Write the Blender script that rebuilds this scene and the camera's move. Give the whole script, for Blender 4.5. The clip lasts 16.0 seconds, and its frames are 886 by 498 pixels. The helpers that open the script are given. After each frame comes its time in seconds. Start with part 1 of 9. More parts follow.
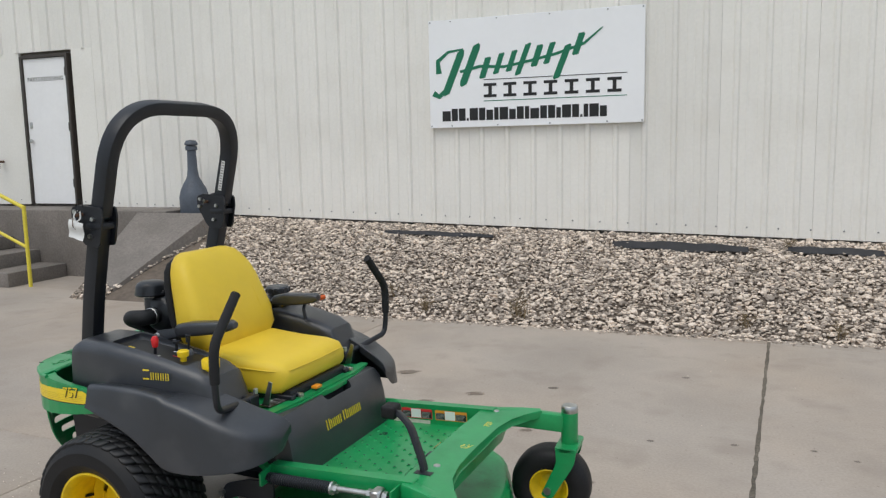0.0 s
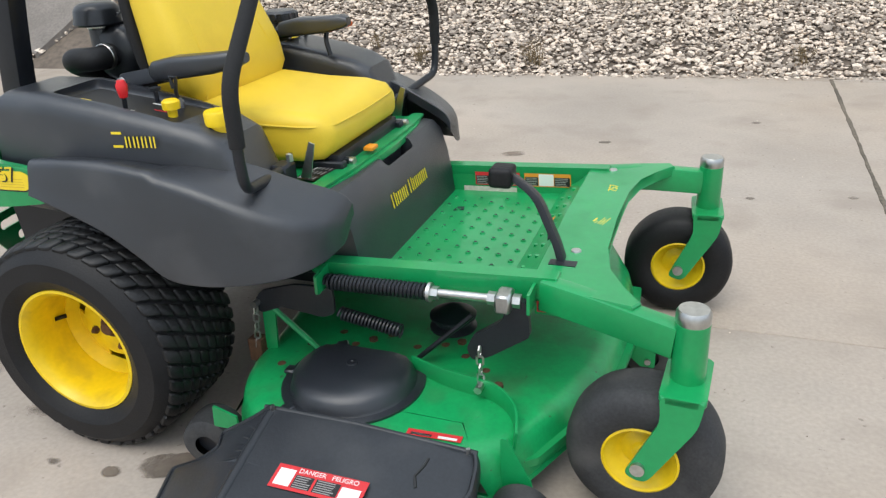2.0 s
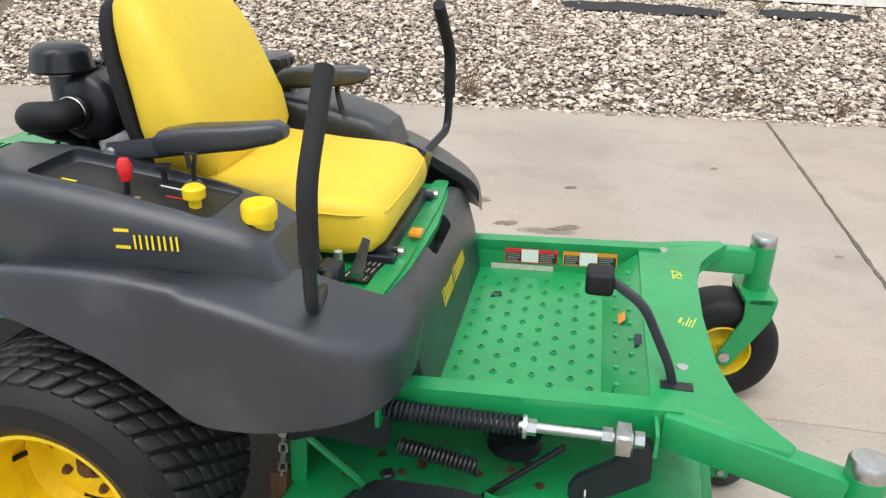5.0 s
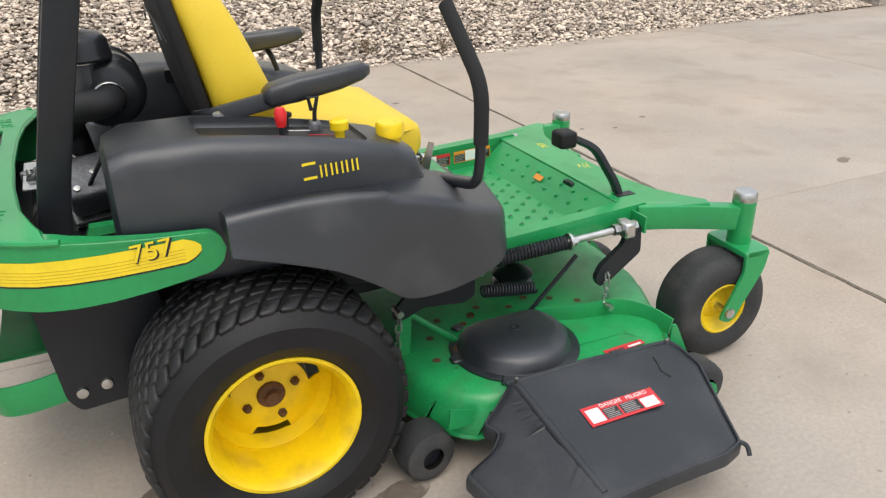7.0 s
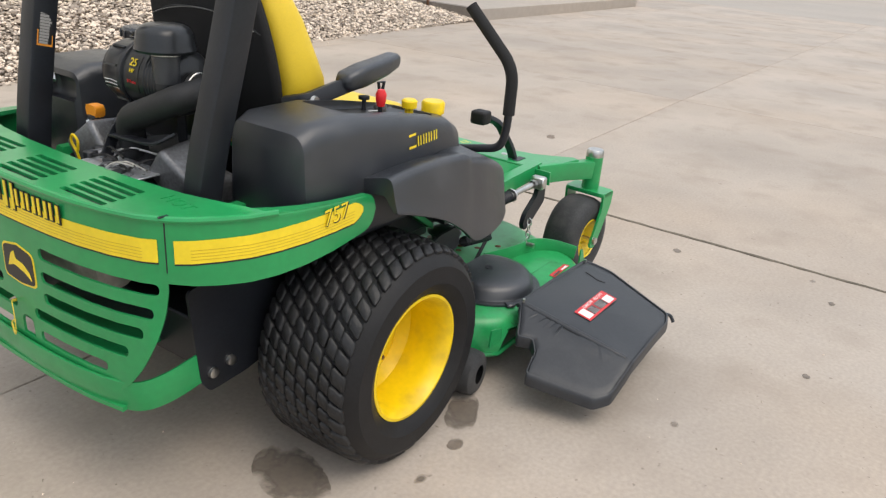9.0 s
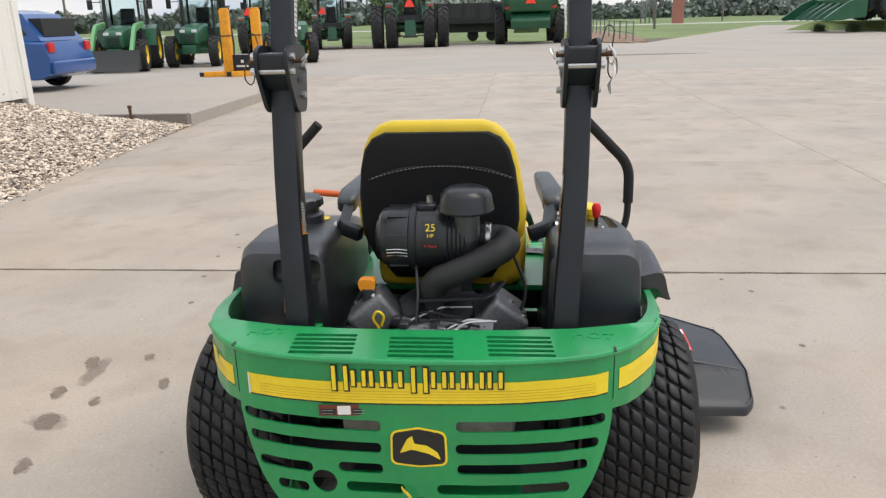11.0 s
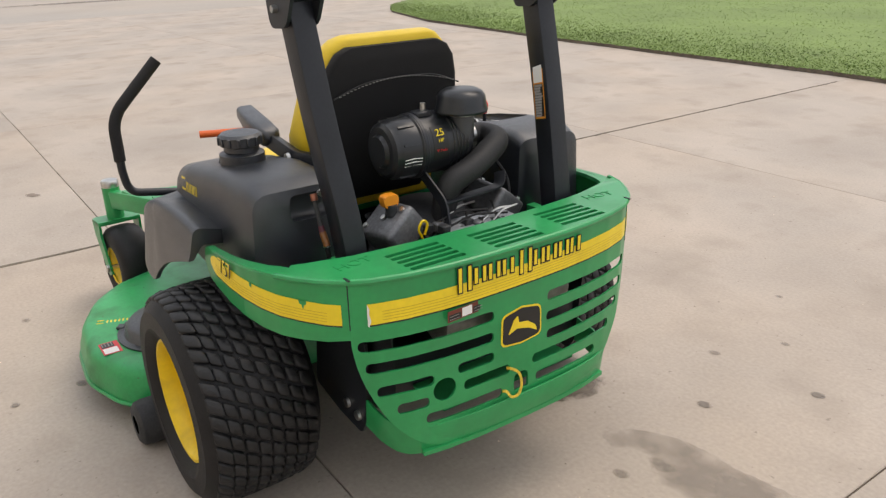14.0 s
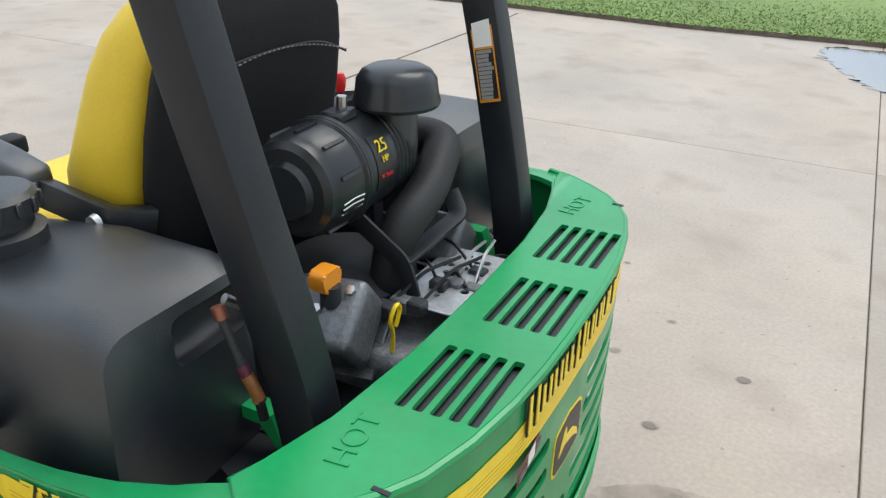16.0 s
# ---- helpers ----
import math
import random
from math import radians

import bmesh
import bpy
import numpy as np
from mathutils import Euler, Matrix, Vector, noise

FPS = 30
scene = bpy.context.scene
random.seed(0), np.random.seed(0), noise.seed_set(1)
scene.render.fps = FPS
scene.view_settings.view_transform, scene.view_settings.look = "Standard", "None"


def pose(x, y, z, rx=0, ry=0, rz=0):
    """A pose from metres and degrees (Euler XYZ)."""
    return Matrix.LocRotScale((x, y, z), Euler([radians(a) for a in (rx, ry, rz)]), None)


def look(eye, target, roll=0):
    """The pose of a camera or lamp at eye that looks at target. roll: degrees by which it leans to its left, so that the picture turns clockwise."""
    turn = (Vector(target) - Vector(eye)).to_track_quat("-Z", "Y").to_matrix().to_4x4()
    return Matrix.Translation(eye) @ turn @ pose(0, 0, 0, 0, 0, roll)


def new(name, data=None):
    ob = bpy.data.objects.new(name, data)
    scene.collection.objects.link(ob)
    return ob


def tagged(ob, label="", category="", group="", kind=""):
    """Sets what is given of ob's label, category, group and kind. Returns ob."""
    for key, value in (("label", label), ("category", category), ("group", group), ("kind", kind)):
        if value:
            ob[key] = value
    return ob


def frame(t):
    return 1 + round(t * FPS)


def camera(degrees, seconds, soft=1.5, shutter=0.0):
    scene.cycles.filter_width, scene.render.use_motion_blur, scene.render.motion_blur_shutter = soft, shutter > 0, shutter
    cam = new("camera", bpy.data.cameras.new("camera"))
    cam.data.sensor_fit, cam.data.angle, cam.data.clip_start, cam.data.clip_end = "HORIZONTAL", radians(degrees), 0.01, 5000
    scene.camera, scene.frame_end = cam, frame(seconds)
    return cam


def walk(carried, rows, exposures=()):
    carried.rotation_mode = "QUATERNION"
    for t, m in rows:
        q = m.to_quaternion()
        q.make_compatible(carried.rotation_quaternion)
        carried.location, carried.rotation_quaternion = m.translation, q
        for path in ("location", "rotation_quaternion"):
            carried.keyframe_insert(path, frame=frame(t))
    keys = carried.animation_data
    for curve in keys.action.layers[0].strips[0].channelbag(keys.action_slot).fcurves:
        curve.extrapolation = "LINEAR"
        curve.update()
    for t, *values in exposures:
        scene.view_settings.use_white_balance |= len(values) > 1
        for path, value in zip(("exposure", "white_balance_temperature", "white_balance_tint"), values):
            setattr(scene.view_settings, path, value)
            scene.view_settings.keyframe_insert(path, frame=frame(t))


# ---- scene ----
cam = camera(59.7, 16.0, soft=1.3)
PATH = [
    (0, (2.314, -2.618, 1.631), (1.5, -0.81, 1.371), -1.2),
    (0.5, (2.173, -2.541, 1.611), (1.379, -0.728, 1.328), -1.0),
    (1, (1.902, -2.412, 1.55), (1.17, -0.594, 1.151), -1.7),
    (1.5, (1.696, -2.158, 1.42), (1.009, -0.384, 0.803), -2.2),
    (2, (1.5, -1.941, 1.312), (0.856, -0.242, 0.478), -3.0),
    (2.5, (1.33, -1.868, 1.225), (0.84, -0.231, 0.185), -3.6),
    (3, (1.201, -1.848, 1.197), (0.839, -0.245, 0.058), -2.5),
    (3.5, (1.177, -1.776, 1.207), (0.84, -0.168, 0.066), -2.0),
    (4, (1.176, -1.645, 1.262), (0.825, 0.038, 0.241), -1.7),
    (4.5, (1.12, -1.595, 1.344), (0.745, 0.166, 0.473), -0.1),
    (4.7, (1.073, -1.619, 1.382), (0.692, 0.163, 0.558), 0.7),
    (6.8, (-0.167, -2.045, 1.38), (0.479, -0.337, 0.564), -0.7),
    (7, (-0.26, -2.073, 1.37), (0.509, -0.436, 0.517), -0.7),
    (7.5, (-0.487, -2.181, 1.35), (0.511, -0.67, 0.499), 0.6),
    (8, (-0.738, -2.139, 1.361), (0.423, -0.74, 0.529), 2.8),
    (8.2, (-0.889, -2.077, 1.354), (0.358, -0.749, 0.528), 3.8),
    (10.3, (-1.979, -0.696, 1.398), (-0.181, -0.21, 0.668), -0.2),
    (10.5, (-2.032, -0.549, 1.42), (-0.214, -0.116, 0.708), -1.1),
    (11, (-2.148, -0.209, 1.508), (-0.249, -0.018, 0.912), -1.6),
    (11.5, (-2.105, -0.012, 1.604), (-0.145, 0.004, 1.208), -0.8),
    (12, (-2.061, 0.113, 1.652), (-0.085, -0.044, 1.384), 0.3),
    (12.5, (-2.115, 0.382, 1.639), (-0.161, 0.058, 1.358), -0.3),
    (13, (-2.129, 0.655, 1.579), (-0.257, 0.12, 1.118), -0.6),
    (13.5, (-2.012, 0.897, 1.5), (-0.29, 0.093, 0.876), -0.7),
    (14, (-1.906, 1.147, 1.45), (-0.384, 0.088, 0.7), -1.5),
    (14.5, (-1.663, 1.324, 1.392), (-0.377, 0.051, 0.54), -0.9),
    (15, (-1.341, 1.32, 1.377), (-0.337, -0.145, 0.457), 1.2),
    (15.5, (-1.044, 1.224, 1.382), (-0.304, -0.385, 0.453), 2.3),
    (16, (-0.873, 0.969, 1.362), (-0.056, -0.623, 0.468), 1.1),
]
walk(cam, [(t, look(eye, target, roll)) for t, eye, target, roll in PATH], exposures=[
    (0, -0.15, 6500, 10), (0.7, -0.2, 6500, 10), (1.5, 0.06, 6500, 10), (2.5, 0.6, 6450, 8), (4.5, 0.6, 6600, 10), (7, 0.42, 6950, 12), (8, 0.40, 7050, 13), (10.5, 0.4, 6850, 11), (11.0, 0.35, 6900, 12), (11.5, 0.1, 6800, 12),
    (12, 0.0, 6750, 12), (12.5, -0.2, 6750, 12), (13, 0.02, 6900, 12), (14, 0.3, 7300, 15), (14.5, 0.38, 7350, 15), (15, 0.46, 7050, 13), (15.5, 0.54, 6700, 10), (16, 0.5, 6450, 8)])

# ---- world, sun ----
world = bpy.data.worlds.new("sky")
scene.world = world
world.use_nodes = True
wn, wl = world.node_tree.nodes, world.node_tree.links
wn.clear()
w_out = wn.new("ShaderNodeOutputWorld")
w_bg = wn.new("ShaderNodeBackground")
w_sky = wn.new("ShaderNodeTexSky")
w_sky.sky_type = "NISHITA"
w_sky.sun_disc = False
SUN_EL, SUN_AZ = 61.0, 262.0          # degrees; azimuth of the sun seen from the mower, from +x towards +y
w_sky.sun_elevation = radians(SUN_EL)
w_sky.sun_rotation = radians(90 - SUN_AZ)
w_sky.dust_density = 2.0
w_tc = wn.new("ShaderNodeTexCoord")
w_map = wn.new("ShaderNodeMapping")
w_map.inputs["Scale"].default_value = (1.6, 1.6, 7.5)
w_noise = wn.new("ShaderNodeTexNoise")
w_noise.inputs["Scale"].default_value = 1.7
w_noise.inputs["Detail"].default_value = 8.0
w_noise.inputs["Roughness"].default_value = 0.52
w_noise.inputs["Distortion"].default_value = 0.25
w_ramp = wn.new("ShaderNodeValToRGB")
els = w_ramp.color_ramp.elements
els[0].position, els[0].color = 0.30, (4.4, 5.5, 7.2, 1)
els[1].position, els[1].color = 0.68, (9.9, 9.9, 10.0, 1)
e = els.new(0.47); e.color = (6.1, 7.0, 8.2, 1)
e = els.new(0.56); e.color = (7.9, 8.5, 9.3, 1)
w_mix = wn.new("ShaderNodeMix")
w_mix.data_type = "RGBA"
w_mix.inputs[0].default_value = 0.9
w_bg.inputs["Strength"].default_value = 0.107
wl.new(w_tc.outputs["Generated"], w_map.inputs["Vector"])
wl.new(w_map.outputs["Vector"], w_noise.inputs["Vector"])
wl.new(w_noise.outputs["Fac"], w_ramp.inputs["Fac"])
wl.new(w_sky.outputs["Color"], w_mix.inputs[6])
wl.new(w_ramp.outputs["Color"], w_mix.inputs[7])
w_sep = wn.new("ShaderNodeSeparateXYZ")          # an overcast sky is brighter overhead than near the horizon
w_up = wn.new("ShaderNodeMapRange")
w_up.inputs["To Min"].default_value, w_up.inputs["To Max"].default_value = 0.80, 1.28
w_scale = wn.new("ShaderNodeVectorMath")
w_scale.operation = "SCALE"
wl.new(w_tc.outputs["Generated"], w_sep.inputs[0])
wl.new(w_sep.outputs["Z"], w_up.inputs["Value"])
wl.new(w_mix.outputs[2], w_scale.inputs[0])
wl.new(w_up.outputs[0], w_scale.inputs["Scale"])
wl.new(w_scale.outputs[0], w_bg.inputs["Color"])
wl.new(w_bg.outputs["Background"], w_out.inputs["Surface"])

sun = new("sun", bpy.data.lights.new("sun", "SUN"))
sun.data.energy = 1.3
sun.data.angle = radians(38)
sun.data.color = (1.0, 0.95, 0.87)
s_dir = Vector((math.cos(radians(SUN_EL)) * math.cos(radians(SUN_AZ)), math.cos(radians(SUN_EL)) * math.sin(radians(SUN_AZ)), math.sin(radians(SUN_EL))))
sun.matrix_world = look(s_dir * 40, (0, 0, 0))

# ---- materials ----
MATS = {}


def mat(name, color, rough=0.5, metal=0.0, grain=0.0, scale=40.0, blotch=0.0, bscale=3.0, bump=0.0, bumpscale=None,
        dirt=None, dirt_amt=0.0, dirt_scale=2.0, coat=0.0, tint=None, specks=None, random=0.0, island=0.0, spec=0.5, sheen=0.0):
    """A surface: base colour, fine grain, broad blotches, dirt patches, relief; random varies per object, island per loose piece."""
    if name in MATS:
        return MATS[name]
    m = bpy.data.materials.new(name)
    m.use_nodes = True
    n, l = m.node_tree.nodes, m.node_tree.links
    b = n["Principled BSDF"]
    b.inputs["Roughness"].default_value = rough
    b.inputs["Metallic"].default_value = metal
    b.inputs["Coat Weight"].default_value = coat
    b.inputs["Coat Roughness"].default_value = 0.12
    b.inputs["Specular IOR Level"].default_value = spec
    b.inputs["Sheen Weight"].default_value = sheen
    tc = n.new("ShaderNodeTexCoord")
    c = n.new("ShaderNodeRGB")
    c.outputs[0].default_value = (*color, 1)
    out = c.outputs[0]

    def vary(out, fac, amount):
        hsv = n.new("ShaderNodeHueSaturation")
        mr = n.new("ShaderNodeMapRange")
        mr.inputs["From Min"].default_value, mr.inputs["From Max"].default_value = 0.25, 0.75
        mr.inputs["To Min"].default_value, mr.inputs["To Max"].default_value = 1 - amount, 1 + amount
        l.new(fac, mr.inputs["Value"])
        l.new(mr.outputs[0], hsv.inputs["Value"])
        l.new(out, hsv.inputs["Color"])
        return hsv.outputs[0]

    def noise_of(sc, detail=4.0):
        t = n.new("ShaderNodeTexNoise")
        t.inputs["Scale"].default_value, t.inputs["Detail"].default_value = sc, detail
        l.new(tc.outputs["Object"], t.inputs["Vector"])
        return t.outputs["Fac"]

    if tint:
        tmr = n.new("ShaderNodeMapRange")
        tmr.inputs["From Min"].default_value, tmr.inputs["From Max"].default_value = 0.42, 0.68
        l.new(noise_of(tint[3], 4), tmr.inputs["Value"])
        tmx = n.new("ShaderNodeMix")
        tmx.data_type = "RGBA"
        tmx.inputs[7].default_value = (*tint[:3], 1)
        l.new(tmr.outputs[0], tmx.inputs[0])
        l.new(out, tmx.inputs[6])
        out = tmx.outputs[2]
    if blotch:
        out = vary(out, noise_of(bscale, 5), blotch)
    fine = noise_of(scale, 6) if (grain or bump) else None
    if grain:
        out = vary(out, fine, grain)
    if specks:
        smr = n.new("ShaderNodeMapRange")
        smr.inputs["From Min"].default_value, smr.inputs["From Max"].default_value = specks[4], specks[4] + 0.05
        smr.inputs["To Max"].default_value = 0.65
        l.new(noise_of(specks[3], 2), smr.inputs["Value"])
        smx = n.new("ShaderNodeMix")
        smx.data_type = "RGBA"
        smx.inputs[7].default_value = (*specks[:3], 1)
        l.new(smr.outputs[0], smx.inputs[0])
        l.new(out, smx.inputs[6])
        out = smx.outputs[2]
    if random:
        oi = n.new("ShaderNodeObjectInfo")
        out = vary(out, oi.outputs["Random"], random)
    if island:
        ge = n.new("ShaderNodeNewGeometry")
        out = vary(out, ge.outputs["Random Per Island"], island)
    if dirt:
        d = noise_of(dirt_scale, 8)
        mr = n.new("ShaderNodeMapRange")
        mr.inputs["From Min"].default_value, mr.inputs["From Max"].default_value = 0.5, 0.72
        mr.inputs["To Max"].default_value = dirt_amt
        l.new(d, mr.inputs["Value"])
        mx = n.new("ShaderNodeMix")
        mx.data_type = "RGBA"
        mx.inputs[7].default_value = (*dirt, 1)
        l.new(mr.outputs[0], mx.inputs[0])
        l.new(out, mx.inputs[6])
        out = mx.outputs[2]
        ra = n.new("ShaderNodeMath")
        ra.operation = "MULTIPLY_ADD"
        ra.inputs[1].default_value, ra.inputs[2].default_value = 0.3, rough
        l.new(mr.outputs[0], ra.inputs[0])
        l.new(ra.outputs[0], b.inputs["Roughness"])
    l.new(out, b.inputs["Base Color"])
    if bump:
        bp = n.new("ShaderNodeBump")
        bp.inputs["Strength"].default_value = bump
        bp.inputs["Distance"].default_value = 0.004
        l.new(noise_of(bumpscale, 6) if bumpscale else fine, bp.inputs["Height"])
        l.new(bp.outputs["Normal"], b.inputs["Normal"])
    MATS[name] = m
    return m


GREEN = mat("green_paint", (0.008, 0.292, 0.086), 0.30, grain=0.06, scale=60, blotch=0.13, bscale=4, coat=0.22, dirt=(0.024, 0.23, 0.075), dirt_amt=0.45, dirt_scale=7)
GREEN_DUSTY = mat("dusty_green_paint", (0.009, 0.315, 0.092), 0.33, grain=0.10, scale=90, blotch=0.18, bscale=5, dirt=(0.045, 0.16, 0.06), dirt_amt=0.6, dirt_scale=9, specks=(0.06, 0.03, 0.02, 60, 0.715))
YELLOW = mat("yellow_paint", (0.86, 0.60, 0.010), 0.35, grain=0.05, scale=70, blotch=0.06, bscale=8, dirt=(0.35, 0.22, 0.03), dirt_amt=0.35, dirt_scale=14)
YELLOW_VINYL = mat("yellow_vinyl", (0.80, 0.56, 0.035), 0.48, grain=0.05, scale=300, blotch=0.05, bscale=5, bump=0.15, bumpscale=420, dirt=(0.55, 0.36, 0.03), dirt_amt=0.25, dirt_scale=6)
YELLOW_DECAL = mat("yellow_decal", (0.88, 0.66, 0.03), 0.35, grain=0.04, scale=90, blotch=0.08, bscale=14)
BLACK_PLASTIC = mat("black_textured_plastic", (0.018, 0.021, 0.027), 0.30, spec=0.85, grain=0.18, scale=350, blotch=0.18, bscale=5, bump=0.25, bumpscale=600, dirt=(0.075, 0.076, 0.080), dirt_amt=0.42, dirt_scale=6)
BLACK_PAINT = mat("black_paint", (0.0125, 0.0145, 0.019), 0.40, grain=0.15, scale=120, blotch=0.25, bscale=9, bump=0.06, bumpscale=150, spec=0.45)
BLACK_FABRIC = mat("black_back_cover", (0.008, 0.008, 0.009), 0.8, grain=0.3, scale=500, bump=0.5, bumpscale=500)
RUBBER = mat("black_rubber", (0.008, 0.008, 0.009), 0.55, grain=0.3, scale=150, blotch=0.3, bscale=10, bump=0.2, bumpscale=200, dirt=(0.020, 0.0195, 0.019), dirt_amt=0.35, dirt_scale=12, spec=0.35)
RUBBER_TREAD = mat("tread_rubber", (0.0095, 0.0098, 0.0108), 0.48, grain=0.35, scale=120, blotch=0.3, bscale=9, bump=0.3, bumpscale=160, island=0.3, dirt=(0.034, 0.033, 0.032), dirt_amt=0.45, dirt_scale=11, spec=0.45)
RUBBER_WORN = mat("worn_grey_rubber", (0.028, 0.029, 0.031), 0.7, grain=0.3, scale=150, blotch=0.25, bscale=10, bump=0.2, bumpscale=200, dirt=(0.10, 0.095, 0.09), dirt_amt=0.6, dirt_scale=9)
FOAM = mat("black_foam_grip", (0.012, 0.012, 0.013), 0.85, grain=0.3, scale=300, bump=0.4, bumpscale=400)
STEEL = mat("zinc_plated_steel", (0.55, 0.55, 0.53), 0.32, 1.0, grain=0.12, scale=90, blotch=0.15, bscale=20)
RUST = mat("rusty_steel", (0.13, 0.065, 0.035), 0.8, 0.3, grain=0.4, scale=120, blotch=0.3, bscale=25, bump=0.4, bumpscale=200)
GREY_METAL = mat("cast_grey_metal", (0.16, 0.165, 0.175), 0.42, 0.5, grain=0.25, scale=120, blotch=0.25, bscale=12, bump=0.3, bumpscale=200)
RED = mat("red_plastic", (0.70, 0.02, 0.025), 0.35)
ORANGE = mat("orange_plastic", (0.85, 0.30, 0.02), 0.4)
ORANGE_RED = mat("orange_red_grip", (0.70, 0.12, 0.02), 0.5)
WHITE_LABEL = mat("white_label", (0.78, 0.78, 0.76), 0.45)
BLACK_LABEL = mat("black_label", (0.015, 0.015, 0.015), 0.4)
RED_LABEL = mat("red_label", (0.62, 0.03, 0.035), 0.4)
GREY_LABEL = mat("grey_label", (0.30, 0.29, 0.28), 0.45)
CONCRETE = mat("concrete", (0.382, 0.331, 0.283), 0.70, grain=0.10, scale=70, blotch=0.17, bscale=1.3, bump=0.10, bumpscale=110, tint=(0.405, 0.333, 0.268, 0.55), specks=(0.17, 0.145, 0.12, 38, 0.70), random=0.05, dirt=(0.25, 0.208, 0.170), dirt_amt=0.52, dirt_scale=2.6)
CONCRETE_FAR = mat("weathered_concrete", (0.36, 0.325, 0.288), 0.75, tint=(0.375, 0.325, 0.275, 0.12), grain=0.06, scale=9, blotch=0.06, bscale=0.25, dirt=(0.28, 0.25, 0.22), dirt_amt=0.25, dirt_scale=0.4)
CONCRETE_OLD = mat("grey_step_concrete", (0.205, 0.182, 0.162), 0.85, grain=0.2, scale=40, blotch=0.2, bscale=2.5, bump=0.3, bumpscale=70, dirt=(0.16, 0.14, 0.12), dirt_amt=0.5, dirt_scale=2)
DAMP = mat("damp_stain", (0.185, 0.152, 0.122), 0.5, grain=0.15, scale=50, blotch=0.2, bscale=5)
JOINT = mat("joint_dirt", (0.13, 0.11, 0.085), 0.95, grain=0.5, scale=60, blotch=0.4, bscale=3)
SOIL = mat("soil", (0.15, 0.12, 0.095), 0.95, grain=0.3, scale=20, blotch=0.2, bscale=2)
SIDING = mat("white_painted_siding", (0.84, 0.82, 0.765), 0.42, grain=0.03, scale=30, blotch=0.05, bscale=0.8, random=0.03, dirt=(0.66, 0.62, 0.54), dirt_amt=0.25, dirt_scale=1.4)
GRASS_MAT = mat("lawn_grass", (0.160, 0.235, 0.062), 0.85, grain=0.15, scale=14, blotch=0.18, bscale=0.6, island=0.07)
FIELD_MAT = mat("far_grass", (0.15, 0.20, 0.07), 0.9, grain=0.25, scale=0.6, blotch=0.25, bscale=0.05)

# ---- mesh helpers ----


def tri_smooth(me, angle=38):
    for p in me.polygons:
        p.use_smooth = True
    me.set_sharp_from_angle(angle=radians(angle))


def part(name, bm, material, parent=None, label="", smooth=38):
    """Links a bmesh as one mesh object, a part of parent where one is given."""
    bmesh.ops.recalc_face_normals(bm, faces=bm.faces[:])
    me = bpy.data.meshes.new(name)
    bm.to_mesh(me)
    bm.free()
    me.materials.append(material)
    if smooth:
        tri_smooth(me, smooth)
    ob = new(name, me)
    if parent is not None:
        ob.parent = parent
        ob.matrix_parent_inverse = parent.matrix_world.inverted()
    if label:
        tagged(ob, label)
    return ob


def thing(name, label, category, group="", kind="", at=(0, 0, 0), turn=0.0):
    ob = new(name)
    ob.empty_display_size = 0.1
    ob.matrix_world = pose(*at, 0, 0, turn)
    bpy.context.view_layer.update()
    return tagged(ob, label, category, group, kind)


def add_box(bm, lo, hi, bevel=0.0, seg=2, m=None):
    lo, hi = Vector(lo), Vector(hi)
    g = bmesh.ops.create_cube(bm, size=1.0)
    vs = g["verts"]
    for v in vs:
        v.co = Vector(((lo[i] + hi[i]) / 2 + v.co[i] * (hi[i] - lo[i]) for i in range(3)))
    if bevel:
        es = list({e for v in vs for e in v.link_edges})
        r = bmesh.ops.bevel(bm, geom=es, offset=bevel, segments=seg, profile=0.6, affect="EDGES")
        vs = list({v for f in r["faces"] for v in f.verts} | {v for v in vs if v.is_valid})
    if m is not None:
        bmesh.ops.transform(bm, matrix=m, verts=vs)
    return vs


def box(lo, hi, bevel=0.0, seg=2, m=None):
    bm = bmesh.new()
    add_box(bm, lo, hi, bevel, seg, m)
    return bm


AX = {"x": lambda a, b, c: (c, a, b), "y": lambda a, b, c: (a, c, b), "z": lambda a, b, c: (a, b, c)}


def add_prism(bm, pts, axis, a, b, bevel=0.0, seg=2):
    """Polygon pts in the plane square to axis, from a to b along it."""
    f = AX[axis]
    lo = [bm.verts.new(f(p[0], p[1], a)) for p in pts]
    hi = [bm.verts.new(f(p[0], p[1], b)) for p in pts]
    fs = [bm.faces.new(lo), bm.faces.new(hi)]
    k = len(pts)
    for i in range(k):
        fs.append(bm.faces.new((lo[i], lo[(i + 1) % k], hi[(i + 1) % k], hi[i])))
    if bevel:
        es = list({e for x in fs[:2] for e in x.edges})
        bmesh.ops.bevel(bm, geom=es, offset=bevel, segments=seg, profile=0.6, affect="EDGES")
    return bm


def prism(pts, axis, a, b, bevel=0.0, seg=2):
    return add_prism(bmesh.new(), pts, axis, a, b, bevel, seg)


def fillet(pts, r, n=5, lim=0.49):
    """A 3D polyline with its inner corners rounded."""
    pts = [Vector(p) for p in pts]
    out = [pts[0]]
    for a, b, c in zip(pts, pts[1:], pts[2:]):
        u, v = (a - b), (c - b)
        k = min(r, u.length * lim, v.length * lim)
        u.normalize(), v.normalize()
        for i in range(n + 1):
            t = i / n
            out.append((b + u * k) * (1 - t) ** 2 + b * 2 * t * (1 - t) + (b + v * k) * t ** 2)
    out.append(pts[-1])
    return out


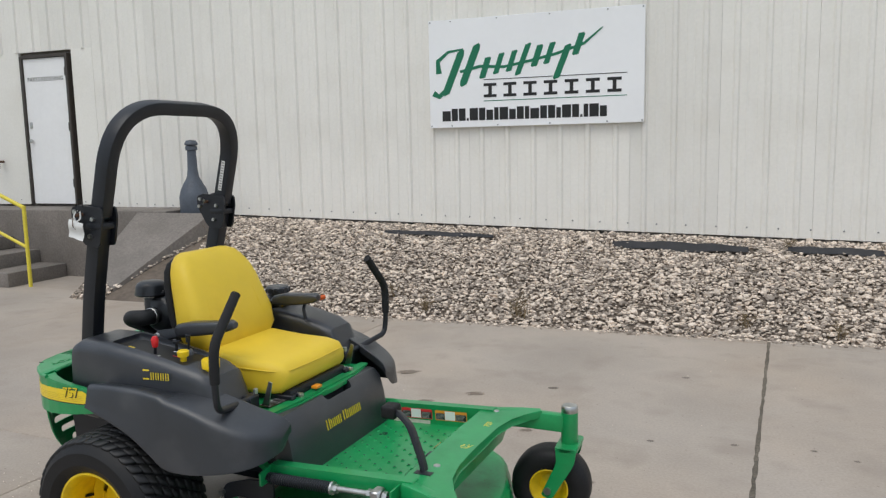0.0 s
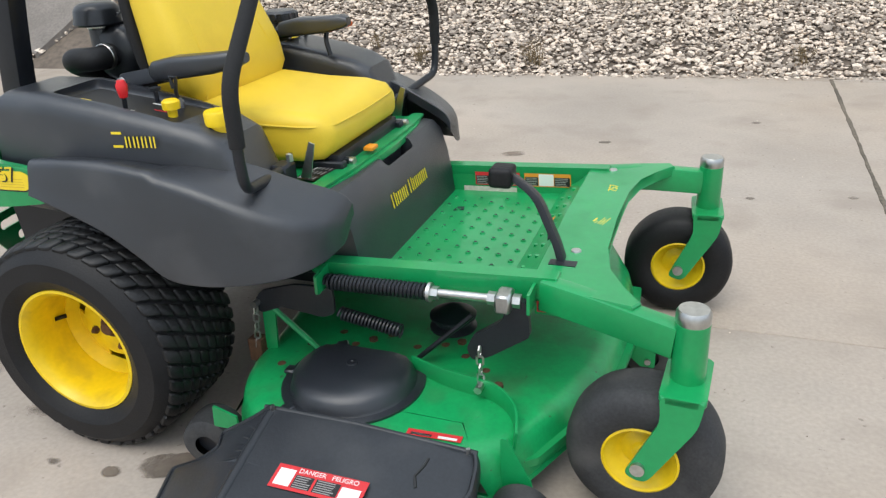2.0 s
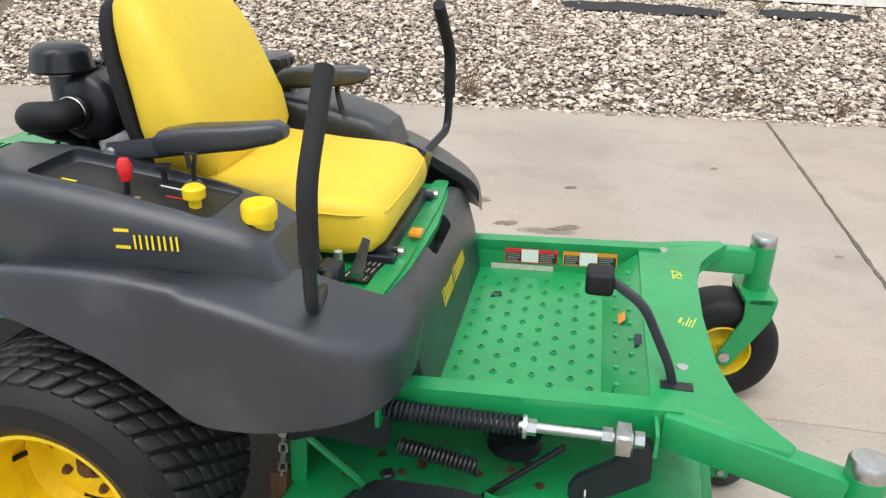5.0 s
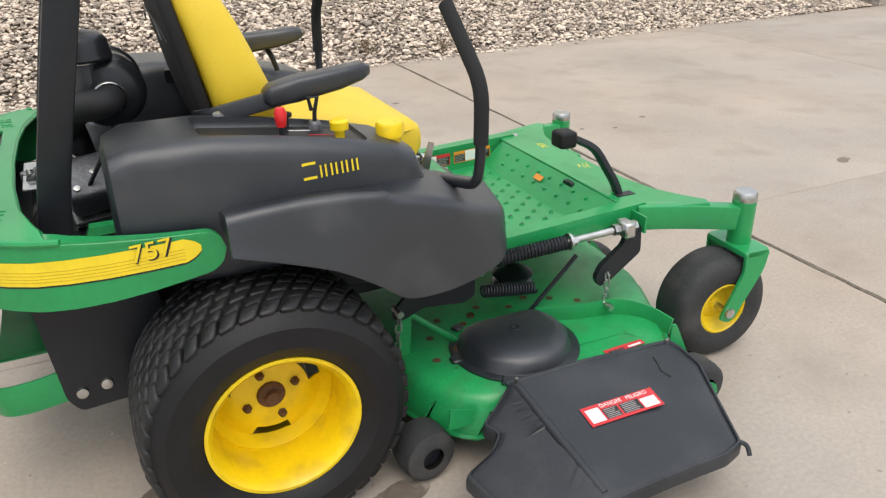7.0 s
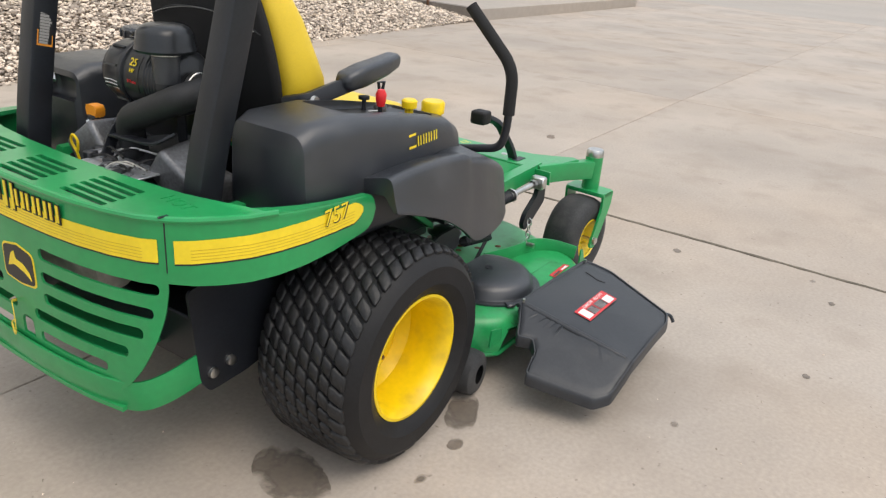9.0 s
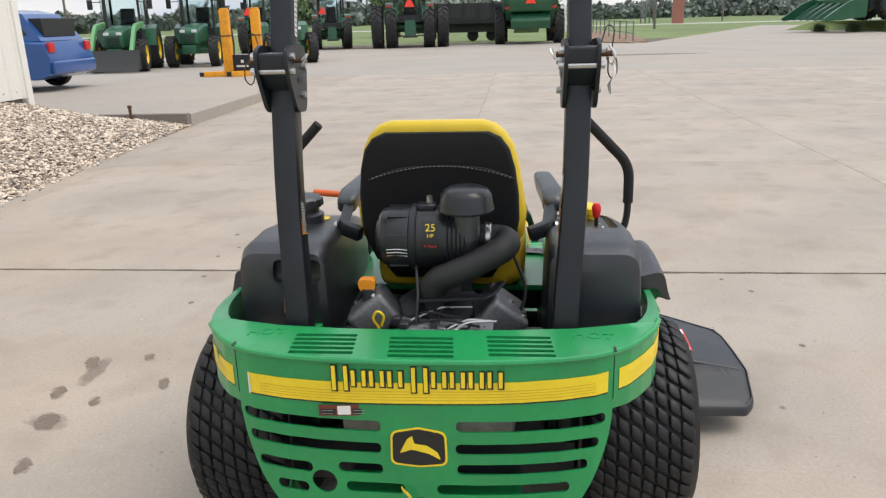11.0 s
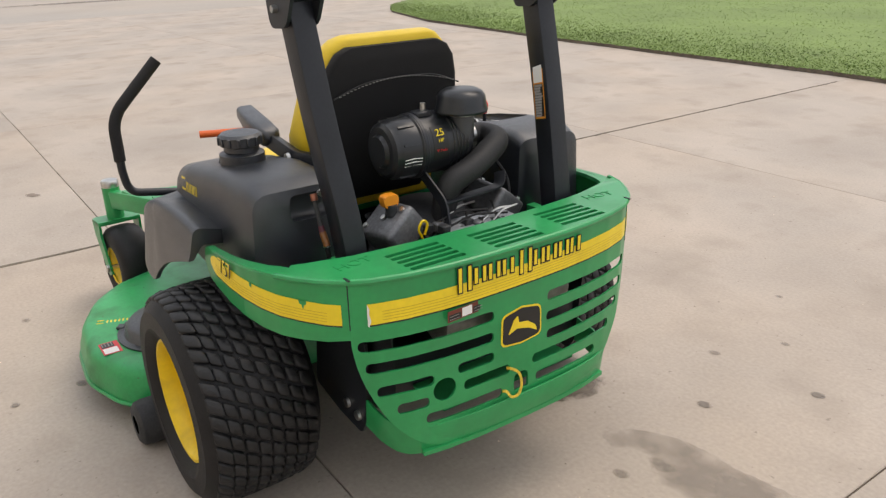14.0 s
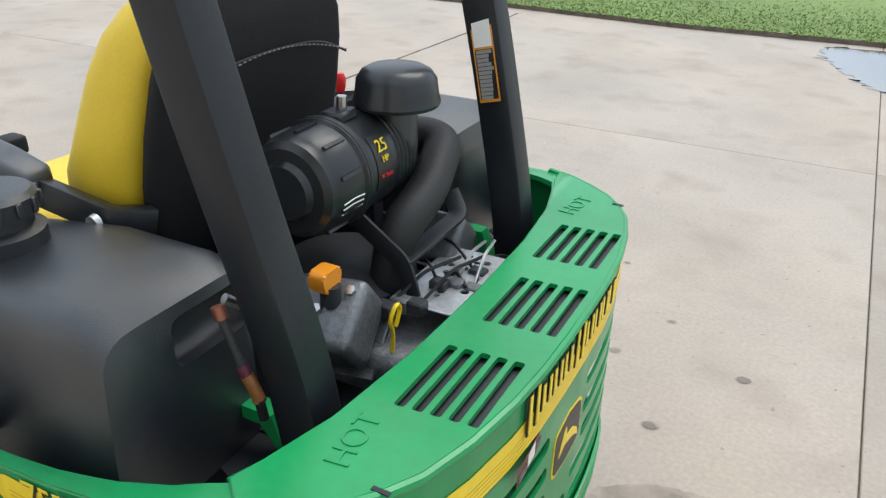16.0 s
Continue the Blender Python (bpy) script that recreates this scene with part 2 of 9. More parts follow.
def fillet2(pts, r, n=4):
    """A closed 2D polygon with rounded corners; r one number or one per corner."""
    k = len(pts)
    out = []
    for i in range(k):
        a, b, c = Vector(pts[i - 1]), Vector(pts[i]), Vector(pts[(i + 1) % k])
        rr = r[i] if isinstance(r, (list, tuple)) else r
        u, v = a - b, c - b
        kk = min(rr, u.length * 0.49, v.length * 0.49)
        if kk < 1e-5:
            out.append(tuple(b))
            continue
        u.normalize(), v.normalize()
        for j in range(n + 1):
            t = j / n
            out.append(tuple((b + u * kk) * (1 - t) ** 2 + b * 2 * t * (1 - t) + (b + v * kk) * t ** 2))
    return out


def add_tube(bm, pts, r, n=10, sq=None, up=(0, 0, 1), caps=True):
    """A round tube of radius r along pts, or, with sq=(half width, half height, corner), a square one."""
    pts = [Vector(p) for p in pts]
    if sq:
        w, h, c = sq
        prof = fillet2([(-w, -h), (w, -h), (w, h), (-w, h)], c, 2)
    else:
        prof = [(math.cos(2 * math.pi * i / n), math.sin(2 * math.pi * i / n)) for i in range(n)]
    rings = []
    t0 = (pts[1] - pts[0]).normalized()
    ref = Vector(up)
    if abs(ref.dot(t0)) > 0.95:
        ref = Vector((1, 0, 0)) if abs(t0.x) < 0.9 else Vector((0, 1, 0))
    side = t0.cross(ref).normalized()
    for i, p in enumerate(pts):
        a = pts[max(i - 1, 0)]
        b = pts[min(i + 1, len(pts) - 1)]
        t = (b - a).normalized()
        side = (side - t * side.dot(t)).normalized()
        top = side.cross(t)
        rr = r[i] if isinstance(r, (list, tuple)) else r
        rings.append([bm.verts.new(p + (side * q[0] + top * q[1]) * (1.0 if sq else rr)) for q in prof])
    k = len(prof)
    for ra, rb in zip(rings, rings[1:]):
        for i in range(k):
            bm.faces.new((ra[i], ra[(i + 1) % k], rb[(i + 1) % k], rb[i]))
    if caps:
        bm.faces.new(rings[0])
        bm.faces.new(rings[-1])
    return bm


def tube(pts, r, n=10, sq=None, up=(0, 0, 1)):
    return add_tube(bmesh.new(), pts, r, n, sq, up)


def add_lathe(bm, prof, axis="z", at=(0, 0, 0), n=32, skip=None):
    """Turns (radius, height) points round an axis; skip(i, j) leaves a face out."""
    f = AX[axis]
    at = Vector(at)
    rings = []
    for r, h in prof:
        if r < 1e-5:
            rings.append([bm.verts.new(at + Vector(f(0, 0, h)))])
        else:
            rings.append([bm.verts.new(at + Vector(f(r * math.cos(2 * math.pi * i / n), r * math.sin(2 * math.pi * i / n), h))) for i in range(n)])
    for j, (ra, rb) in enumerate(zip(rings, rings[1:])):
        for i in range(n):
            if skip and skip(i, j):
                continue
            k = (i + 1) % n
            if len(ra) == 1 and len(rb) == 1:
                continue
            if len(ra) == 1:
                bm.faces.new((ra[0], rb[i], rb[k]))
            elif len(rb) == 1:
                bm.faces.new((ra[i], ra[k], rb[0]))
            else:
                bm.faces.new((ra[i], ra[k], rb[k], rb[i]))
    return bm


def lathe(prof, axis="z", at=(0, 0, 0), n=32, skip=None):
    return add_lathe(bmesh.new(), prof, axis, at, n, skip)


def loft(rings, caps=True, closed=True):
    bm = bmesh.new()
    vs = [[bm.verts.new(p) for p in ring] for ring in rings]
    k = len(vs[0])
    for ra, rb in zip(vs, vs[1:]):
        for i in range(k if closed else k - 1):
            bm.faces.new((ra[i], ra[(i + 1) % k], rb[(i + 1) % k], rb[i]))
    if caps and closed:
        bm.faces.new(vs[0])
        bm.faces.new(vs[-1])
    return bm


def shell(bm, t):
    """Gives an open sheet a thickness."""
    bmesh.ops.recalc_face_normals(bm, faces=bm.faces[:])
    bmesh.ops.solidify(bm, geom=bm.faces[:], thickness=t)
    return bm


def cut(ob, cutter_bm):
    """Cuts holes through a part, once and for all."""
    me = bpy.data.meshes.new("cutter")
    bmesh.ops.recalc_face_normals(cutter_bm, faces=cutter_bm.faces[:])
    cutter_bm.to_mesh(me)
    cutter_bm.free()
    co = new("cutter", me)
    co.matrix_world = ob.matrix_world
    md = ob.modifiers.new("cut", "BOOLEAN")
    md.operation, md.solver, md.object = "DIFFERENCE", "EXACT", co
    md.use_self = True
    dg = bpy.context.evaluated_depsgraph_get()
    made = bpy.data.meshes.new_from_object(ob.evaluated_get(dg))
    ob.modifiers.clear()
    ob.data = made
    tri_smooth(made)
    bpy.data.objects.remove(co)
    bpy.data.meshes.remove(me)


def writing(name, text, size, material, parent, m, label="", depth=0.0008):
    """Readable writing as a flat mesh from the built-in font."""
    cu = bpy.data.curves.new(name, "FONT")
    cu.body, cu.size, cu.extrude = text, size, depth
    cu.align_x, cu.align_y = "CENTER", "CENTER"
    tmp = new("text_source", cu)
    dg = bpy.context.evaluated_depsgraph_get()
    me = bpy.data.meshes.new_from_object(tmp.evaluated_get(dg))
    bpy.data.objects.remove(tmp)
    me.materials.clear()
    me.materials.append(material)
    ob = new(name, me)
    ob.matrix_world = m
    if parent is not None:
        ob.parent = parent
        ob.matrix_parent_inverse = parent.matrix_world.inverted()
    if label:
        tagged(ob, label)
    return ob


def face_m(origin, right, up):
    """A pose whose x runs to the right, y up and z out of a flat label."""
    r, u = Vector(right).normalized(), Vector(up).normalized()
    u = (u - r * u.dot(r)).normalized()
    w = r.cross(u)
    return Matrix.Translation(origin) @ Matrix((r, u, w)).transposed().to_4x4()


def bars(boxes, t=0.0012):
    """Flat bars (x0, y0, x1, y1) in a label's plane."""
    bm = bmesh.new()
    for x0, y0, x1, y1 in boxes:
        add_box(bm, (x0, y0, 0), (x1, y1, t))
    return bm


# ---- ground and setting ----
WALL = pose(0, 5.88, 0, 0, 0, 4.0)     # the building's frame: x along its wall, y into it


def wp(u, w, z):
    return WALL @ Vector((u, w, z))


def sheet(name, pts, z, material, label, category, kind="structure"):
    bm = bmesh.new()
    bm.faces.new([bm.verts.new((x, y, z)) for x, y in pts])
    bmesh.ops.triangulate(bm, faces=bm.faces[:])
    ob = part(name, bm, material, None, "", 0)
    return tagged(ob, label, category, "", kind)


PX, PY, X0, Y0 = 3.34, 3.64, -1.135, 0.37    # joint grid of the yard
HINGE = X0 + 2 * PX                         # from this joint on the yard falls away gently
FALL = Matrix.Translation((HINGE, 0, 0)) @ Matrix.Rotation(math.atan(0.0125), 4, "Y") @ Matrix.Translation((-HINGE, 0, 0))
FAR = FALL @ Matrix.Translation((-2.1, 0.2, 0)) @ Matrix.Rotation(radians(1.0), 4, "Z") @ Matrix.Translation((2.1, -0.2, 0))


def fold(ob):
    """Bends a broad sheet down along the hinge of the yard."""
    bm = bmesh.new()
    bm.from_mesh(ob.data)
    bmesh.ops.bisect_plane(bm, geom=bm.verts[:] + bm.edges[:] + bm.faces[:], plane_co=(HINGE, 0, 0), plane_no=(1, 0, 0))
    for v in bm.verts:
        v.co.z -= 0.0125 * max(0.0, v.co.x - HINGE)
    bm.to_mesh(ob.data)
    bm.free()
    return ob


bm = bmesh.new()
R = 2500.0
bm.faces.new([bm.verts.new((x, y, -0.16)) for x, y in ((-R, -R), (R, -R), (R, R), (-R, R))])
tagged(fold(part("ground", bm, FIELD_MAT, None, "", 0)), "flat green grass land reaching the horizon", "ground", "", "structure")

tagged(fold(part("yard_base", box((-18, -26, -0.15), (45, 12, -0.010)), JOINT, None, "", 0)), "dark dirt bed showing in the slab joints", "ground", "", "structure")

# lawn island, with a curved edge
LAWN = [(-3.5, -6.45), (-1.15, -6.78), (0.57, -6.72), (2.5, -6.9), (4.8, -6.88), (6.4, -6.95), (8.5, -7.25), (10.9, -7.55), (13.6, -8.4),
        (15.2, -9.4), (16.6, -10.9), (17.1, -13.1), (17.3, -15.8), (16.6, -18.8), (16.0, -25.5), (-3.5, -25.5)]


# the far part of the yard, in one sheet with a broad joint bed under the slabs
bm = bmesh.new()
GX0, GX1, GY0, GY1 = X0 - 3 * PX, X0 + 6 * PX, Y0 - 5 * PY, Y0 + 2 * PY
for lo, hi in (((-18, -40, -0.12), (GX0, 12, 0.0)), ((GX0, -40, -0.12), (GX1, GY0, 0.0)), ((GX0, GY1, -0.12), (GX1, 30, 0.0))):
    add_box(bm, lo, hi)
add_prism(bm, [(GX1, 30), (34, 30), (37, 14), (38.5, 8), (41.5, 1.5), (45, -3.8), (41, -5.5), (37.8, -6.4), (58, -15), (79, -24), (72, -26.5), (55, -24), (45, -25.2), (37, -26.5), (28, -35), (GX1, -40)], "z", -0.12, 0.0)
tagged(fold(part("pavement_far", bm, CONCRETE_FAR, None, "", 0)), "wide weathered concrete yard of the dealership", "pavement", "", "structure")

fold(sheet("lawn", LAWN, 0.045, GRASS_MAT, "mown green grass island beside the yard", "lawn"))
bm = bmesh.new()
fs = bmesh.ops.extrude_face_region(bm, geom=[bm.faces.new([bm.verts.new((x, y, -0.02)) for x, y in LAWN])])
for v in (g for g in fs["geom"] if isinstance(g, bmesh.types.BMVert)):
    v.co.z = 0.043
tagged(fold(part("lawn_soil", bm, SOIL, None, "", 0)), "brown soil edge under the lawn", "soil", "", "structure")


def inside(p, poly):
    x, y = p
    c = False
    for i in range(len(poly)):
        (x1, y1), (x2, y2) = poly[i - 1], poly[i]
        if (y1 > y) != (y2 > y) and x < (x2 - x1) * (y - y1) / (y2 - y1) + x1:
            c = not c
    return c


# grass blades, thickest along the edge that is passed nearest
rng = np.random.default_rng(5)
V, F = [], []
n_try = 0
while len(F) < 60000 and n_try < 260000:
    n_try += 1
    x = rng.uniform(-3.4, 17.5)
    if rng.random() < 0.65:
        edge = np.interp(x, [p[0] for p in LAWN[:9]], [p[1] for p in LAWN[:9]])
        y = edge - abs(rng.normal(0, 0.9)) + 0.06
    else:
        y = rng.uniform(-18, -6.5)
    if not inside((x, y - 0.03), LAWN):
        continue
    h, w, a = rng.uniform(0.008, 0.028), rng.uniform(0.006, 0.014), rng.uniform(0, 6.283)
    lx, ly = rng.normal(0, 0.03, 2)
    k = len(V)
    V += [(x - w * math.cos(a), y - w * math.sin(a), 0.04), (x + w * math.cos(a), y + w * math.sin(a), 0.04), (x + lx, y + ly, 0.04 + h)]
    F.append((k, k + 1, k + 2))
me = bpy.data.meshes.new("grass")
me.from_pydata(V, [], F)
me.materials.append(GRASS_MAT)
tagged(fold(new("grass", me)), "short green grass blades of the lawn", "grass", "", "stuff")

# ---- building ----
U0, U1, WALL_H = -13.0, 8.03, 6.2
base_z = lambda u: max(0.16, 0.696 - 0.026 * u)     # foot of the siding along the wall
wall = part("wall_north", box((U0, 0.06, -0.1), (U1, 0.30, WALL_H)), CONCRETE_OLD, None, "", 0)
wall.matrix_world = WALL
tagged(wall, "long workshop wall clad in off-white ribbed metal", "wall", "", "structure")
end = part("wall_east", box((U1 - 0.25, 0.30, -0.1), (U1, 14, WALL_H)), SIDING, None, "", 0)
end.matrix_world = WALL
tagged(end, "off-white metal end wall of the workshop", "wall", "", "structure")
roof = part("roof", prism([(-0.4, WALL_H), (14.3, WALL_H + 0.9), (14.3, WALL_H + 1.0), (-0.4, WALL_H + 0.12)], "x", U0 - 0.3, U1 + 0.3), SIDING, None, "", 0)
roof.matrix_world = WALL
tagged(roof, "low-pitched light metal roof", "roof", "", "structure")

DOOR_U0, DOOR_U1, DOOR_Z0, DOOR_Z1 = -7.90, -7.02, 0.93, 3.06
PAN = 0.9144


def siding_mesh(z0, z1, name, z0b=None):
    """One panel 0.914 m wide with three trapezoid ribs, its sheet 30 mm in front of the wall."""
    ribs = []
    for k in range(3):
        c = 0.1524 + k * 0.3048
        ribs += [(c - 0.036, 0.0), (c - 0.016, -0.024), (c + 0.016, -0.024), (c + 0.036, 0.0)]
        if k < 2:
            for q in (0.11, 0.20):
                ribs += [(c + q - 0.012, 0.0), (c + q - 0.006, -0.003), (c + q + 0.006, -0.003), (c + q + 0.012, 0.0)]
    prof = [(0.001, 0.0)] + ribs + [(PAN - 0.001, 0.0)]
    bm = bmesh.new()
    z0b = z0 if z0b is None else z0b
    foot = lambda x: z0 + (z0b - z0) * x / PAN
    lo = [bm.verts.new((x, y, foot(x))) for x, y in prof]
    hi = [bm.verts.new((x, y, z1)) for x, y in prof]
    lob = [bm.verts.new((x, y + 0.05, foot(x))) for x, y in (prof[0], prof[-1])]
    hib = [bm.verts.new((x, y + 0.05, z1)) for x, y in (prof[0], prof[-1])]
    for i in range(len(prof) - 1):
        bm.faces.new((lo[i], lo[i + 1], hi[i + 1], hi[i]))
    bm.faces.new((lob[0], lo[0], hi[0], hib[0]))
    bm.faces.new((lo[-1], lob[1], hib[1], hi[-1]))
    bm.faces.new(lo + [lob[1], lob[0]])
    me = bpy.data.meshes.new(name)
    bm.to_mesh(me)
    bm.free()
    me.materials.append(SIDING)
    return me


k = 0
u = U0
while u < U1 - 0.05:
    spans = []
    if u + PAN > DOOR_U0 - 0.06 and u < DOOR_U1 + 0.06:
        spans = [(DOOR_Z1 + 0.05, WALL_H, DOOR_Z1 + 0.05)]
    elif u < -8.8:
        spans = [(4.2, WALL_H, 4.2)]
    else:
        spans = [(base_z(u), WALL_H, base_z(u + PAN))]
    for z0, z1, z0b in spans:
        ob = new("siding_panel", siding_mesh(z0, z1, "siding_panel", z0b))
        ob.parent = wall
        ob.matrix_world = WALL @ Matrix.Translation((u, 0.0, 0))
    u += PAN
    k += 1
# flat sheets beside the door
for a, b in ((-8.8, DOOR_U0 - 0.05), (DOOR_U1 + 0.05, U0 + PAN * 7)):
    if b > a:
        o = part("filler_panel", box((a, -0.004, 0.93), (b, 0.05, DOOR_Z1 + 0.05)), SIDING, wall, "", 0)
        o.matrix_world = WALL
o = part("corner_trim", box((U1 - 0.12, -0.045, 0.16), (U1 + 0.012, 0.06, WALL_H), 0.004, 1), SIDING, wall, "", 0)
o.matrix_world = WALL

# screws along the foot of the siding
screw = bmesh.new()
add_lathe(screw, [(0.0, -0.008), (0.007, -0.006), (0.009, 0.0)], "y", (0, 0, 0), 6)
sme = bpy.data.meshes.new("screw")
screw.to_mesh(sme)
screw.free()
sme.materials.append(GREY_METAL)
u = U0 + 4.5
while u < U1 - 0.3:
    for row in (0.09,):
        ob = new("screw", sme)
        ob.parent = wall
        ob.matrix_world = WALL @ Matrix.Translation((u + 0.06, -0.002, base_z(u) + row))
    u += 0.3048

# door
door = thing("door_1", "white steel service door with dark frame, closed", "door", "", "structure")
door.matrix_world = WALL
bpy.context.view_layer.update()
DARK_TRIM = mat("dark_bronze_trim", (0.055, 0.045, 0.038), 0.5, grain=0.1, scale=40)
WHITE_DOOR = mat("white_door_paint", (0.90, 0.90, 0.90), 0.4, grain=0.02, scale=20, blotch=0.03, bscale=2)


def local_part(name, bm, material, parent, label="", smooth=38):
    o = part(name, bm, material, None, label, smooth)
    o.parent = parent
    return o


local_part("door_leaf", box((DOOR_U0 + 0.045, -0.02, DOOR_Z0 + 0.01), (DOOR_U1 - 0.045, 0.03, DOOR_Z1 - 0.045), 0.003, 1), WHITE_DOOR, door)
for nm, lo, hi in (("door_frame", (DOOR_U0, -0.05, DOOR_Z0), (DOOR_U0 + 0.04, 0.05, DOOR_Z1)), ("door_frame", (DOOR_U1 - 0.04, -0.05, DOOR_Z0), (DOOR_U1, 0.05, DOOR_Z1)),
                   ("door_frame", (DOOR_U0 + 0.041, -0.05, DOOR_Z1 - 0.04), (DOOR_U1 - 0.041, 0.05, DOOR_Z1))):
    local_part(nm, box(lo, hi, 0.004, 1), DARK_TRIM, door)
local_part("door_handle", lathe([(0.0, -0.075), (0.027, -0.068), (0.03, -0.05), (0.012, -0.04), (0.012, -0.02), (0.034, -0.018)], "y", (DOOR_U0 + 0.11, 0.0, DOOR_Z0 + 0.92), 16), STEEL, door, "brass-grey round door knob")
local_part("deadbolt", box((DOOR_U0 + 0.085, -0.032, DOOR_Z0 + 1.10), (DOOR_U0 + 0.13, -0.018, DOOR_Z0 + 1.19), 0.006), STEEL, door)
for z in (0.25, 1.05, 1.82):
    local_part("hinge", box((DOOR_U1 - 0.06, -0.045, DOOR_Z0 + z), (DOOR_U1 - 0.03, -0.02, DOOR_Z0 + z + 0.12), 0.005), DARK_TRIM, door)
w = writing("door_sign", "PARTS RECEIVING", 0.083, BLACK_LABEL, door, WALL @ face_m((-7.46, -0.022, 2.72), (1, 0, 0), (0, 0, 1)), "small black lettering")

# overhead door further along, white sections
od = thing("door_2", "white sectional overhead door", "door", "", "structure")
od.matrix_world = WALL
bpy.context.view_layer.update()
for i in range(7):
    local_part("door_section", box((-12.6, 0.01, 0.95 + i * 0.46), (-8.85, 0.055, 0.95 + i * 0.46 + 0.452), 0.006, 1), WHITE_DOOR, od)
local_part("door_jamb", box((-8.845, -0.03, 0.93), (-8.78, 0.05, 4.2), 0.004, 1), SIDING, od)
spig = thing("wall_tap", "small brass hose tap on the wall", "tap")
spig.matrix_world = WALL
bpy.context.view_layer.update()
local_part("tap_body", tube(fillet([(-8.42, 0.0, 1.56), (-8.42, -0.09, 1.56), (-8.42, -0.10, 1.46)], 0.03), 0.018), RUST, spig)
local_part("tap_wheel", lathe([(0.0, -0.012), (0.05, -0.01), (0.05, 0.01), (0.0, 0.012)], "y", (-8.42, -0.12, 1.58), 12), RUST, spig)

# signboard
sgn = thing("signboard", "large white company signboard with green script", "sign")
sgn.matrix_world = WALL @ pose(-1.57, -0.045, 1.86)
bpy.context.view_layer.update()
SIGN_WHITE = mat("sign_white", (0.93, 0.94, 0.95), 0.35, grain=0.01, scale=20, blotch=0.03, bscale=1.0)
SIGN_GREEN = mat("sign_green", (0.006, 0.17, 0.085), 0.4)
local_part("board", box((0, -0.02, 0), (2.44, 0.0, 1.22), 0.002, 1), SIGN_WHITE, sgn)


def sign_bar(name, pts, material, z=-0.0225):
    """A slanted flat stroke on the board, pts in board metres."""
    bm = bmesh.new()
    add_prism(bm, pts, "y", z, -0.0195)
    return local_part(name, bm, material, sgn, "", 0)


def ribbon(path, widths):
    """A flat stroke of changing width along a 2D path."""
    L, Rr = [], []
    k = len(path)
    for i, p in enumerate(path):
        a, b = Vector(path[max(i - 1, 0)]), Vector(path[min(i + 1, k - 1)])
        t = (b - a).normalized()
        nrm = Vector((-t.y, t.x))
        L.append(tuple(Vector(p) + nrm * widths[i] / 2))
        Rr.append(tuple(Vector(p) - nrm * widths[i] / 2))
    return L + Rr[::-1]


# the green script becomes a row of plain slanted strokes of its size
for k_, (x, z, h, wd) in enumerate(((0.30, 0.62, 0.50, 0.085), (0.50, 0.70, 0.46, 0.085), (0.68, 0.66, 0.22, 0.07), (0.84, 0.70, 0.22, 0.06), (0.99, 0.72, 0.22, 0.06), (1.12, 0.73, 0.34, 0.06),
                                  (1.28, 0.76, 0.22, 0.07), (1.42, 0.78, 0.22, 0.06), (1.56, 0.68, 0.36, 0.07), (1.74, 0.86, 0.22, 0.07))):
    s = 0.42 * h
    path = [(x - s * 0.5 - 0.02, z - h * 0.5), (x - s * 0.5 + 0.015, z - h * 0.42), (x, z), (x + s * 0.5 - 0.015, z + h * 0.42), (x + s * 0.5 + 0.02, z + h * 0.5)]
    sign_bar("script_stroke", ribbon(path, [wd * 0.3, wd, wd, wd, wd * 0.3]), SIGN_GREEN, -0.0228)
for path, wds in (([(0.05, 0.40), (0.12, 0.36), (0.22, 0.44), (0.30, 0.56)], [0.07, 0.06, 0.05, 0.02]), ([(0.12, 0.62), (0.11, 0.76), (0.24, 0.86), (0.42, 0.88)], [0.07, 0.05, 0.03, 0.02]),
                  ([(0.38, 0.63), (0.62, 0.68), (0.9, 0.66), (1.2, 0.71), (1.5, 0.77), (1.8, 0.86), (2.0, 1.02)], [0.03, 0.035, 0.03, 0.03, 0.03, 0.03, 0.012])):
    sign_bar("script_swash", ribbon(path, wds), SIGN_GREEN, -0.0236)
for z0, z1, x0, x1, m_ in ((0.525, 0.533, 0.66, 2.26, BLACK_LABEL), (0.287, 0.295, 0.66, 2.26, SIGN_GREEN)):
    sign_bar("rule_line", [(x0, z0), (x1, z0), (x1, z1), (x0, z1)], m_)
for i in range(7):
    x = 0.66 + i * 0.232
    sign_bar("word_bar", [(x, 0.33), (x + 0.15, 0.33), (x + 0.15, 0.362), (x + 0.095, 0.362), (x + 0.095, 0.455), (x + 0.15, 0.455), (x + 0.15, 0.487), (x, 0.487), (x, 0.455), (x + 0.055, 0.455), (x + 0.055, 0.362), (x, 0.362)], BLACK_LABEL)
x = 0.155
for i in range(22):
    wd = (0.10, 0.075, 0.08, 0.05)[i % 4]
    if i in (3, 18):
        wd = 0.025
    h = 0.14 if i % 3 else 0.115
    if i in (3, 18):
        h = 0.03
    sign_bar("text_bar", [(x, 0.075), (x + wd, 0.075), (x + wd, 0.075 + h), (x, 0.075 + h)], BLACK_LABEL)
    x += wd + 0.013
for x in (0.02, 0.27, 0.82, 1.42, 2.05, 2.42):
    for z in (0.02, 1.20):
        local_part("screw_head", lathe([(0.0, -0.025), (0.007, -0.023), (0.009, -0.0195)], "y", (x, 0, z), 6), GREY_METAL, sgn)

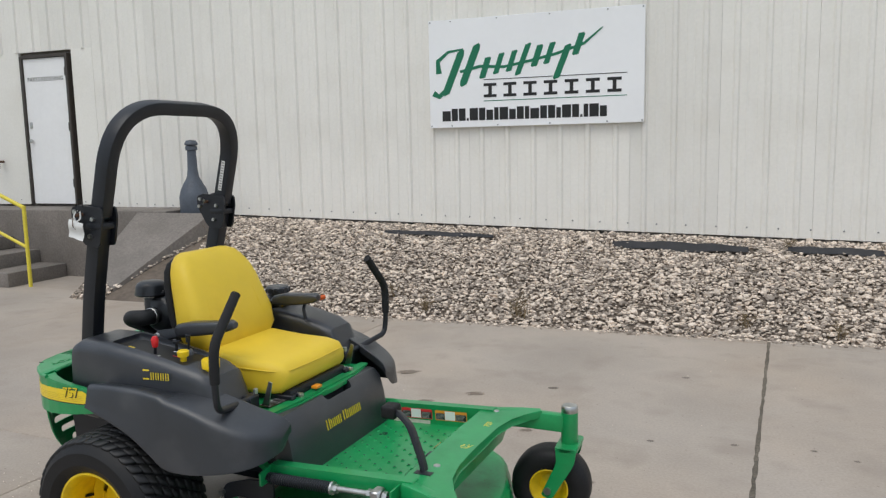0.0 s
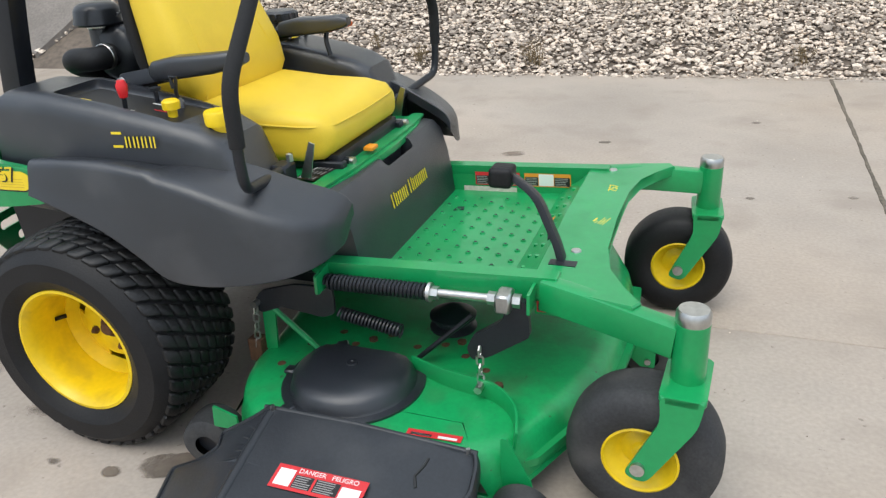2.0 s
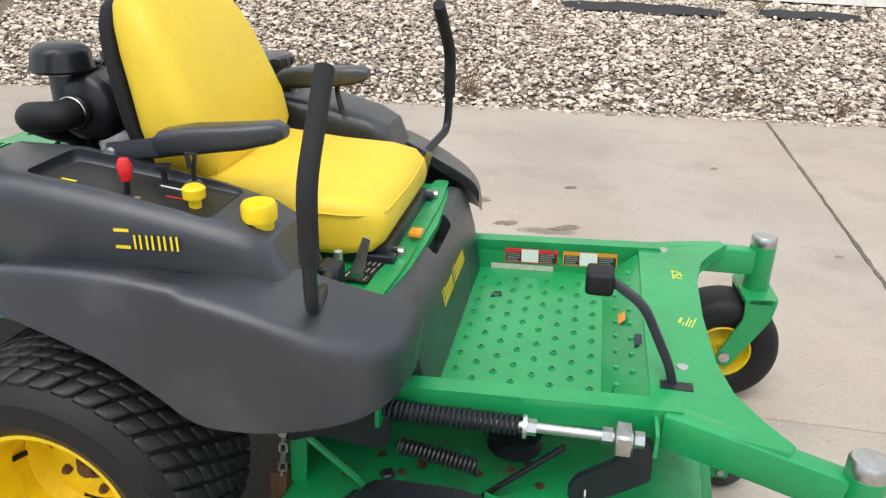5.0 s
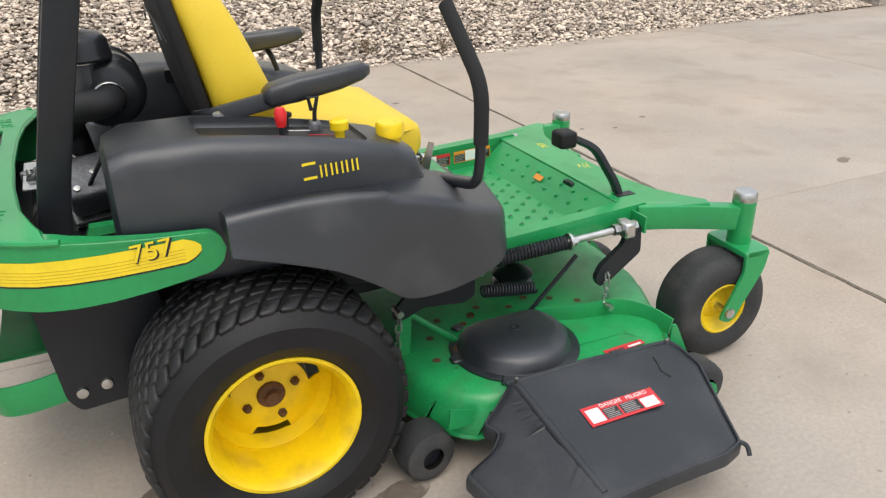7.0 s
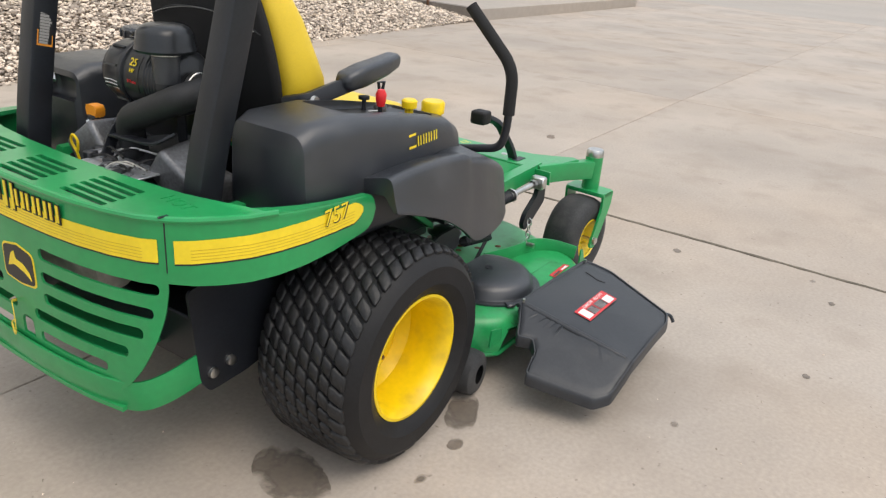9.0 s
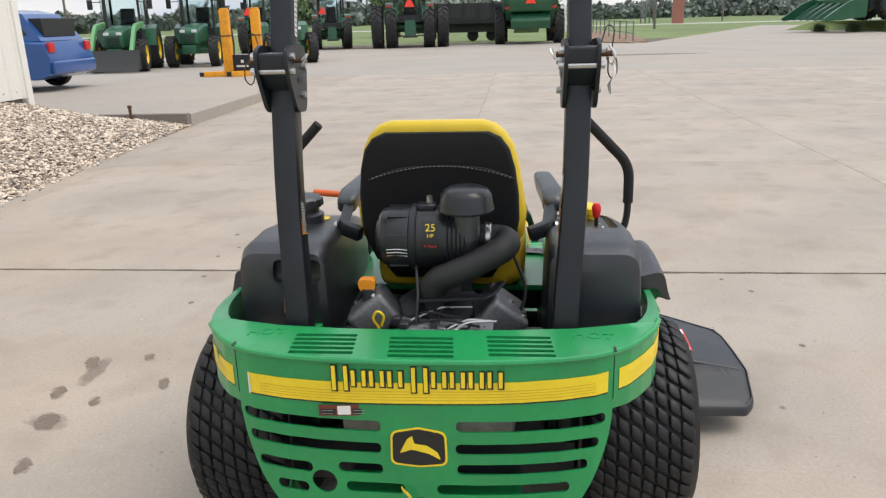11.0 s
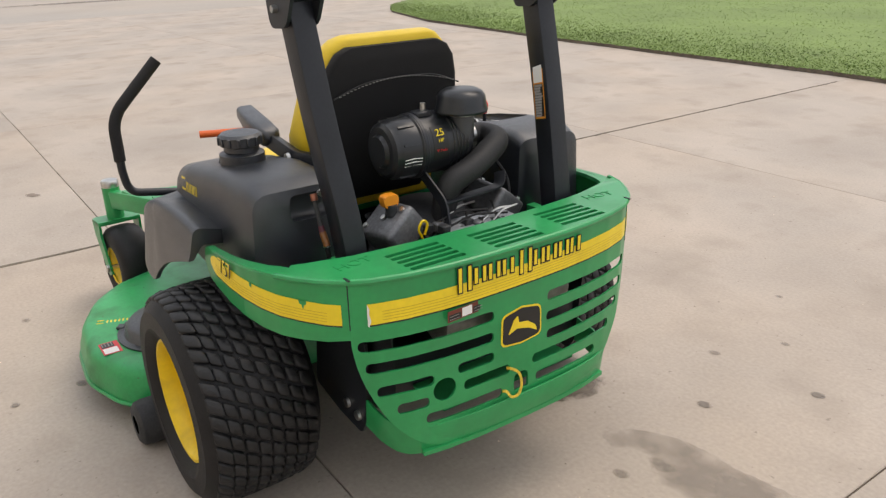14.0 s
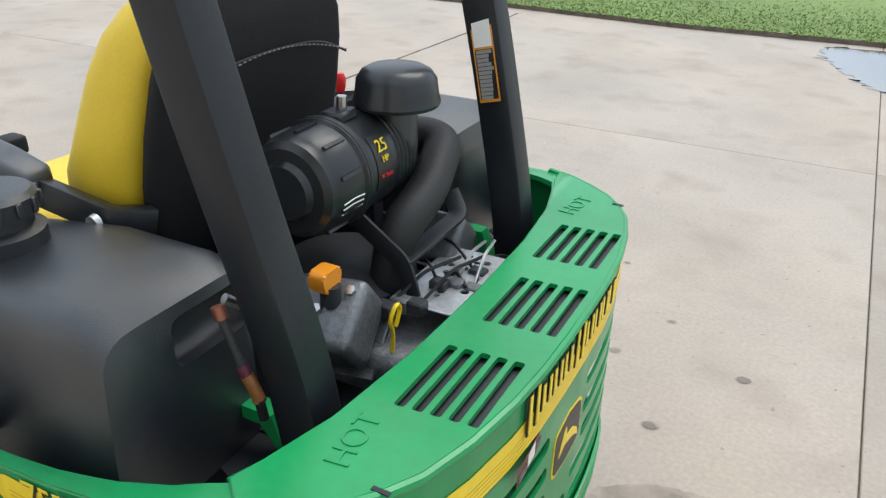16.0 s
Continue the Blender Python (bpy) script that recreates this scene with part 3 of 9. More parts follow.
# platform, steps, wing wall and rail
plat = part("platform", box((-13, -0.62, -0.05), (-5.0, 0.055, 0.90), 0.02, 2), CONCRETE_OLD)
plat.matrix_world = WALL
tagged(plat, "raised grey concrete landing along the wall", "platform", "", "structure")
stair = thing("staircase", "five worn concrete steps up to the landing", "stairs", "", "structure")
stair.matrix_world = WALL
bpy.context.view_layer.update()
for i in range(5):
    local_part("step", box((-13, -1.55, i * 0.18 + (0.002 if i else -0.02)), (-6.72 - 0.46 * i, -0.625, (i + 1) * 0.18), 0.012, 2), CONCRETE_OLD, stair)
wing = part("wing_wall", loft([[(-5.45, -1.55, -0.05), (-5.45, -0.623, -0.05), (-5.45, -0.623, 0.88), (-5.45, -1.55, 0.22)],
                               [(-4.85, -1.76, -0.05), (-4.30, -0.623, -0.05), (-4.30, -0.623, 0.88), (-4.85, -1.76, 0.12)]]), CONCRETE_OLD, None, "", 0)
wing.matrix_world = WALL
tagged(wing, "sloping concrete wing wall beside the gravel", "wall", "", "structure")
SAFETY = mat("safety_yellow_paint", (0.75, 0.62, 0.06), 0.45, grain=0.06, scale=40, blotch=0.1, bscale=5)
rail = thing("handrail", "yellow painted steel pipe handrail by the steps", "handrail", "", "structure")
rail.matrix_world = WALL
bpy.context.view_layer.update()
local_part("rail_post", tube([(-6.5, -1.42, 0.0), (-6.5, -1.42, 1.02)], 0.024), SAFETY, rail)
local_part("top_rail", tube(fillet([(-6.5, -1.42, 1.0), (-8.6, -1.42, 1.85), (-9.6, -1.42, 1.87)], 0.08), 0.024), SAFETY, rail)
local_part("mid_rail", tube([(-6.5, -1.42, 0.50), (-8.6, -1.42, 1.36)], 0.020), SAFETY, rail)
local_part("rail_post", tube([(-8.6, -1.42, 0.9), (-8.6, -1.42, 1.85)], 0.024), SAFETY, rail)

# grey bottle-shaped vessel on the landing
VESSEL = mat("slate_grey_paint", (0.085, 0.10, 0.125), 0.55, grain=0.12, scale=40, blotch=0.2, bscale=6)
ves = thing("bottle_sculpture", "slate-grey bottle-shaped metal vessel on the landing", "vessel", at=tuple(wp(-4.76, -0.35, 0.73)))
part("body", lathe([(0, 0), (0.17, 0), (0.185, 0.03), (0.185, 0.34), (0.16, 0.44), (0.11, 0.53), (0.075, 0.60), (0.062, 0.70), (0.055, 0.95), (0.0, 0.95)], "z", tuple(wp(-4.76, -0.35, 0.73)), 28), VESSEL, ves)
part("lip", lathe([(0.05, 0.93), (0.075, 0.94), (0.075, 0.985), (0.06, 1.0), (0.0, 1.0)], "z", tuple(wp(-4.76, -0.35, 0.73)), 24), VESSEL, ves)
part("cap", lathe([(0.08, 1.0), (0.085, 1.02), (0.06, 1.06), (0.0, 1.07), (0.0, 1.0)], "z", tuple(wp(-4.76, -0.35, 0.73)), 24), VESSEL, ves)

# ---- gravel bed ----
GRAVEL = mat("river_gravel", (0.56, 0.475, 0.395), 0.8, grain=0.22, scale=60, island=0.44)
GU0, GU1, GW = -5.40, 8.62, -1.93


def bed_z(u, w):
    """Height of the gravel: low at the yard's edge, rising to the wall."""
    t = min(max((w - GW) / (0.0 - GW), 0), 1)
    top = 0.10 + 0.596 - 0.026 * u
    rise = 1 - (1 - t) ** 1.5
    if u > 7.4:
        top = top + (0.20 - top) * min((u - 7.4) / 1.0, 1)
    return 0.0 + top * rise * 0.97


bm = bmesh.new()
nu, nw = 60, 14
grid = [[bm.verts.new((GU0 + (GU1 - GU0) * i / nu, GW + (0.03 - GW) * j / nw, bed_z(GU0 + (GU1 - GU0) * i / nu, GW + (0.03 - GW) * j / nw) - 0.03)) for j in range(nw + 1)] for i in range(nu + 1)]
for i in range(nu):
    for j in range(nw):
        bm.faces.new((grid[i][j], grid[i + 1][j], grid[i + 1][j + 1], grid[i][j + 1]))
bed = part("gravel_bed", bm, SOIL)
bed.matrix_world = WALL
tagged(bed, "brown soil slope under the gravel", "soil", "", "structure")
FABRIC = mat("black_weed_fabric", (0.02, 0.021, 0.026), 0.6, grain=0.2, scale=60, blotch=0.3, bscale=4)
for fu, fn, fw, fd in ((-2.05, 3, -0.40, 0.045), (0.6, 3, -0.46, 0.10), (2.3, 2, -0.40, 0.08)):
    ring_f = []
    for i in range(fn * 3):
        u_, k_ = fu + 0.167 * i, math.sin(math.pi * (i + 0.4) / (fn * 3)) ** 0.5
        w0, w1 = fw - fd * k_ * (1 + 0.3 * math.sin(i * 1.7)), fw + fd * k_ * (1 + 0.3 * math.sin(i * 2.3))
        ring_f.append([(u_, w0, bed_z(u_, w0) + 0.006), (u_, w1, bed_z(u_, w1) + 0.022)])
    tarp = part("weed_fabric", loft(ring_f, False, False), FABRIC)
    tarp.matrix_world = WALL
    tagged(tarp, "black landscape fabric laid bare in the gravel", "fabric", "", "structure")

rng = np.random.default_rng(11)
ico = bmesh.new()
bmesh.ops.create_icosphere(ico, subdivisions=1, radius=1.0)
IV = np.array([v.co[:] for v in ico.verts])
IF = np.array([[v.index for v in f.verts] for f in ico.faces])
ico.free()


def stones(name, places, label):
    """Loose stones as one mesh: places are rows of x, y, z, size."""
    P = np.array(places)
    n = len(P)
    ax = rng.uniform(0.7, 1.35, (n, 3)) * np.array([1.15, 0.9, 0.52])
    jit = 1 + rng.normal(0, 0.14, (n, 12, 1))
    pts = IV[None] * jit * ax[:, None, :] * P[:, 3][:, None, None]
    a, b = rng.uniform(0, 6.283, n), rng.normal(0, 0.45, n)
    ca, sa, cb, sb = np.cos(a), np.sin(a), np.cos(b), np.sin(b)
    x, y, z = pts[..., 0], pts[..., 1], pts[..., 2]
    y, z = y * cb[:, None] - z * sb[:, None], y * sb[:, None] + z * cb[:, None]
    x, y = x * ca[:, None] - y * sa[:, None], x * sa[:, None] + y * ca[:, None]
    pts = np.stack([x, y, z], -1) + P[:, None, :3]
    me = bpy.data.meshes.new(name)
    me.from_pydata(pts.reshape(-1, 3).tolist(), [], (IF[None] + (np.arange(n) * 12)[:, None, None]).reshape(-1, 3).tolist())
    me.materials.append(GRAVEL)
    ob = new(name, me)
    ob.matrix_world = WALL
    return tagged(ob, label, "gravel", "", "stuff")


rows = []
for _ in range(58000):
    u, w = rng.uniform(GU0 + 0.05, GU1), rng.uniform(GW - 0.02, 0.0)
    if u < -4.25 and w < -0.60 - (u + 4.25) * -1.9:
        continue
    if u < -4.95 and w > -0.7:
        continue
    s = float(np.clip(rng.lognormal(-4.22, 0.34), 0.008, 0.036))
    bare = (-0.44 < w < -0.37 and -1.95 < u < -0.7) or (-0.54 < w < -0.38 and 0.7 < u < 2.0) or (-0.46 < w < -0.35 and 2.35 < u < 3.2)
    if bare and rng.random() < 0.9:
        continue
    rows.append((u, w, bed_z(u, w) - 0.012 + rng.uniform(-0.012, 0.014), s))
for _ in range(260):
    u = rng.uniform(-4.2, GU1)
    rows.append((u, GW - abs(rng.normal(0.02, 0.05)), 0.008, rng.uniform(0.008, 0.02)))
stones("gravel", rows, "tan and grey river gravel sloping up to the wall")

# dry weeds in the gravel
WEED = mat("dry_weed", (0.20, 0.15, 0.085), 0.9, island=0.3)


def weed(u, w, h, n, seed):
    r = np.random.default_rng(seed)
    base = thing("dry_weed", "small dry brown weed in the gravel", "weed", "weeds in the gravel", "", tuple(wp(u, w, bed_z(u, w))))
    bm = bmesh.new()
    p0 = Vector(wp(u, w, bed_z(u, w) - 0.02))
    for _ in range(n):
        d = Vector((r.normal(0, 0.4), r.normal(0, 0.4), 1)).normalized()
        hh = h * r.uniform(0.5, 1)
        p = p0 + Vector((r.normal(0, 0.03), r.normal(0, 0.03), 0))
        q = p + d * hh * 0.5
        e = q + (d + Vector((r.normal(0, 0.3), r.normal(0, 0.3), 0))) * hh * 0.5
        add_tube(bm, [p, q, e], [0.003, 0.002, 0.001], 4)
        for _k in range(3):
            c = q.lerp(e, r.uniform(0, 1))
            o = Vector((r.normal(0, 0.02), r.normal(0, 0.02), r.uniform(0, 0.03)))
            add_tube(bm, [c, c + o], [0.003, 0.0015], 3)
    part("foliage", bm, WEED, base, "", 0)


for i, (u, w, h, n) in enumerate(((-0.05, -1.80, 0.26, 26), (-1.0, -1.78, 0.15, 22), (-4.0, -0.9, 0.35, 30), (1.9, -1.75, 0.16, 18), (2.6, -1.82, 0.14, 16), (-1.45, -1.6, 0.16, 12), (2.3, -0.3, 0.14, 14), (3.2, -0.3, 0.12, 14))):
    weed(u, w, h, n, 40 + i)

# raised apron with a kerb beyond the gravel
APRON = 0.17
bm = prism([(8.70, -1.95), (15.2, -2.35), (15.6, -2.2), (19, -1.2), (19, 14), (8.70, 14)], "z", -0.1, APRON, 0.012, 2)
ap = part("apron", bm, CONCRETE_FAR, None, "", 0)
ap.matrix_world = FALL @ WALL
tagged(ap, "raised concrete apron beside the workshop", "pavement", "", "structure")
kb = part("kerb", loft([[(8.55, -1.94, -0.05), (8.69, -1.94, -0.05), (8.69, -1.94, APRON + 0.015), (8.55, -1.94, APRON + 0.015)],
                        [(8.55, -0.05, -0.05), (8.69, -0.05, -0.05), (8.69, -0.05, APRON + 0.03), (8.55, -0.05, APRON + 0.03)]]), CONCRETE_OLD)
kb.matrix_world = FALL @ WALL
tagged(kb, "concrete kerb holding back the gravel", "kerb", "", "structure")
stub = thing("iron_stake", "short rusty iron stake by the kerb", "stake", at=tuple(wp(8.50, -1.15, 0.18)))
part("shaft", tube([wp(8.50, -1.15, 0.10), wp(8.50, -1.15, 0.27)], 0.022, 8), RUST, stub)
part("head", lathe([(0, 0.25), (0.035, 0.255), (0.03, 0.29), (0, 0.295)], "z", tuple(wp(8.50, -1.15, 0)), 10), RUST, stub)

# ---- mower ----
mower = thing("zero_turn_mower", "green and yellow zero-turn ride-on mower with black roll bar", "mower", at=(0, 0, 0))


def P(name, bm, material, label="", parent=None, smooth=38):
    return part(name, bm, material, parent or mower, label, smooth)


# --- drive wheels ---
def tyre_profile(r, w, rim, crown=0.014):
    h = w / 2
    return [(rim, -h * 0.72), (rim + 0.018, -h * 0.90), (rim + (r - rim) * 0.35, -h * 1.0), (rim + (r - rim) * 0.68, -h * 0.99), (r - 0.030, -h * 0.93), (r - crown, -h * 0.82),
            (r - crown * 0.45, -h * 0.55), (r - crown * 0.1, -h * 0.2), (r - crown * 0.1, h * 0.2), (r - crown * 0.45, h * 0.55), (r - crown, h * 0.82), (r - 0.030, h * 0.93),
            (rim + (r - rim) * 0.68, h * 0.99), (rim + (r - rim) * 0.35, h * 1.0), (rim + 0.018, h * 0.90), (rim, h * 0.72)]


def add_tread(bm, c, r, w, rows, count, seed):
    """Turf lugs: staggered rows of small curved blocks round the crown, long shoulder lugs outside."""
    rr = random.Random(seed)
    h = w / 2
    for k in range(rows):
        f = (k + 0.5) / rows * 2 - 1
        y0 = f * h * 0.86
        drop = 0.011 * abs(f) ** 2.6 + 0.002
        for i in range(count):
            a = 2 * math.pi * (i + 0.45 * k) / count
            wd = h * 0.86 * 2 / rows * 0.90
            ln = 2 * math.pi * r / count * 0.84
            shoulder = k in (0, rows - 1)
            m = Matrix.Translation(c) @ Matrix.Rotation(a, 4, "Y") @ Matrix.Translation((0, y0, r - drop)) @ Matrix.Rotation(radians(rr.uniform(-2, 2)), 4, "Z") @ Matrix.Rotation(radians(26 * f * abs(f)) * -1, 4, "X")
            lean = 0.45 * 2 * math.pi * r / count / (h * 0.86 * 2 / rows)
            k_y = 1.25 if shoulder else 1
            jit = rr.uniform(0.93, 1.04)
            rings = []
            for size, z in ((1.0, -0.0145), (0.95, -0.001), (0.76, 0.0016)):
                ring = []
                for sx, sy in ((-0.72, -1), (0.72, -1), (1, -0.7), (1, 0.7), (0.72, 1), (-0.72, 1), (-1, 0.7), (-1, -0.7)):
                    yy = sy * size * wd / 2 * k_y
                    ring.append(bm.verts.new(m @ Vector((sx * size * jit * ln / 2 + yy * lean, yy, z))))
                rings.append(ring)
            for lo, hi in zip(rings, rings[1:]):
                for j in range(8):
                    bm.faces.new((lo[j], lo[(j + 1) % 8], hi[(j + 1) % 8], hi[j]))
            bm.faces.new(rings[-1])


def drive_wheel(side):
    """side -1: right, 1: left; the dish opens outwards."""
    c = Vector((0.006, -0.548, 0.297)) if side < 0 else Vector((-0.012, 0.580, 0.297))
    w = thing("rear_wheel", "", "")
    w.parent = mower
    r, wd, rim = 0.306, 0.322, 0.163
    bm = lathe(tyre_profile(r - 0.007, wd, rim), "y", c, 72)
    t_ = part("tyre", bm, RUBBER, w, "black turf tyre with worn lugs", 30)
    bm = bmesh.new()
    add_tread(bm, c, r, wd, 8, 42, 3)
    tagged(part("tread", bm, RUBBER_TREAD, t_, "small angled turf lugs", 50), kind="stuff")
    s = side
    n = 72
    prof = [(0.157, -0.10 * s), (0.172, -0.115 * s), (0.172, -0.10 * s), (0.158, -0.09 * s), (0.150, 0.0), (0.153, 0.085 * s), (0.158, 0.118 * s), (0.169, 0.132 * s), (0.175, 0.135 * s), (0.175, 0.140 * s), (0.167, 0.141 * s), (0.155, 0.127 * s), (0.150, 0.085 * s), (0.147, 0.012 * s)]
    part("rim", lathe(prof, "y", c, n), YELLOW, w, "yellow painted steel rim")
    disc = [(0.147, 0.012 * s), (0.128, -0.023 * s), (0.108, -0.016 * s), (0.092, -0.006 * s), (0.060, -0.003 * s), (0.0, -0.003 * s)]

    def hole(i, j):
        return j in (1, 2) and any(abs((i - k + n // 2) % n - n // 2) < 5 for k in (5, 29, 53))
    part("rim_disc", shell(lathe(disc, "y", c, n, hole), 0.004), YELLOW, w)
    part("hub", lathe([(0.034, -0.005 * s), (0.034, 0.005 * s), (0.030, 0.011 * s), (0.017, 0.012 * s), (0.017, 0.027 * s), (0.0, 0.027 * s)], "y", c, 20), RUST, w, "rusty hub cap with castle nut")
    for k in range(4):
        a = math.pi / 2 * k + 0.35
        q = c + Vector((0.062 * math.cos(a), 0, 0.062 * math.sin(a)))
        part("lug_nut", lathe([(0.011, -0.005 * s), (0.011, 0.009 * s), (0.006, 0.017 * s), (0.0, 0.017 * s)], "y", q, 6), RUST, w, "rusty lug nut")
    q = c + Vector((0.10 if s > 0 else -0.135, 0, -0.09 if s > 0 else 0.02))
    part("valve_stem", tube([q + Vector((0, 0.02 * s, 0)), q + Vector((-0.010, 0.048 * s, 0.003))], 0.006, 8), RUBBER, w)
    part("wheel_motor", lathe([(0.0, -0.04 * s), (0.10, -0.04 * s), (0.10, -0.17 * s), (0.06, -0.20 * s), (0.0, -0.20 * s)], "y", c, 24), GREY_METAL, w)
    return w


drive_wheel(-1)
drive_wheel(1)


# --- casters ---
def caster(side, yaw):
    piv = Vector((1.488, 0.50 * side, 0))
    wc = Vector((-0.078, 0, 0.1725))
    m = Matrix.Translation(piv) @ Matrix.Rotation(radians(yaw), 4, "Z")
    w = thing("caster_wheel", "", "")
    w.parent = mower
    r, wd = 0.172, 0.145
    prof = [(0.078, -wd * 0.40), (0.09, -wd * 0.47), (0.122, -wd * 0.5), (0.151, -wd * 0.46), (0.165, -wd * 0.36), (0.1712, -wd * 0.2), (r, 0.0)]
    prof = prof + [(a, -b) for a, b in prof[-2::-1]]
    bm = lathe(prof, "y", wc, 56)
    bm.transform(m)
    part("tyre", bm, RUBBER_WORN if side < 0 else RUBBER, w, "smooth black caster tyre, scuffed grey on its crown")
    rp = [(0.0, 0.035), (0.020, 0.035), (0.024, 0.028), (0.048, 0.020), (0.058, 0.030), (0.074, 0.052), (0.086, 0.058), (0.088, 0.062), (0.080, 0.066), (0.076, 0.06)]
    for s in (1, -1):
        bm = lathe([(a, b * s) for a, b in rp], "y", wc, 40)
        bm.transform(m)
        part("rim", bm, YELLOW, w, "yellow caster rim with chipped edge")
    bm = lathe([(0.0, -0.098), (0.016, -0.098), (0.016, -0.086), (0.010, -0.084), (0.010, 0.084), (0.016, 0.086), (0.016, 0.098), (0.0, 0.098)], "y", wc, 12)
    bm.transform(m)
    part("axle_bolt", bm, STEEL, w)
    f = thing("caster_fork", "", "")
    f.parent = mower
    for s in (1, -1):
        bm = prism(fillet2([(-0.108, 0.150), (-0.062, 0.132), (0.035, 0.300), (0.045, 0.365), (-0.045, 0.365), (-0.040, 0.300)], [0.012, 0.02, 0.02, 0.01, 0.01, 0.02]), "y", s * 0.083 - 0.005, s * 0.083 + 0.005, 0.002, 1)
        bm.transform(m)
        part("fork_leg", bm, GREEN, f)
    bm = prism(fillet2([(-0.048, -0.088), (0.047, -0.088), (0.047, 0.088), (-0.048, 0.088)], 0.015), "z", 0.350, 0.366, 0.003, 1)
    bm.transform(m)
    part("fork_crown", bm, GREEN, f)
    bm = lathe([(0.034, 0.355), (0.036, 0.37), (0.036, 0.50), (0.032, 0.503), (0.0, 0.503)], "z", (0, 0, 0), 28)
    bm.transform(m)
    part("pivot_tube", bm, GREEN, f)
    bm = lathe([(0.034, 0.498), (0.036, 0.502), (0.036, 0.522), (0.031, 0.530), (0.0, 0.532)], "z", (0, 0, 0), 28)
    bm.transform(m)
    part("grease_cap", bm, STEEL, f, "dull silver pivot cap")


caster(-1, -3)
caster(1, 4)

# --- front frame ---
for s in (1, -1):
    P("frame_rail", prism(fillet2([(0.60, 0.435), (1.19, 0.460), (1.19, 0.515), (0.60, 0.490)], 0.006), "y", 0.388 * s - 0.022, 0.388 * s + 0.022, 0.003, 1), GREEN)
    # arm out to the caster
    arm = [Vector((1.16, 0.40 * s, 0.472)), Vector((1.28, 0.445 * s, 0.470)), Vector((1.46, 0.495 * s, 0.450))]
    P("front_arm", tube(fillet(arm, 0.05), 0.03, sq=(0.024, 0.038, 0.008)), GREEN)
plan = []
half = [(1.128, 0.0), (1.128, 0.392), (1.165, 0.420), (1.26, 0.458), (1.365, 0.485), (1.380, 0.455), (1.335, 0.395), (1.290, 0.315), (1.268, 0.20), (1.266, 0.0)]
plan = half + [(x, -y) for x, y in half[-2:0:-1]]
P("front_beam", prism(plan, "z", 0.474, 0.507, 0.004, 1), GREEN, "green pressed-steel cross beam")
P("beam_face", prism([(1.244, 0.40), (1.268, 0.47), (1.262, 0.475), (1.130, 0.475), (1.130, 0.46), (1.235, 0.40)], "y", -0.33, 0.33), GREEN)
for y in (-0.235, 0.38):
    P("carriage_bolt", lathe([(0.014, 0.505), (0.012, 0.510), (0.0, 0.513)], "z", (1.20, y, 0), 14), STEEL)
P("lever_slot", box((1.15, -0.325, 0.5055), (1.215, -0.295, 0.5085)), BLACK_PAINT)

# --- foot pan ---
P("foot_pan", prism([(0.655, 0.405), (1.045, 0.418), (1.128, 0.492), (1.128, 0.500), (1.040, 0.426), (0.655, 0.413)], "y", -0.349, 0.349), GREEN, "green stamped footplate with grip dimples", smooth=0)
bm = bmesh.new()
holes = bmesh.new()
for i in range(8):
    for j in range(9):
        x = 0.715 + 0.043 * i
        y = -0.27 + 0.068 * j + (0.034 if i % 2 else 0)
        if y > 0.30:
            continue
        z = 0.4145 + (x - 0.655) * 0.0333
        add_lathe(bm, [(0.009, z - 0.002), (0.007, z + 0.0030), (0.0045, z + 0.0040), (0.0035, z + 0.001), (0.0, z + 0.001)], "z", (x, y, 0), 8)
        add_lathe(holes, [(0.0042, z + 0.0036), (0.0042, z + 0.0045), (0.0, z + 0.0045)], "z", (x + 0.001, y - 0.001, 0), 7)
tagged(P("grip_dimple", bm, GREEN, "small raised grip dimples"), kind="stuff")
bm = bmesh.new()
for j in range(8):
    for i in range(2):
        t = 0.35 + 0.35 * i
        x, z, y = 1.04 + 0.088 * t, 0.426 + 0.074 * t, -0.25 + 0.07 * j + 0.02 * i
        add_lathe(bm, [(0.007, z - 0.002), (0.006, z + 0.005), (0.0, z + 0.005)], "z", (x, y, 0), 8)
tagged(P("grip_dimple", bm, GREEN, "small raised grip dimples"), kind="stuff")
# black discs laid on the dimples paint the shade inside their pierced centres
tagged(P("grip_hole", holes, BLACK_PAINT, "black discs for the shade in the pierced dimples"), kind="stuff")
P("drain_hole", prism([(0.745, 0.16), (0.775, 0.17), (0.77, 0.195), (0.75, 0.19)], "z", 0.417, 0.4195), BLACK_PAINT)
P("pan_side", box((0.655, 0.3485, 0.41), (1.128, 0.3495, 0.47)), GREEN)
P("pan_side", box((0.655, -0.3495, 0.41), (1.128, -0.3485, 0.47)), GREEN)
P("pan_slot", prism([(1.052, -0.34), (1.075, -0.16), (1.080, -0.16), (1.060, -0.34)], "z", 0.4385, 0.4475), BLACK_PAINT)


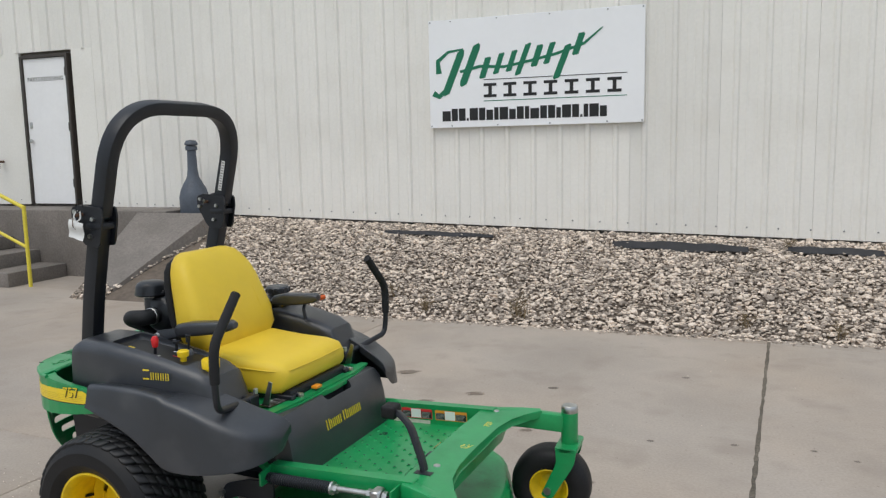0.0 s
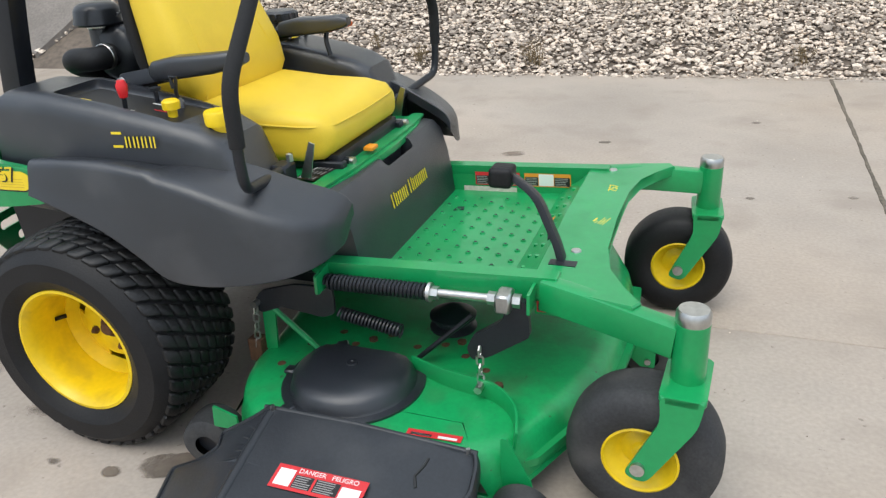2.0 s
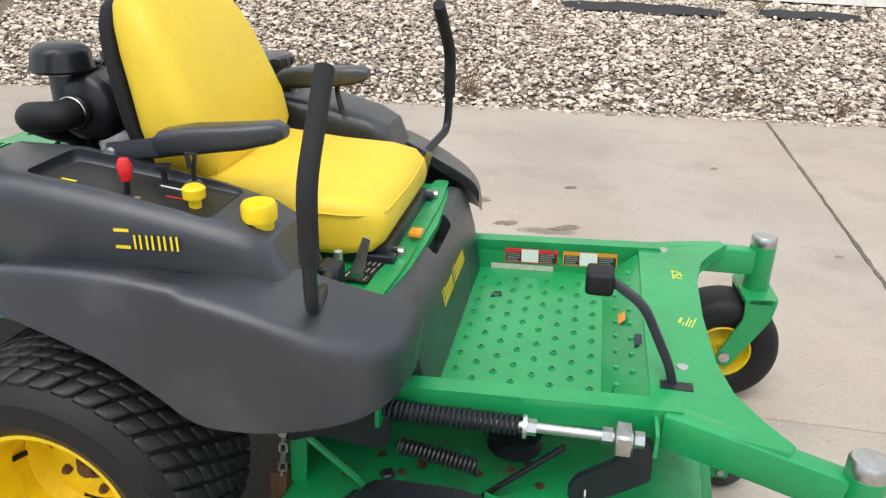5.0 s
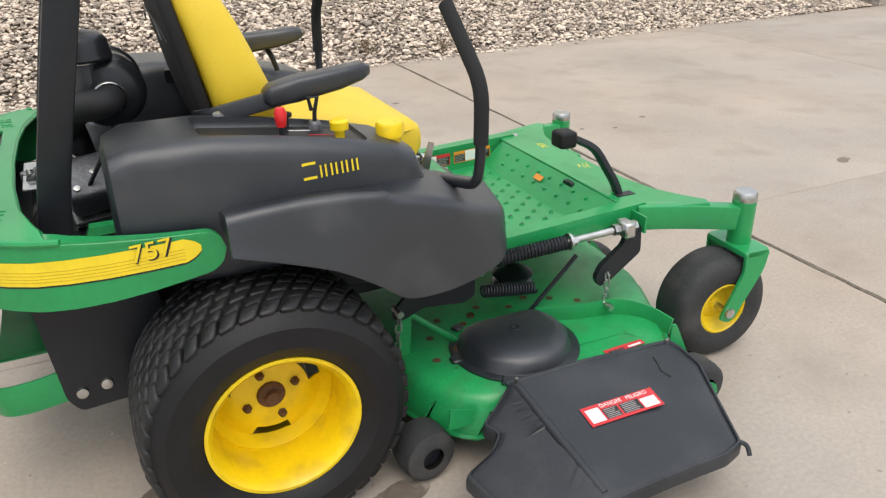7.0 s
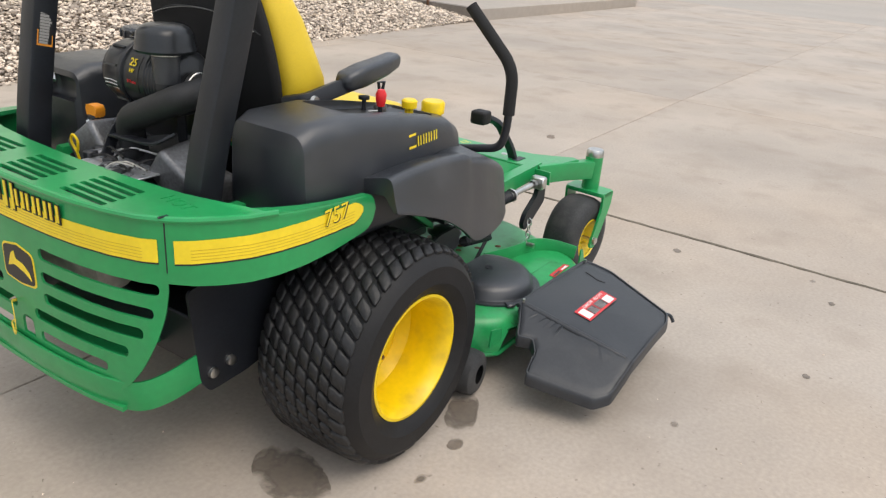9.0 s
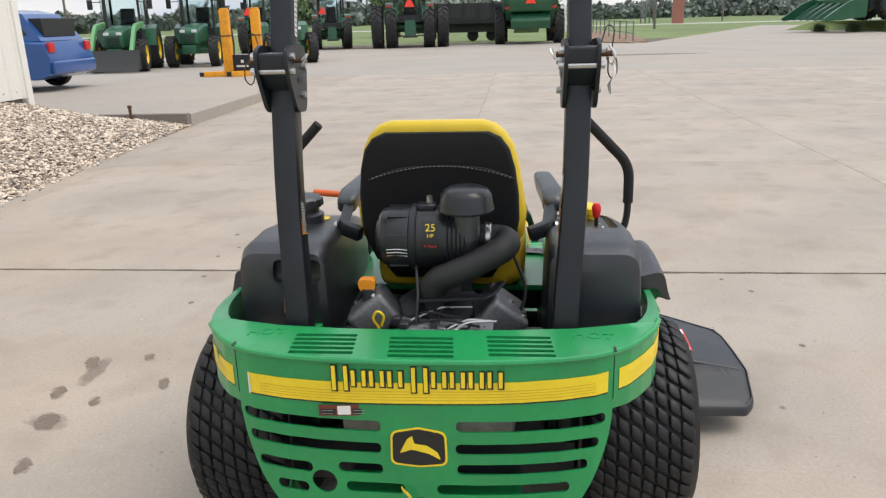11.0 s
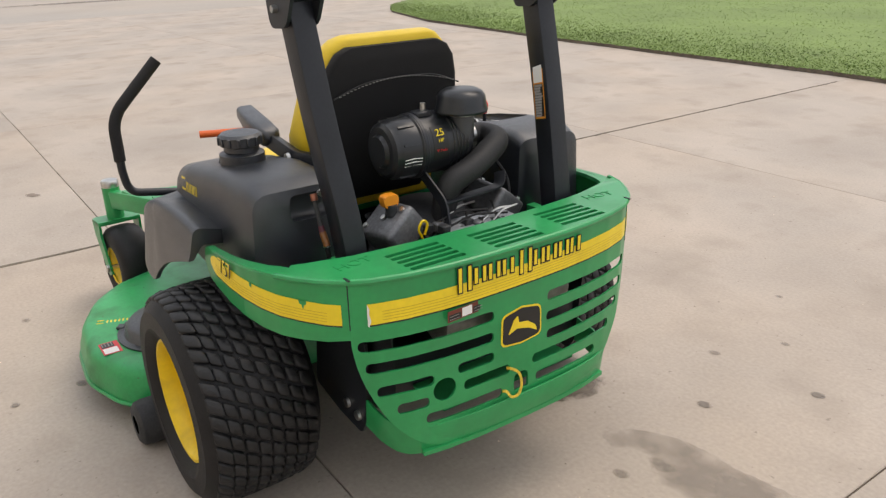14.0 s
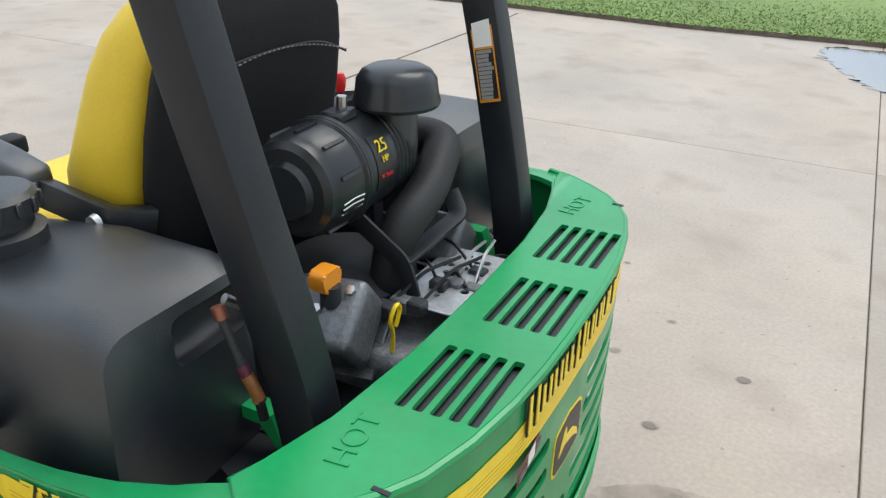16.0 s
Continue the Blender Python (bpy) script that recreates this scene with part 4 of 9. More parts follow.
def warning_label(parent, m, w, h, head, body, picture, rows=5, name="warning_label", label="printed safety label"):
    """A sticker: coloured header, text as fine bars, a white picture box."""
    st = part(name, bars([(-w / 2, -h / 2, w / 2, h / 2)], 0.0006), head, None, label, 0)
    st.matrix_world = m
    st.parent = parent
    st.matrix_parent_inverse = parent.matrix_world.inverted()

    def lay(nm, boxes, material, t0):
        for bx in boxes:
            o = part(nm, bars([bx], 0.0005), material, None, "", 0)
            o.matrix_world = m @ Matrix.Translation((0, 0, t0))
            o.parent = st
            o.matrix_parent_inverse = m.inverted()
    lay("text_panel", [(x0, y0, x1, y1) for x0, y0, x1, y1 in body], BLACK_LABEL, 0.0006)
    lay("picture_panel", picture, WHITE_LABEL, 0.0006)
    lines = []
    rr = random.Random(int(w * 1e5))
    for x0, y0, x1, y1 in body:
        for k in range(rows):
            y = y1 - (k + 0.6) * (y1 - y0) / rows
            lines.append((x0 + (x1 - x0) * 0.06, y - (y1 - y0) * 0.035, x0 + (x1 - x0) * rr.uniform(0.7, 0.95), y + (y1 - y0) * 0.035))
    lay("text_line", lines, GREY_LABEL, 0.0012)
    return st


ORANGE_LABEL = mat("orange_label", (0.75, 0.28, 0.03), 0.45)
warning_label(mower, face_m((0.835, 0.3475, 0.463), (1, 0, 0.04), (0, 0, 1)), 0.150, 0.044, RED_LABEL, [(-0.072, -0.019, -0.03, 0.010), (0.022, -0.019, 0.072, 0.010)], [(-0.028, -0.019, 0.020, 0.020)])
warning_label(mower, face_m((1.000, 0.3475, 0.469), (1, 0, 0.04), (0, 0, 1)), 0.150, 0.044, ORANGE_LABEL, [(-0.072, -0.019, -0.03, 0.010), (0.022, -0.019, 0.072, 0.010)], [(-0.028, -0.019, 0.020, 0.020)])
o = part("grip_strip", bars([(-0.09, -0.008, 0.09, 0.008)], 0.001), mat("scratched_strip", (0.55, 0.52, 0.45), 0.5, grain=0.2, scale=60), None, "worn pale adhesive strip", 0)
o.matrix_world = face_m((0.81, 0.3475, 0.426), (1, 0, 0.03), (0, 0, 1))
o.parent = mower
warning_label(mower, face_m((1.083, 0.02, 0.4720), (0, 1, 0), (0.76, 0, 0.65)), 0.045, 0.020, ORANGE_LABEL, [(-0.020, -0.008, -0.004, 0.004)], [(0.0, -0.008, 0.018, 0.007)], 2)
P("beam_opening", prism(fillet2([(-0.14, 0.474), (-0.09, 0.474), (-0.09, 0.496), (-0.14, 0.496)], 0.008), "x", 1.108, 1.124), BLACK_PAINT)
o = part("beam_sticker", bars([(-0.024, 0.002, -0.008, 0.004), (-0.024, -0.005, 0.022, -0.003), (-0.024, -0.012, 0.014, -0.010), (-0.024, -0.019, 0.026, -0.017), (-0.014, 0.010, 0.012, 0.015)], 0.0006), YELLOW_DECAL, None, "faded yellow printed marks", 0)
o.matrix_world = face_m((1.225, -0.03, 0.5065), (0.3, 1, 0), (-1, 0.3, 0))
o.parent = mower
writing("number_decal", "757", 0.036, YELLOW_DECAL, mower, face_m((1.225, 0.22, 0.5068), (0.0, 1, 0), (-1, 0, 0)), "small yellow model number")

# --- kick lever ---
P("deck_lift_pedal", tube(fillet([(1.185, -0.295, 0.46), (1.170, -0.285, 0.53), (1.105, -0.250, 0.650), (1.04, -0.222, 0.682)], 0.03), 0.012, sq=(0.009, 0.016, 0.003), up=(0, 1, 0)), BLACK_PAINT, "black bent flat-steel pedal lever")
P("pedal_pad", box((0.984, -0.252, 0.658), (1.042, -0.190, 0.708), 0.012, 3), RUBBER, "black rubber pedal pad")

# --- cowl in front of the seat ---
rings = []
for y in (-0.362, -0.34, -0.2, 0.0, 0.2, 0.34, 0.362):
    inset = 0.006 if abs(y) > 0.35 else 0.0
    rings.append([(0.690 - inset, y, 0.405), (0.682 - inset, y, 0.47), (0.668 - inset, y, 0.55), (0.648 - inset, y, 0.62), (0.622 - inset, y, 0.652 - inset), (0.590, y, 0.655 - inset), (0.585, y, 0.60), (0.60, y, 0.41)])
cowl = P("cowl", loft(rings), BLACK_PLASTIC, "black moulded front cowl", smooth=30)
cb = bmesh.new()
add_box(cb, (0.56, -0.075, 0.565), (0.640, 0.13, 0.70), 0.02, 3)
cut(cowl, cb)
P("cowl_bin", box((0.592, -0.068, 0.56), (0.600, 0.122, 0.63), 0.002, 1), BLACK_PLASTIC)
P("seat_plate", prism(fillet2([(0.18, -0.335), (0.590, -0.345), (0.610, -0.2), (0.618, 0.05), (0.605, 0.25), (0.585, 0.345), (0.18, 0.335)], 0.02), "z", 0.640, 0.658, 0.004, 1), GREEN)
P("seat_plate_lip", prism(fillet2([(0.548, -0.36), (0.588, -0.36), (0.600, -0.2), (0.600, 0.2), (0.588, 0.36), (0.548, 0.36)], 0.01), "z", 0.659, 0.666, 0.002, 1), GREEN)
# brand lettering on the cowl stands as plain yellow bars
bmx = []
x = -0.125
for i in range(9):
    wd = 0.020 if i not in (0, 4) else 0.024
    if i == 4:
        x += 0.012
    for x1 in (x, x + wd - 0.0055):
        bmx.append((x1, -0.017, x1 + 0.0055, 0.016 if i not in (0, 4) else 0.023))
    x += wd + 0.0075
o = part("cowl_lettering", bars(bmx, 0.0008), YELLOW_DECAL, None, "yellow brand lettering shown as plain bars", 0)
o.matrix_world = face_m((0.669, 0.0, 0.545), (0, 1, 0), (-0.22, 0, 1)) @ Matrix.Translation((0, 0, 0.0015))
o.parent = mower

# --- fenders ---
def fender(s):
    """Moulded wheel cover: top shelf, rounded shoulder, outer skirt with the wheel arch, wrapped round in front."""
    st = [(-0.050, 0.470, 0.792, 0.600, 0.790, 0.628, 0.765, 0.640, 0.700), (0.05, 0.47, 0.797, 0.600, 0.796, 0.630, 0.770, 0.642, 0.668), (0.16, 0.47, 0.797, 0.600, 0.796, 0.632, 0.768, 0.645, 0.626),
          (0.25, 0.47, 0.792, 0.600, 0.788, 0.632, 0.758, 0.647, 0.572), (0.32, 0.46, 0.782, 0.598, 0.775, 0.630, 0.745, 0.645, 0.522), (0.40, 0.45, 0.764, 0.594, 0.754, 0.627, 0.722, 0.640, 0.512),
          (0.48, 0.43, 0.738, 0.585, 0.725, 0.615, 0.692, 0.628, 0.515), (0.555, 0.41, 0.708, 0.565, 0.692, 0.592, 0.660, 0.605, 0.522), (0.615, 0.39, 0.685, 0.530, 0.664, 0.555, 0.635, 0.568, 0.530),
          (0.655, 0.375, 0.665, 0.478, 0.640, 0.498, 0.612, 0.508, 0.540), (0.674, 0.366, 0.640, 0.420, 0.612, 0.434, 0.595, 0.440, 0.556)]
    rings = []
    fine_st = []
    for a in range(len(st) - 1):
        p0, p1, p2, p3 = (np.array(st[min(max(a + d, 0), len(st) - 1)]) for d in (-1, 0, 1, 2))
        for k in range(5):
            t = k / 5
            fine_st.append(0.5 * (2 * p1 + (p2 - p0) * t + (2 * p0 - 5 * p1 + 4 * p2 - p3) * t * t + (3 * p1 - p0 - 3 * p2 + p3) * t ** 3))
    fine_st.append(np.array(st[-1]))
    for x, yi, zi, ys, zs, yo, zo, yb, zb in fine_st:
        t = 0.010
        gutter = min(1.0, max(0.0, (0.42 - x) / 0.15))
        yi, zi, zs, zo = yi + (0.528 - yi) * gutter, zi - 0.030 * gutter, zs - 0.010 * (x > 0.3), zo - 0.006
        crest = ((ys + yo) / 2 + 0.006, max(zs, zo) - 0.004)
        outer = fillet2([(yi, zi - 0.035), (yi, zi), crest, (yo * 0.35 + yb * 0.65, zo * 0.35 + zb * 0.65), (yb + 0.004, zb), (yb - 0.010, zb), (yo - 0.026, zo - 0.022), (yi + t, zi - 0.035)],
                        [0.001, 0.006, 0.024, 0.03, 0.003, 0.003, 0.01, 0.001], 5)
        rings.append([(x, v * s, w_) for v, w_ in outer])
    return P("fender", loft(rings), BLACK_PLASTIC, "black moulded plastic wheel fender", smooth=45)


fender(-1)
fender(1)


# --- side pods ---
def pod(s):
    """Side console and fuel tank: rounded box, tapering to the front."""
    st = [(-0.250, 0.300, 0.500, 0.680, 0.860, 0.03), (-0.240, 0.285, 0.520, 0.675, 0.895, 0.045), (-0.20, 0.280, 0.528, 0.67, 0.915, 0.05), (-0.05, 0.280, 0.530, 0.66, 0.915, 0.05), (0.10, 0.285, 0.528, 0.66, 0.895, 0.05),
          (0.25, 0.290, 0.522, 0.66, 0.868, 0.05), (0.36, 0.295, 0.512, 0.66, 0.842, 0.05), (0.415, 0.30, 0.502, 0.66, 0.815, 0.05), (0.45, 0.305, 0.490, 0.66, 0.73, 0.04), (0.47, 0.31, 0.48, 0.66, 0.70, 0.02)]
    rings = []
    for x, y0, y1, z0, z1, r in st:
        p2 = fillet2([(y0, z0 - 0.05), (y1 + 0.014, z0 - 0.05), (y1, z1), (y0 + 0.01, z1)], [0.01, 0.02, r, r * 0.8], 5)
        rings.append([(x, a * s + (0.010 if s > 0 else 0.0), b) for a, b in p2])
    return P("side_pod" if s < 0 else "fuel_tank", loft(rings), BLACK_PLASTIC, "black plastic control console pod" if s < 0 else "black plastic fuel tank pod", smooth=50)


rp = pod(-1)
lp = pod(1)
cb = bmesh.new()
add_box(cb, (-0.06, -0.49, 0.862), (0.31, -0.335, 1.0), 0.02, 3, Matrix.Translation((0.12, 0, 0.90)) @ Matrix.Rotation(radians(7), 4, "Y") @ Matrix.Translation((-0.12, 0, -0.90)))
cut(rp, cb)
panel_m = Matrix.Translation((0.125, -0.412, 0.871)) @ Matrix.Rotation(radians(7), 4, "Y")
bm = box((-0.175, -0.07, -0.01), (0.175, 0.07, 0.0), 0.004, 1)
bm.transform(panel_m)
P("control_panel", bm, BLACK_LABEL, "black control panel with printed marks")
for i, (x, y, w, h, mm) in enumerate(((-0.13, -0.03, 0.03, 0.006, YELLOW_DECAL), (0.05, 0.03, 0.05, 0.004, WHITE_LABEL), (0.09, -0.01, 0.06, 0.003, RED_LABEL), (-0.05, -0.05, 0.05, 0.004, WHITE_LABEL), (0.02, -0.045, 0.012, 0.012, STEEL))):
    o = part("panel_mark", bars([(x - w / 2, y - h / 2, x + w / 2, y + h / 2)], 0.001), mm, None, "", 0)
    o.matrix_world = panel_m
    o.parent = mower
P("throttle_lever", tube([(0.118, -0.445, 0.872), (0.12, -0.445, 0.905)], 0.006, 8), BLACK_PAINT)
P("throttle_knob", lathe([(0.0, 0.896), (0.010, 0.898), (0.013, 0.912), (0.0145, 0.928), (0.009, 0.940), (0.0, 0.941)], "z", (0.12, -0.445, 0), 14), RED, "red throttle knob")
P("pto_switch", lathe([(0.012, 0.852), (0.012, 0.872), (0.021, 0.874), (0.022, 0.892), (0.016, 0.897), (0.0, 0.897)], "z", (0.252, -0.44, 0), 16), YELLOW, "yellow pull switch knob")
P("ignition_key", tube([(0.215, -0.37, 0.86), (0.217, -0.37, 0.90), (0.225, -0.372, 0.935), (0.205, -0.368, 0.935), (0.21, -0.37, 0.905)], 0.005, 6), BLACK_PAINT, "ignition key on a wire")
P("key_switch", lathe([(0.017, 0.850), (0.017, 0.872), (0.012, 0.88), (0.0, 0.88)], "z", (0.215, -0.37, 0), 14), GREY_METAL)
P("choke_knob", lathe([(0.006, 0.86), (0.006, 0.895), (0.015, 0.897), (0.015, 0.905), (0.0, 0.907)], "z", (0.15, -0.365, 0), 12), BLACK_PAINT)
bm = lathe([(0.026, 0.80), (0.026, 0.838), (0.033, 0.840), (0.034, 0.868), (0.030, 0.874), (0.0, 0.874)], "z", (0.376, -0.434, 0), 14)
P("fuel_cap", bm, YELLOW, "yellow ribbed filler cap")
P("fuel_cap", lathe([(0.060, 0.885), (0.060, 0.928), (0.047, 0.935), (0.047, 0.948), (0.056, 0.952), (0.057, 0.975), (0.050, 0.982), (0.030, 0.984), (0.0, 0.982)], "z", (0.055, 0.43, 0), 22), BLACK_PLASTIC, "black screw fuel cap")
for k in range(14):
    a = 2 * math.pi * k / 14
    P("cap_grip", box((0.052, -0.004, 0.953), (0.0605, 0.004, 0.975), 0.0015, 1, Matrix.Translation((0.055, 0.43, 0)) @ Matrix.Rotation(a, 4, "Z")), BLACK_PLASTIC)
P("fuel_sticker", prism(fillet2([(0.085, 0.365), (0.125, 0.365), (0.135, 0.40), (0.115, 0.415), (0.09, 0.395)], 0.008), "z", 0.8985, 0.9005), YELLOW_DECAL, "yellow round fuel sticker", smooth=0)
P("cap_tether", tube(fillet([(0.10, 0.43, 0.93), (0.13, 0.46, 0.91), (0.12, 0.47, 0.89)], 0.02), 0.006, 8), BLACK_PLASTIC)
bm = box((-0.30, 0.312, 0.815), (-0.218, 0.440, 0.880), 0.022, 4)
cut(lp, bm)
# plain yellow bars where the side decals read
for s in (-1, 1):
    bb = [(-0.064, -0.014, -0.034, -0.008), (-0.064, 0.018, -0.034, 0.024)] + [(-0.026 + 0.024 * k + d, -0.014, -0.026 + 0.024 * k + d + 0.004, 0.013) for k in range(4) for d in (0.0, 0.011)]
    o = part("pod_decal", bars(bb, 0.0008), YELLOW_DECAL, None, "yellow model lettering shown as plain bars", 0)
    o.matrix_world = face_m((0.20, 0.5305 * s + (0.010 if s > 0 else 0.0), 0.815), (-s, 0, 0.05), (0, -0.08 * s, 1)) @ Matrix.Translation((0, 0, 0.0))
    o.parent = mower

# --- seat ---
rings = []
for x, hw, z0, z1 in ((0.150, 0.18, 0.70, 0.80), (0.175, 0.215, 0.685, 0.83), (0.25, 0.232, 0.68, 0.838), (0.40, 0.240, 0.68, 0.822), (0.53, 0.240, 0.682, 0.818), (0.59, 0.232, 0.69, 0.808), (0.615, 0.215, 0.71, 0.785), (0.622, 0.20, 0.73, 0.765)):
    p2 = fillet2([(-hw, z0), (hw, z0), (hw, z1), (-hw, z1)], [0.03, 0.03, 0.05, 0.05], 5)
    mid = len(p2)
    rings.append([(x - 0.065, a, b - 0.012 * max(0, 1 - (a / hw) ** 2) * (1 if b > (z0 + z1) / 2 else 0)) for a, b in p2])
cus = P("seat_cushion", loft(rings), YELLOW_VINYL, "yellow vinyl seat cushion with seams", smooth=60)
P("cushion_piping", tube(fillet([(qx - 0.065, qy, qz) for qx, qy, qz in ((0.20, -0.242, 0.80), (0.40, -0.246, 0.785), (0.56, -0.243, 0.782), (0.618, -0.205, 0.778), (0.624, 0.0, 0.776), (0.618, 0.205, 0.778), (0.56, 0.243, 0.782), (0.40, 0.246, 0.785), (0.20, 0.242, 0.80))], 0.05), 0.0028, 6), YELLOW_VINYL, parent=cus)


def back_rings(front, rear):
    rings = []
    for z, hw, xf, xr, rr in ((0.765, 0.170, 0.165, 0.04, 0.04), (0.80, 0.205, 0.170, 0.01, 0.05), (0.86, 0.242, 0.180, -0.005, 0.055), (0.93, 0.249, 0.163, -0.02, 0.055), (1.00, 0.238, 0.134, -0.036, 0.055), (1.07, 0.226, 0.102, -0.052, 0.05),
                              (1.12, 0.213, 0.074, -0.062, 0.05), (1.155, 0.192, 0.045, -0.066, 0.045), (1.178, 0.165, 0.026, -0.062, 0.035), (1.188, 0.135, 0.005, -0.050, 0.02)):
        a = xf * front + xr * (1 - front)
        b = xr * rear + xf * (1 - rear)
        p2 = fillet2([(b, -hw), (a, -hw), (a, hw), (b, hw)], min(rr, (a - b) * 0.48), 4)
        rings.append([(u, v + 0.012, z * 1.0 + max(0.0, z - 0.93) * 0.09) for u, v in p2])
    return rings


bk = P("backrest", loft(back_rings(1.0, 0.84)), YELLOW_VINYL, "yellow vinyl backrest", smooth=60)
rings = []
for z, hw, xr in ((0.730, 0.150, 0.060), (0.775, 0.172, 0.036), (0.80, 0.196, 0.018), (0.86, 0.219, 0.0), (0.93, 0.228, -0.016), (1.00, 0.226, -0.032), (1.07, 0.216, -0.048), (1.120, 0.201, -0.058), (1.150, 0.178, -0.062), (1.164, 0.145, -0.062)):
    p2 = fillet2([(xr - 0.012, -hw), (xr + 0.022, -hw), (xr + 0.022, hw), (xr - 0.012, hw)], 0.02, 3)
    rings.append([(u, v + 0.012, z + max(0.0, z - 0.93) * 0.09) for u, v in p2])
P("back_cover", loft(rings), BLACK_FABRIC, "black cloth back cover of the seat", bk, 60)
P("cover_seam", tube(fillet([(-0.064, 0.205, 1.055), (-0.0715, 0.12, 1.090), (-0.0725, 0.0, 1.096), (-0.0715, -0.12, 1.090), (-0.064, -0.205, 1.055)], 0.06), 0.0022, 5), RUBBER_WORN, "grey stitched seam", bk)
for k in range(34):
    y = -0.19 + 0.38 * k / 33
    P("stitch", box((-0.0745, y - 0.003, 1.0935 - 0.9 * y * y), (-0.0725, y + 0.003, 1.0955 - 0.9 * y * y)), GREY_LABEL, "", bk, 0)
for s in (1, -1):
    P("backrest_seam", tube(fillet([(0.174, 0.20 * s, 0.82), (0.168, 0.165 * s, 0.92), (0.124, 0.15 * s, 1.03), (0.074, 0.13 * s, 1.13)], 0.05), 0.002, 5), YELLOW_VINYL, parent=bk)
    arm = P("armrest", loft([[(x, (a + yoff) * s, b) for a, b in fillet2([(-hw, z0), (hw, z0), (hw, z1), (-hw, z1)], 0.016, 4)] for x, yoff, hw, z0, z1 in
                             ((0.115, 0.315, 0.020, 0.922, 0.950), (0.13, 0.315, 0.029, 0.912, 0.962), (0.19, 0.315, 0.032, 0.918, 0.975), (0.30, 0.300, 0.031, 0.932, 0.982), (0.36, 0.292, 0.028, 0.946, 0.988), (0.38, 0.29, 0.018, 0.956, 0.980))]), BLACK_PLASTIC, "black padded armrest", smooth=60)
    P("armrest_bracket", tube(fillet([(-0.02, 0.245 * s, 0.885), (0.0, 0.30 * s, 0.90), (0.15, 0.312 * s, 0.928)], 0.02), 0.02, sq=(0.016, 0.020, 0.005)), BLACK_PAINT, "", arm)
    P("armrest_bolt", lathe([(0.014, 0.318 * s), (0.012, 0.327 * s), (0.0, 0.329 * s)], "y", (0.008, 0, 0.903), 10), STEEL, "", arm)
P("seat_base", box((0.18, -0.20, 0.655), (0.56, 0.20, 0.70), 0.01, 2), BLACK_PAINT)
P("seat_slide", box((0.20, -0.215, 0.662), (0.575, -0.185, 0.684), 0.004, 1), BLACK_PAINT)
P("seat_slide", box((0.20, 0.185, 0.662), (0.575, 0.215, 0.684), 0.004, 1), BLACK_PAINT)
for y in (-0.16, 0.22):
    P("pivot_bolt", tube([(0.535, y, 0.672), (0.585, y, 0.672)], 0.012, 10), STEEL)
    P("pivot_arm", tube([(0.50, y - 0.02, 0.675), (0.57, y, 0.675)], 0.012, sq=(0.012, 0.008, 0.003)), BLACK_PAINT)
P("adjuster_tab", box((0.575, -0.085, 0.676), (0.605, -0.045, 0.688), 0.005, 2), ORANGE, "orange seat adjuster tab")
warning_label(mower, face_m((0.52, -0.255, 0.6665), (0.15, 1, 0), (-1, 0.15, 0)), 0.11, 0.06, BLACK_LABEL, [(-0.05, -0.025, -0.02, 0.02), (-0.012, -0.025, 0.015, 0.02), (0.022, -0.025, 0.05, 0.02)], [(-0.05, 0.022, 0.05, 0.024)], 4, "instruction_label", "black printed instruction plate")

# --- steering levers ---
for s in (1, -1):
    tip = Vector((0.520, -0.450, 1.120)) if s < 0 else Vector((0.526, 0.494, 1.120))
    out = -0.595 if s < 0 else 0.640
    path = fillet([(0.480, 0.345 * s, 0.705), (0.500, 0.46 * s, 0.716), (0.528, out - 0.012 * s, 0.738), (0.531, out, 0.80), (0.533, out, 0.972), tip], 0.045, 6)
    lv = P("steering_lever", tube(path, 0.0125, 12), BLACK_PAINT, "black bent steel steering lever")
    grip = fillet([(0.532, out, 0.84), (0.533, out, 0.972), tip + Vector((-0.001, -0.006 * s, 0.008))], 0.05, 6)
    P("foam_grip", tube(grip, 0.0175, 14), FOAM, "", lv)
    P("lever_block", box((0.455, 0.345 * s - 0.03, 0.665), (0.50, 0.345 * s + 0.03, 0.72), 0.006, 1), BLACK_PAINT)
    P("lever_nut", lathe([(0.0, 0.72), (0.010, 0.72), (0.010, 0.738), (0.0, 0.742)], "z", (0.488, 0.325 * s, 0), 6), STEEL)
    P("lever_plate", prism([(0.50, 0.67), (0.53, 0.67), (0.55, 0.76), (0.535, 0.765)], "y", 0.302 * s - 0.002, 0.302 * s + 0.002), STEEL, "perforated zinc lever bracket")
P("parking_brake", tube(fillet([(0.30, 0.30, 0.86), (0.285, 0.305, 0.91), (0.275, 0.34, 0.932)], 0.03), 0.008, 8), BLACK_PAINT)
P("brake_grip", tube([(0.272, 0.335, 0.932), (0.30, 0.46, 0.936)], 0.0105, 10), ORANGE_RED, "orange plastic brake grip")

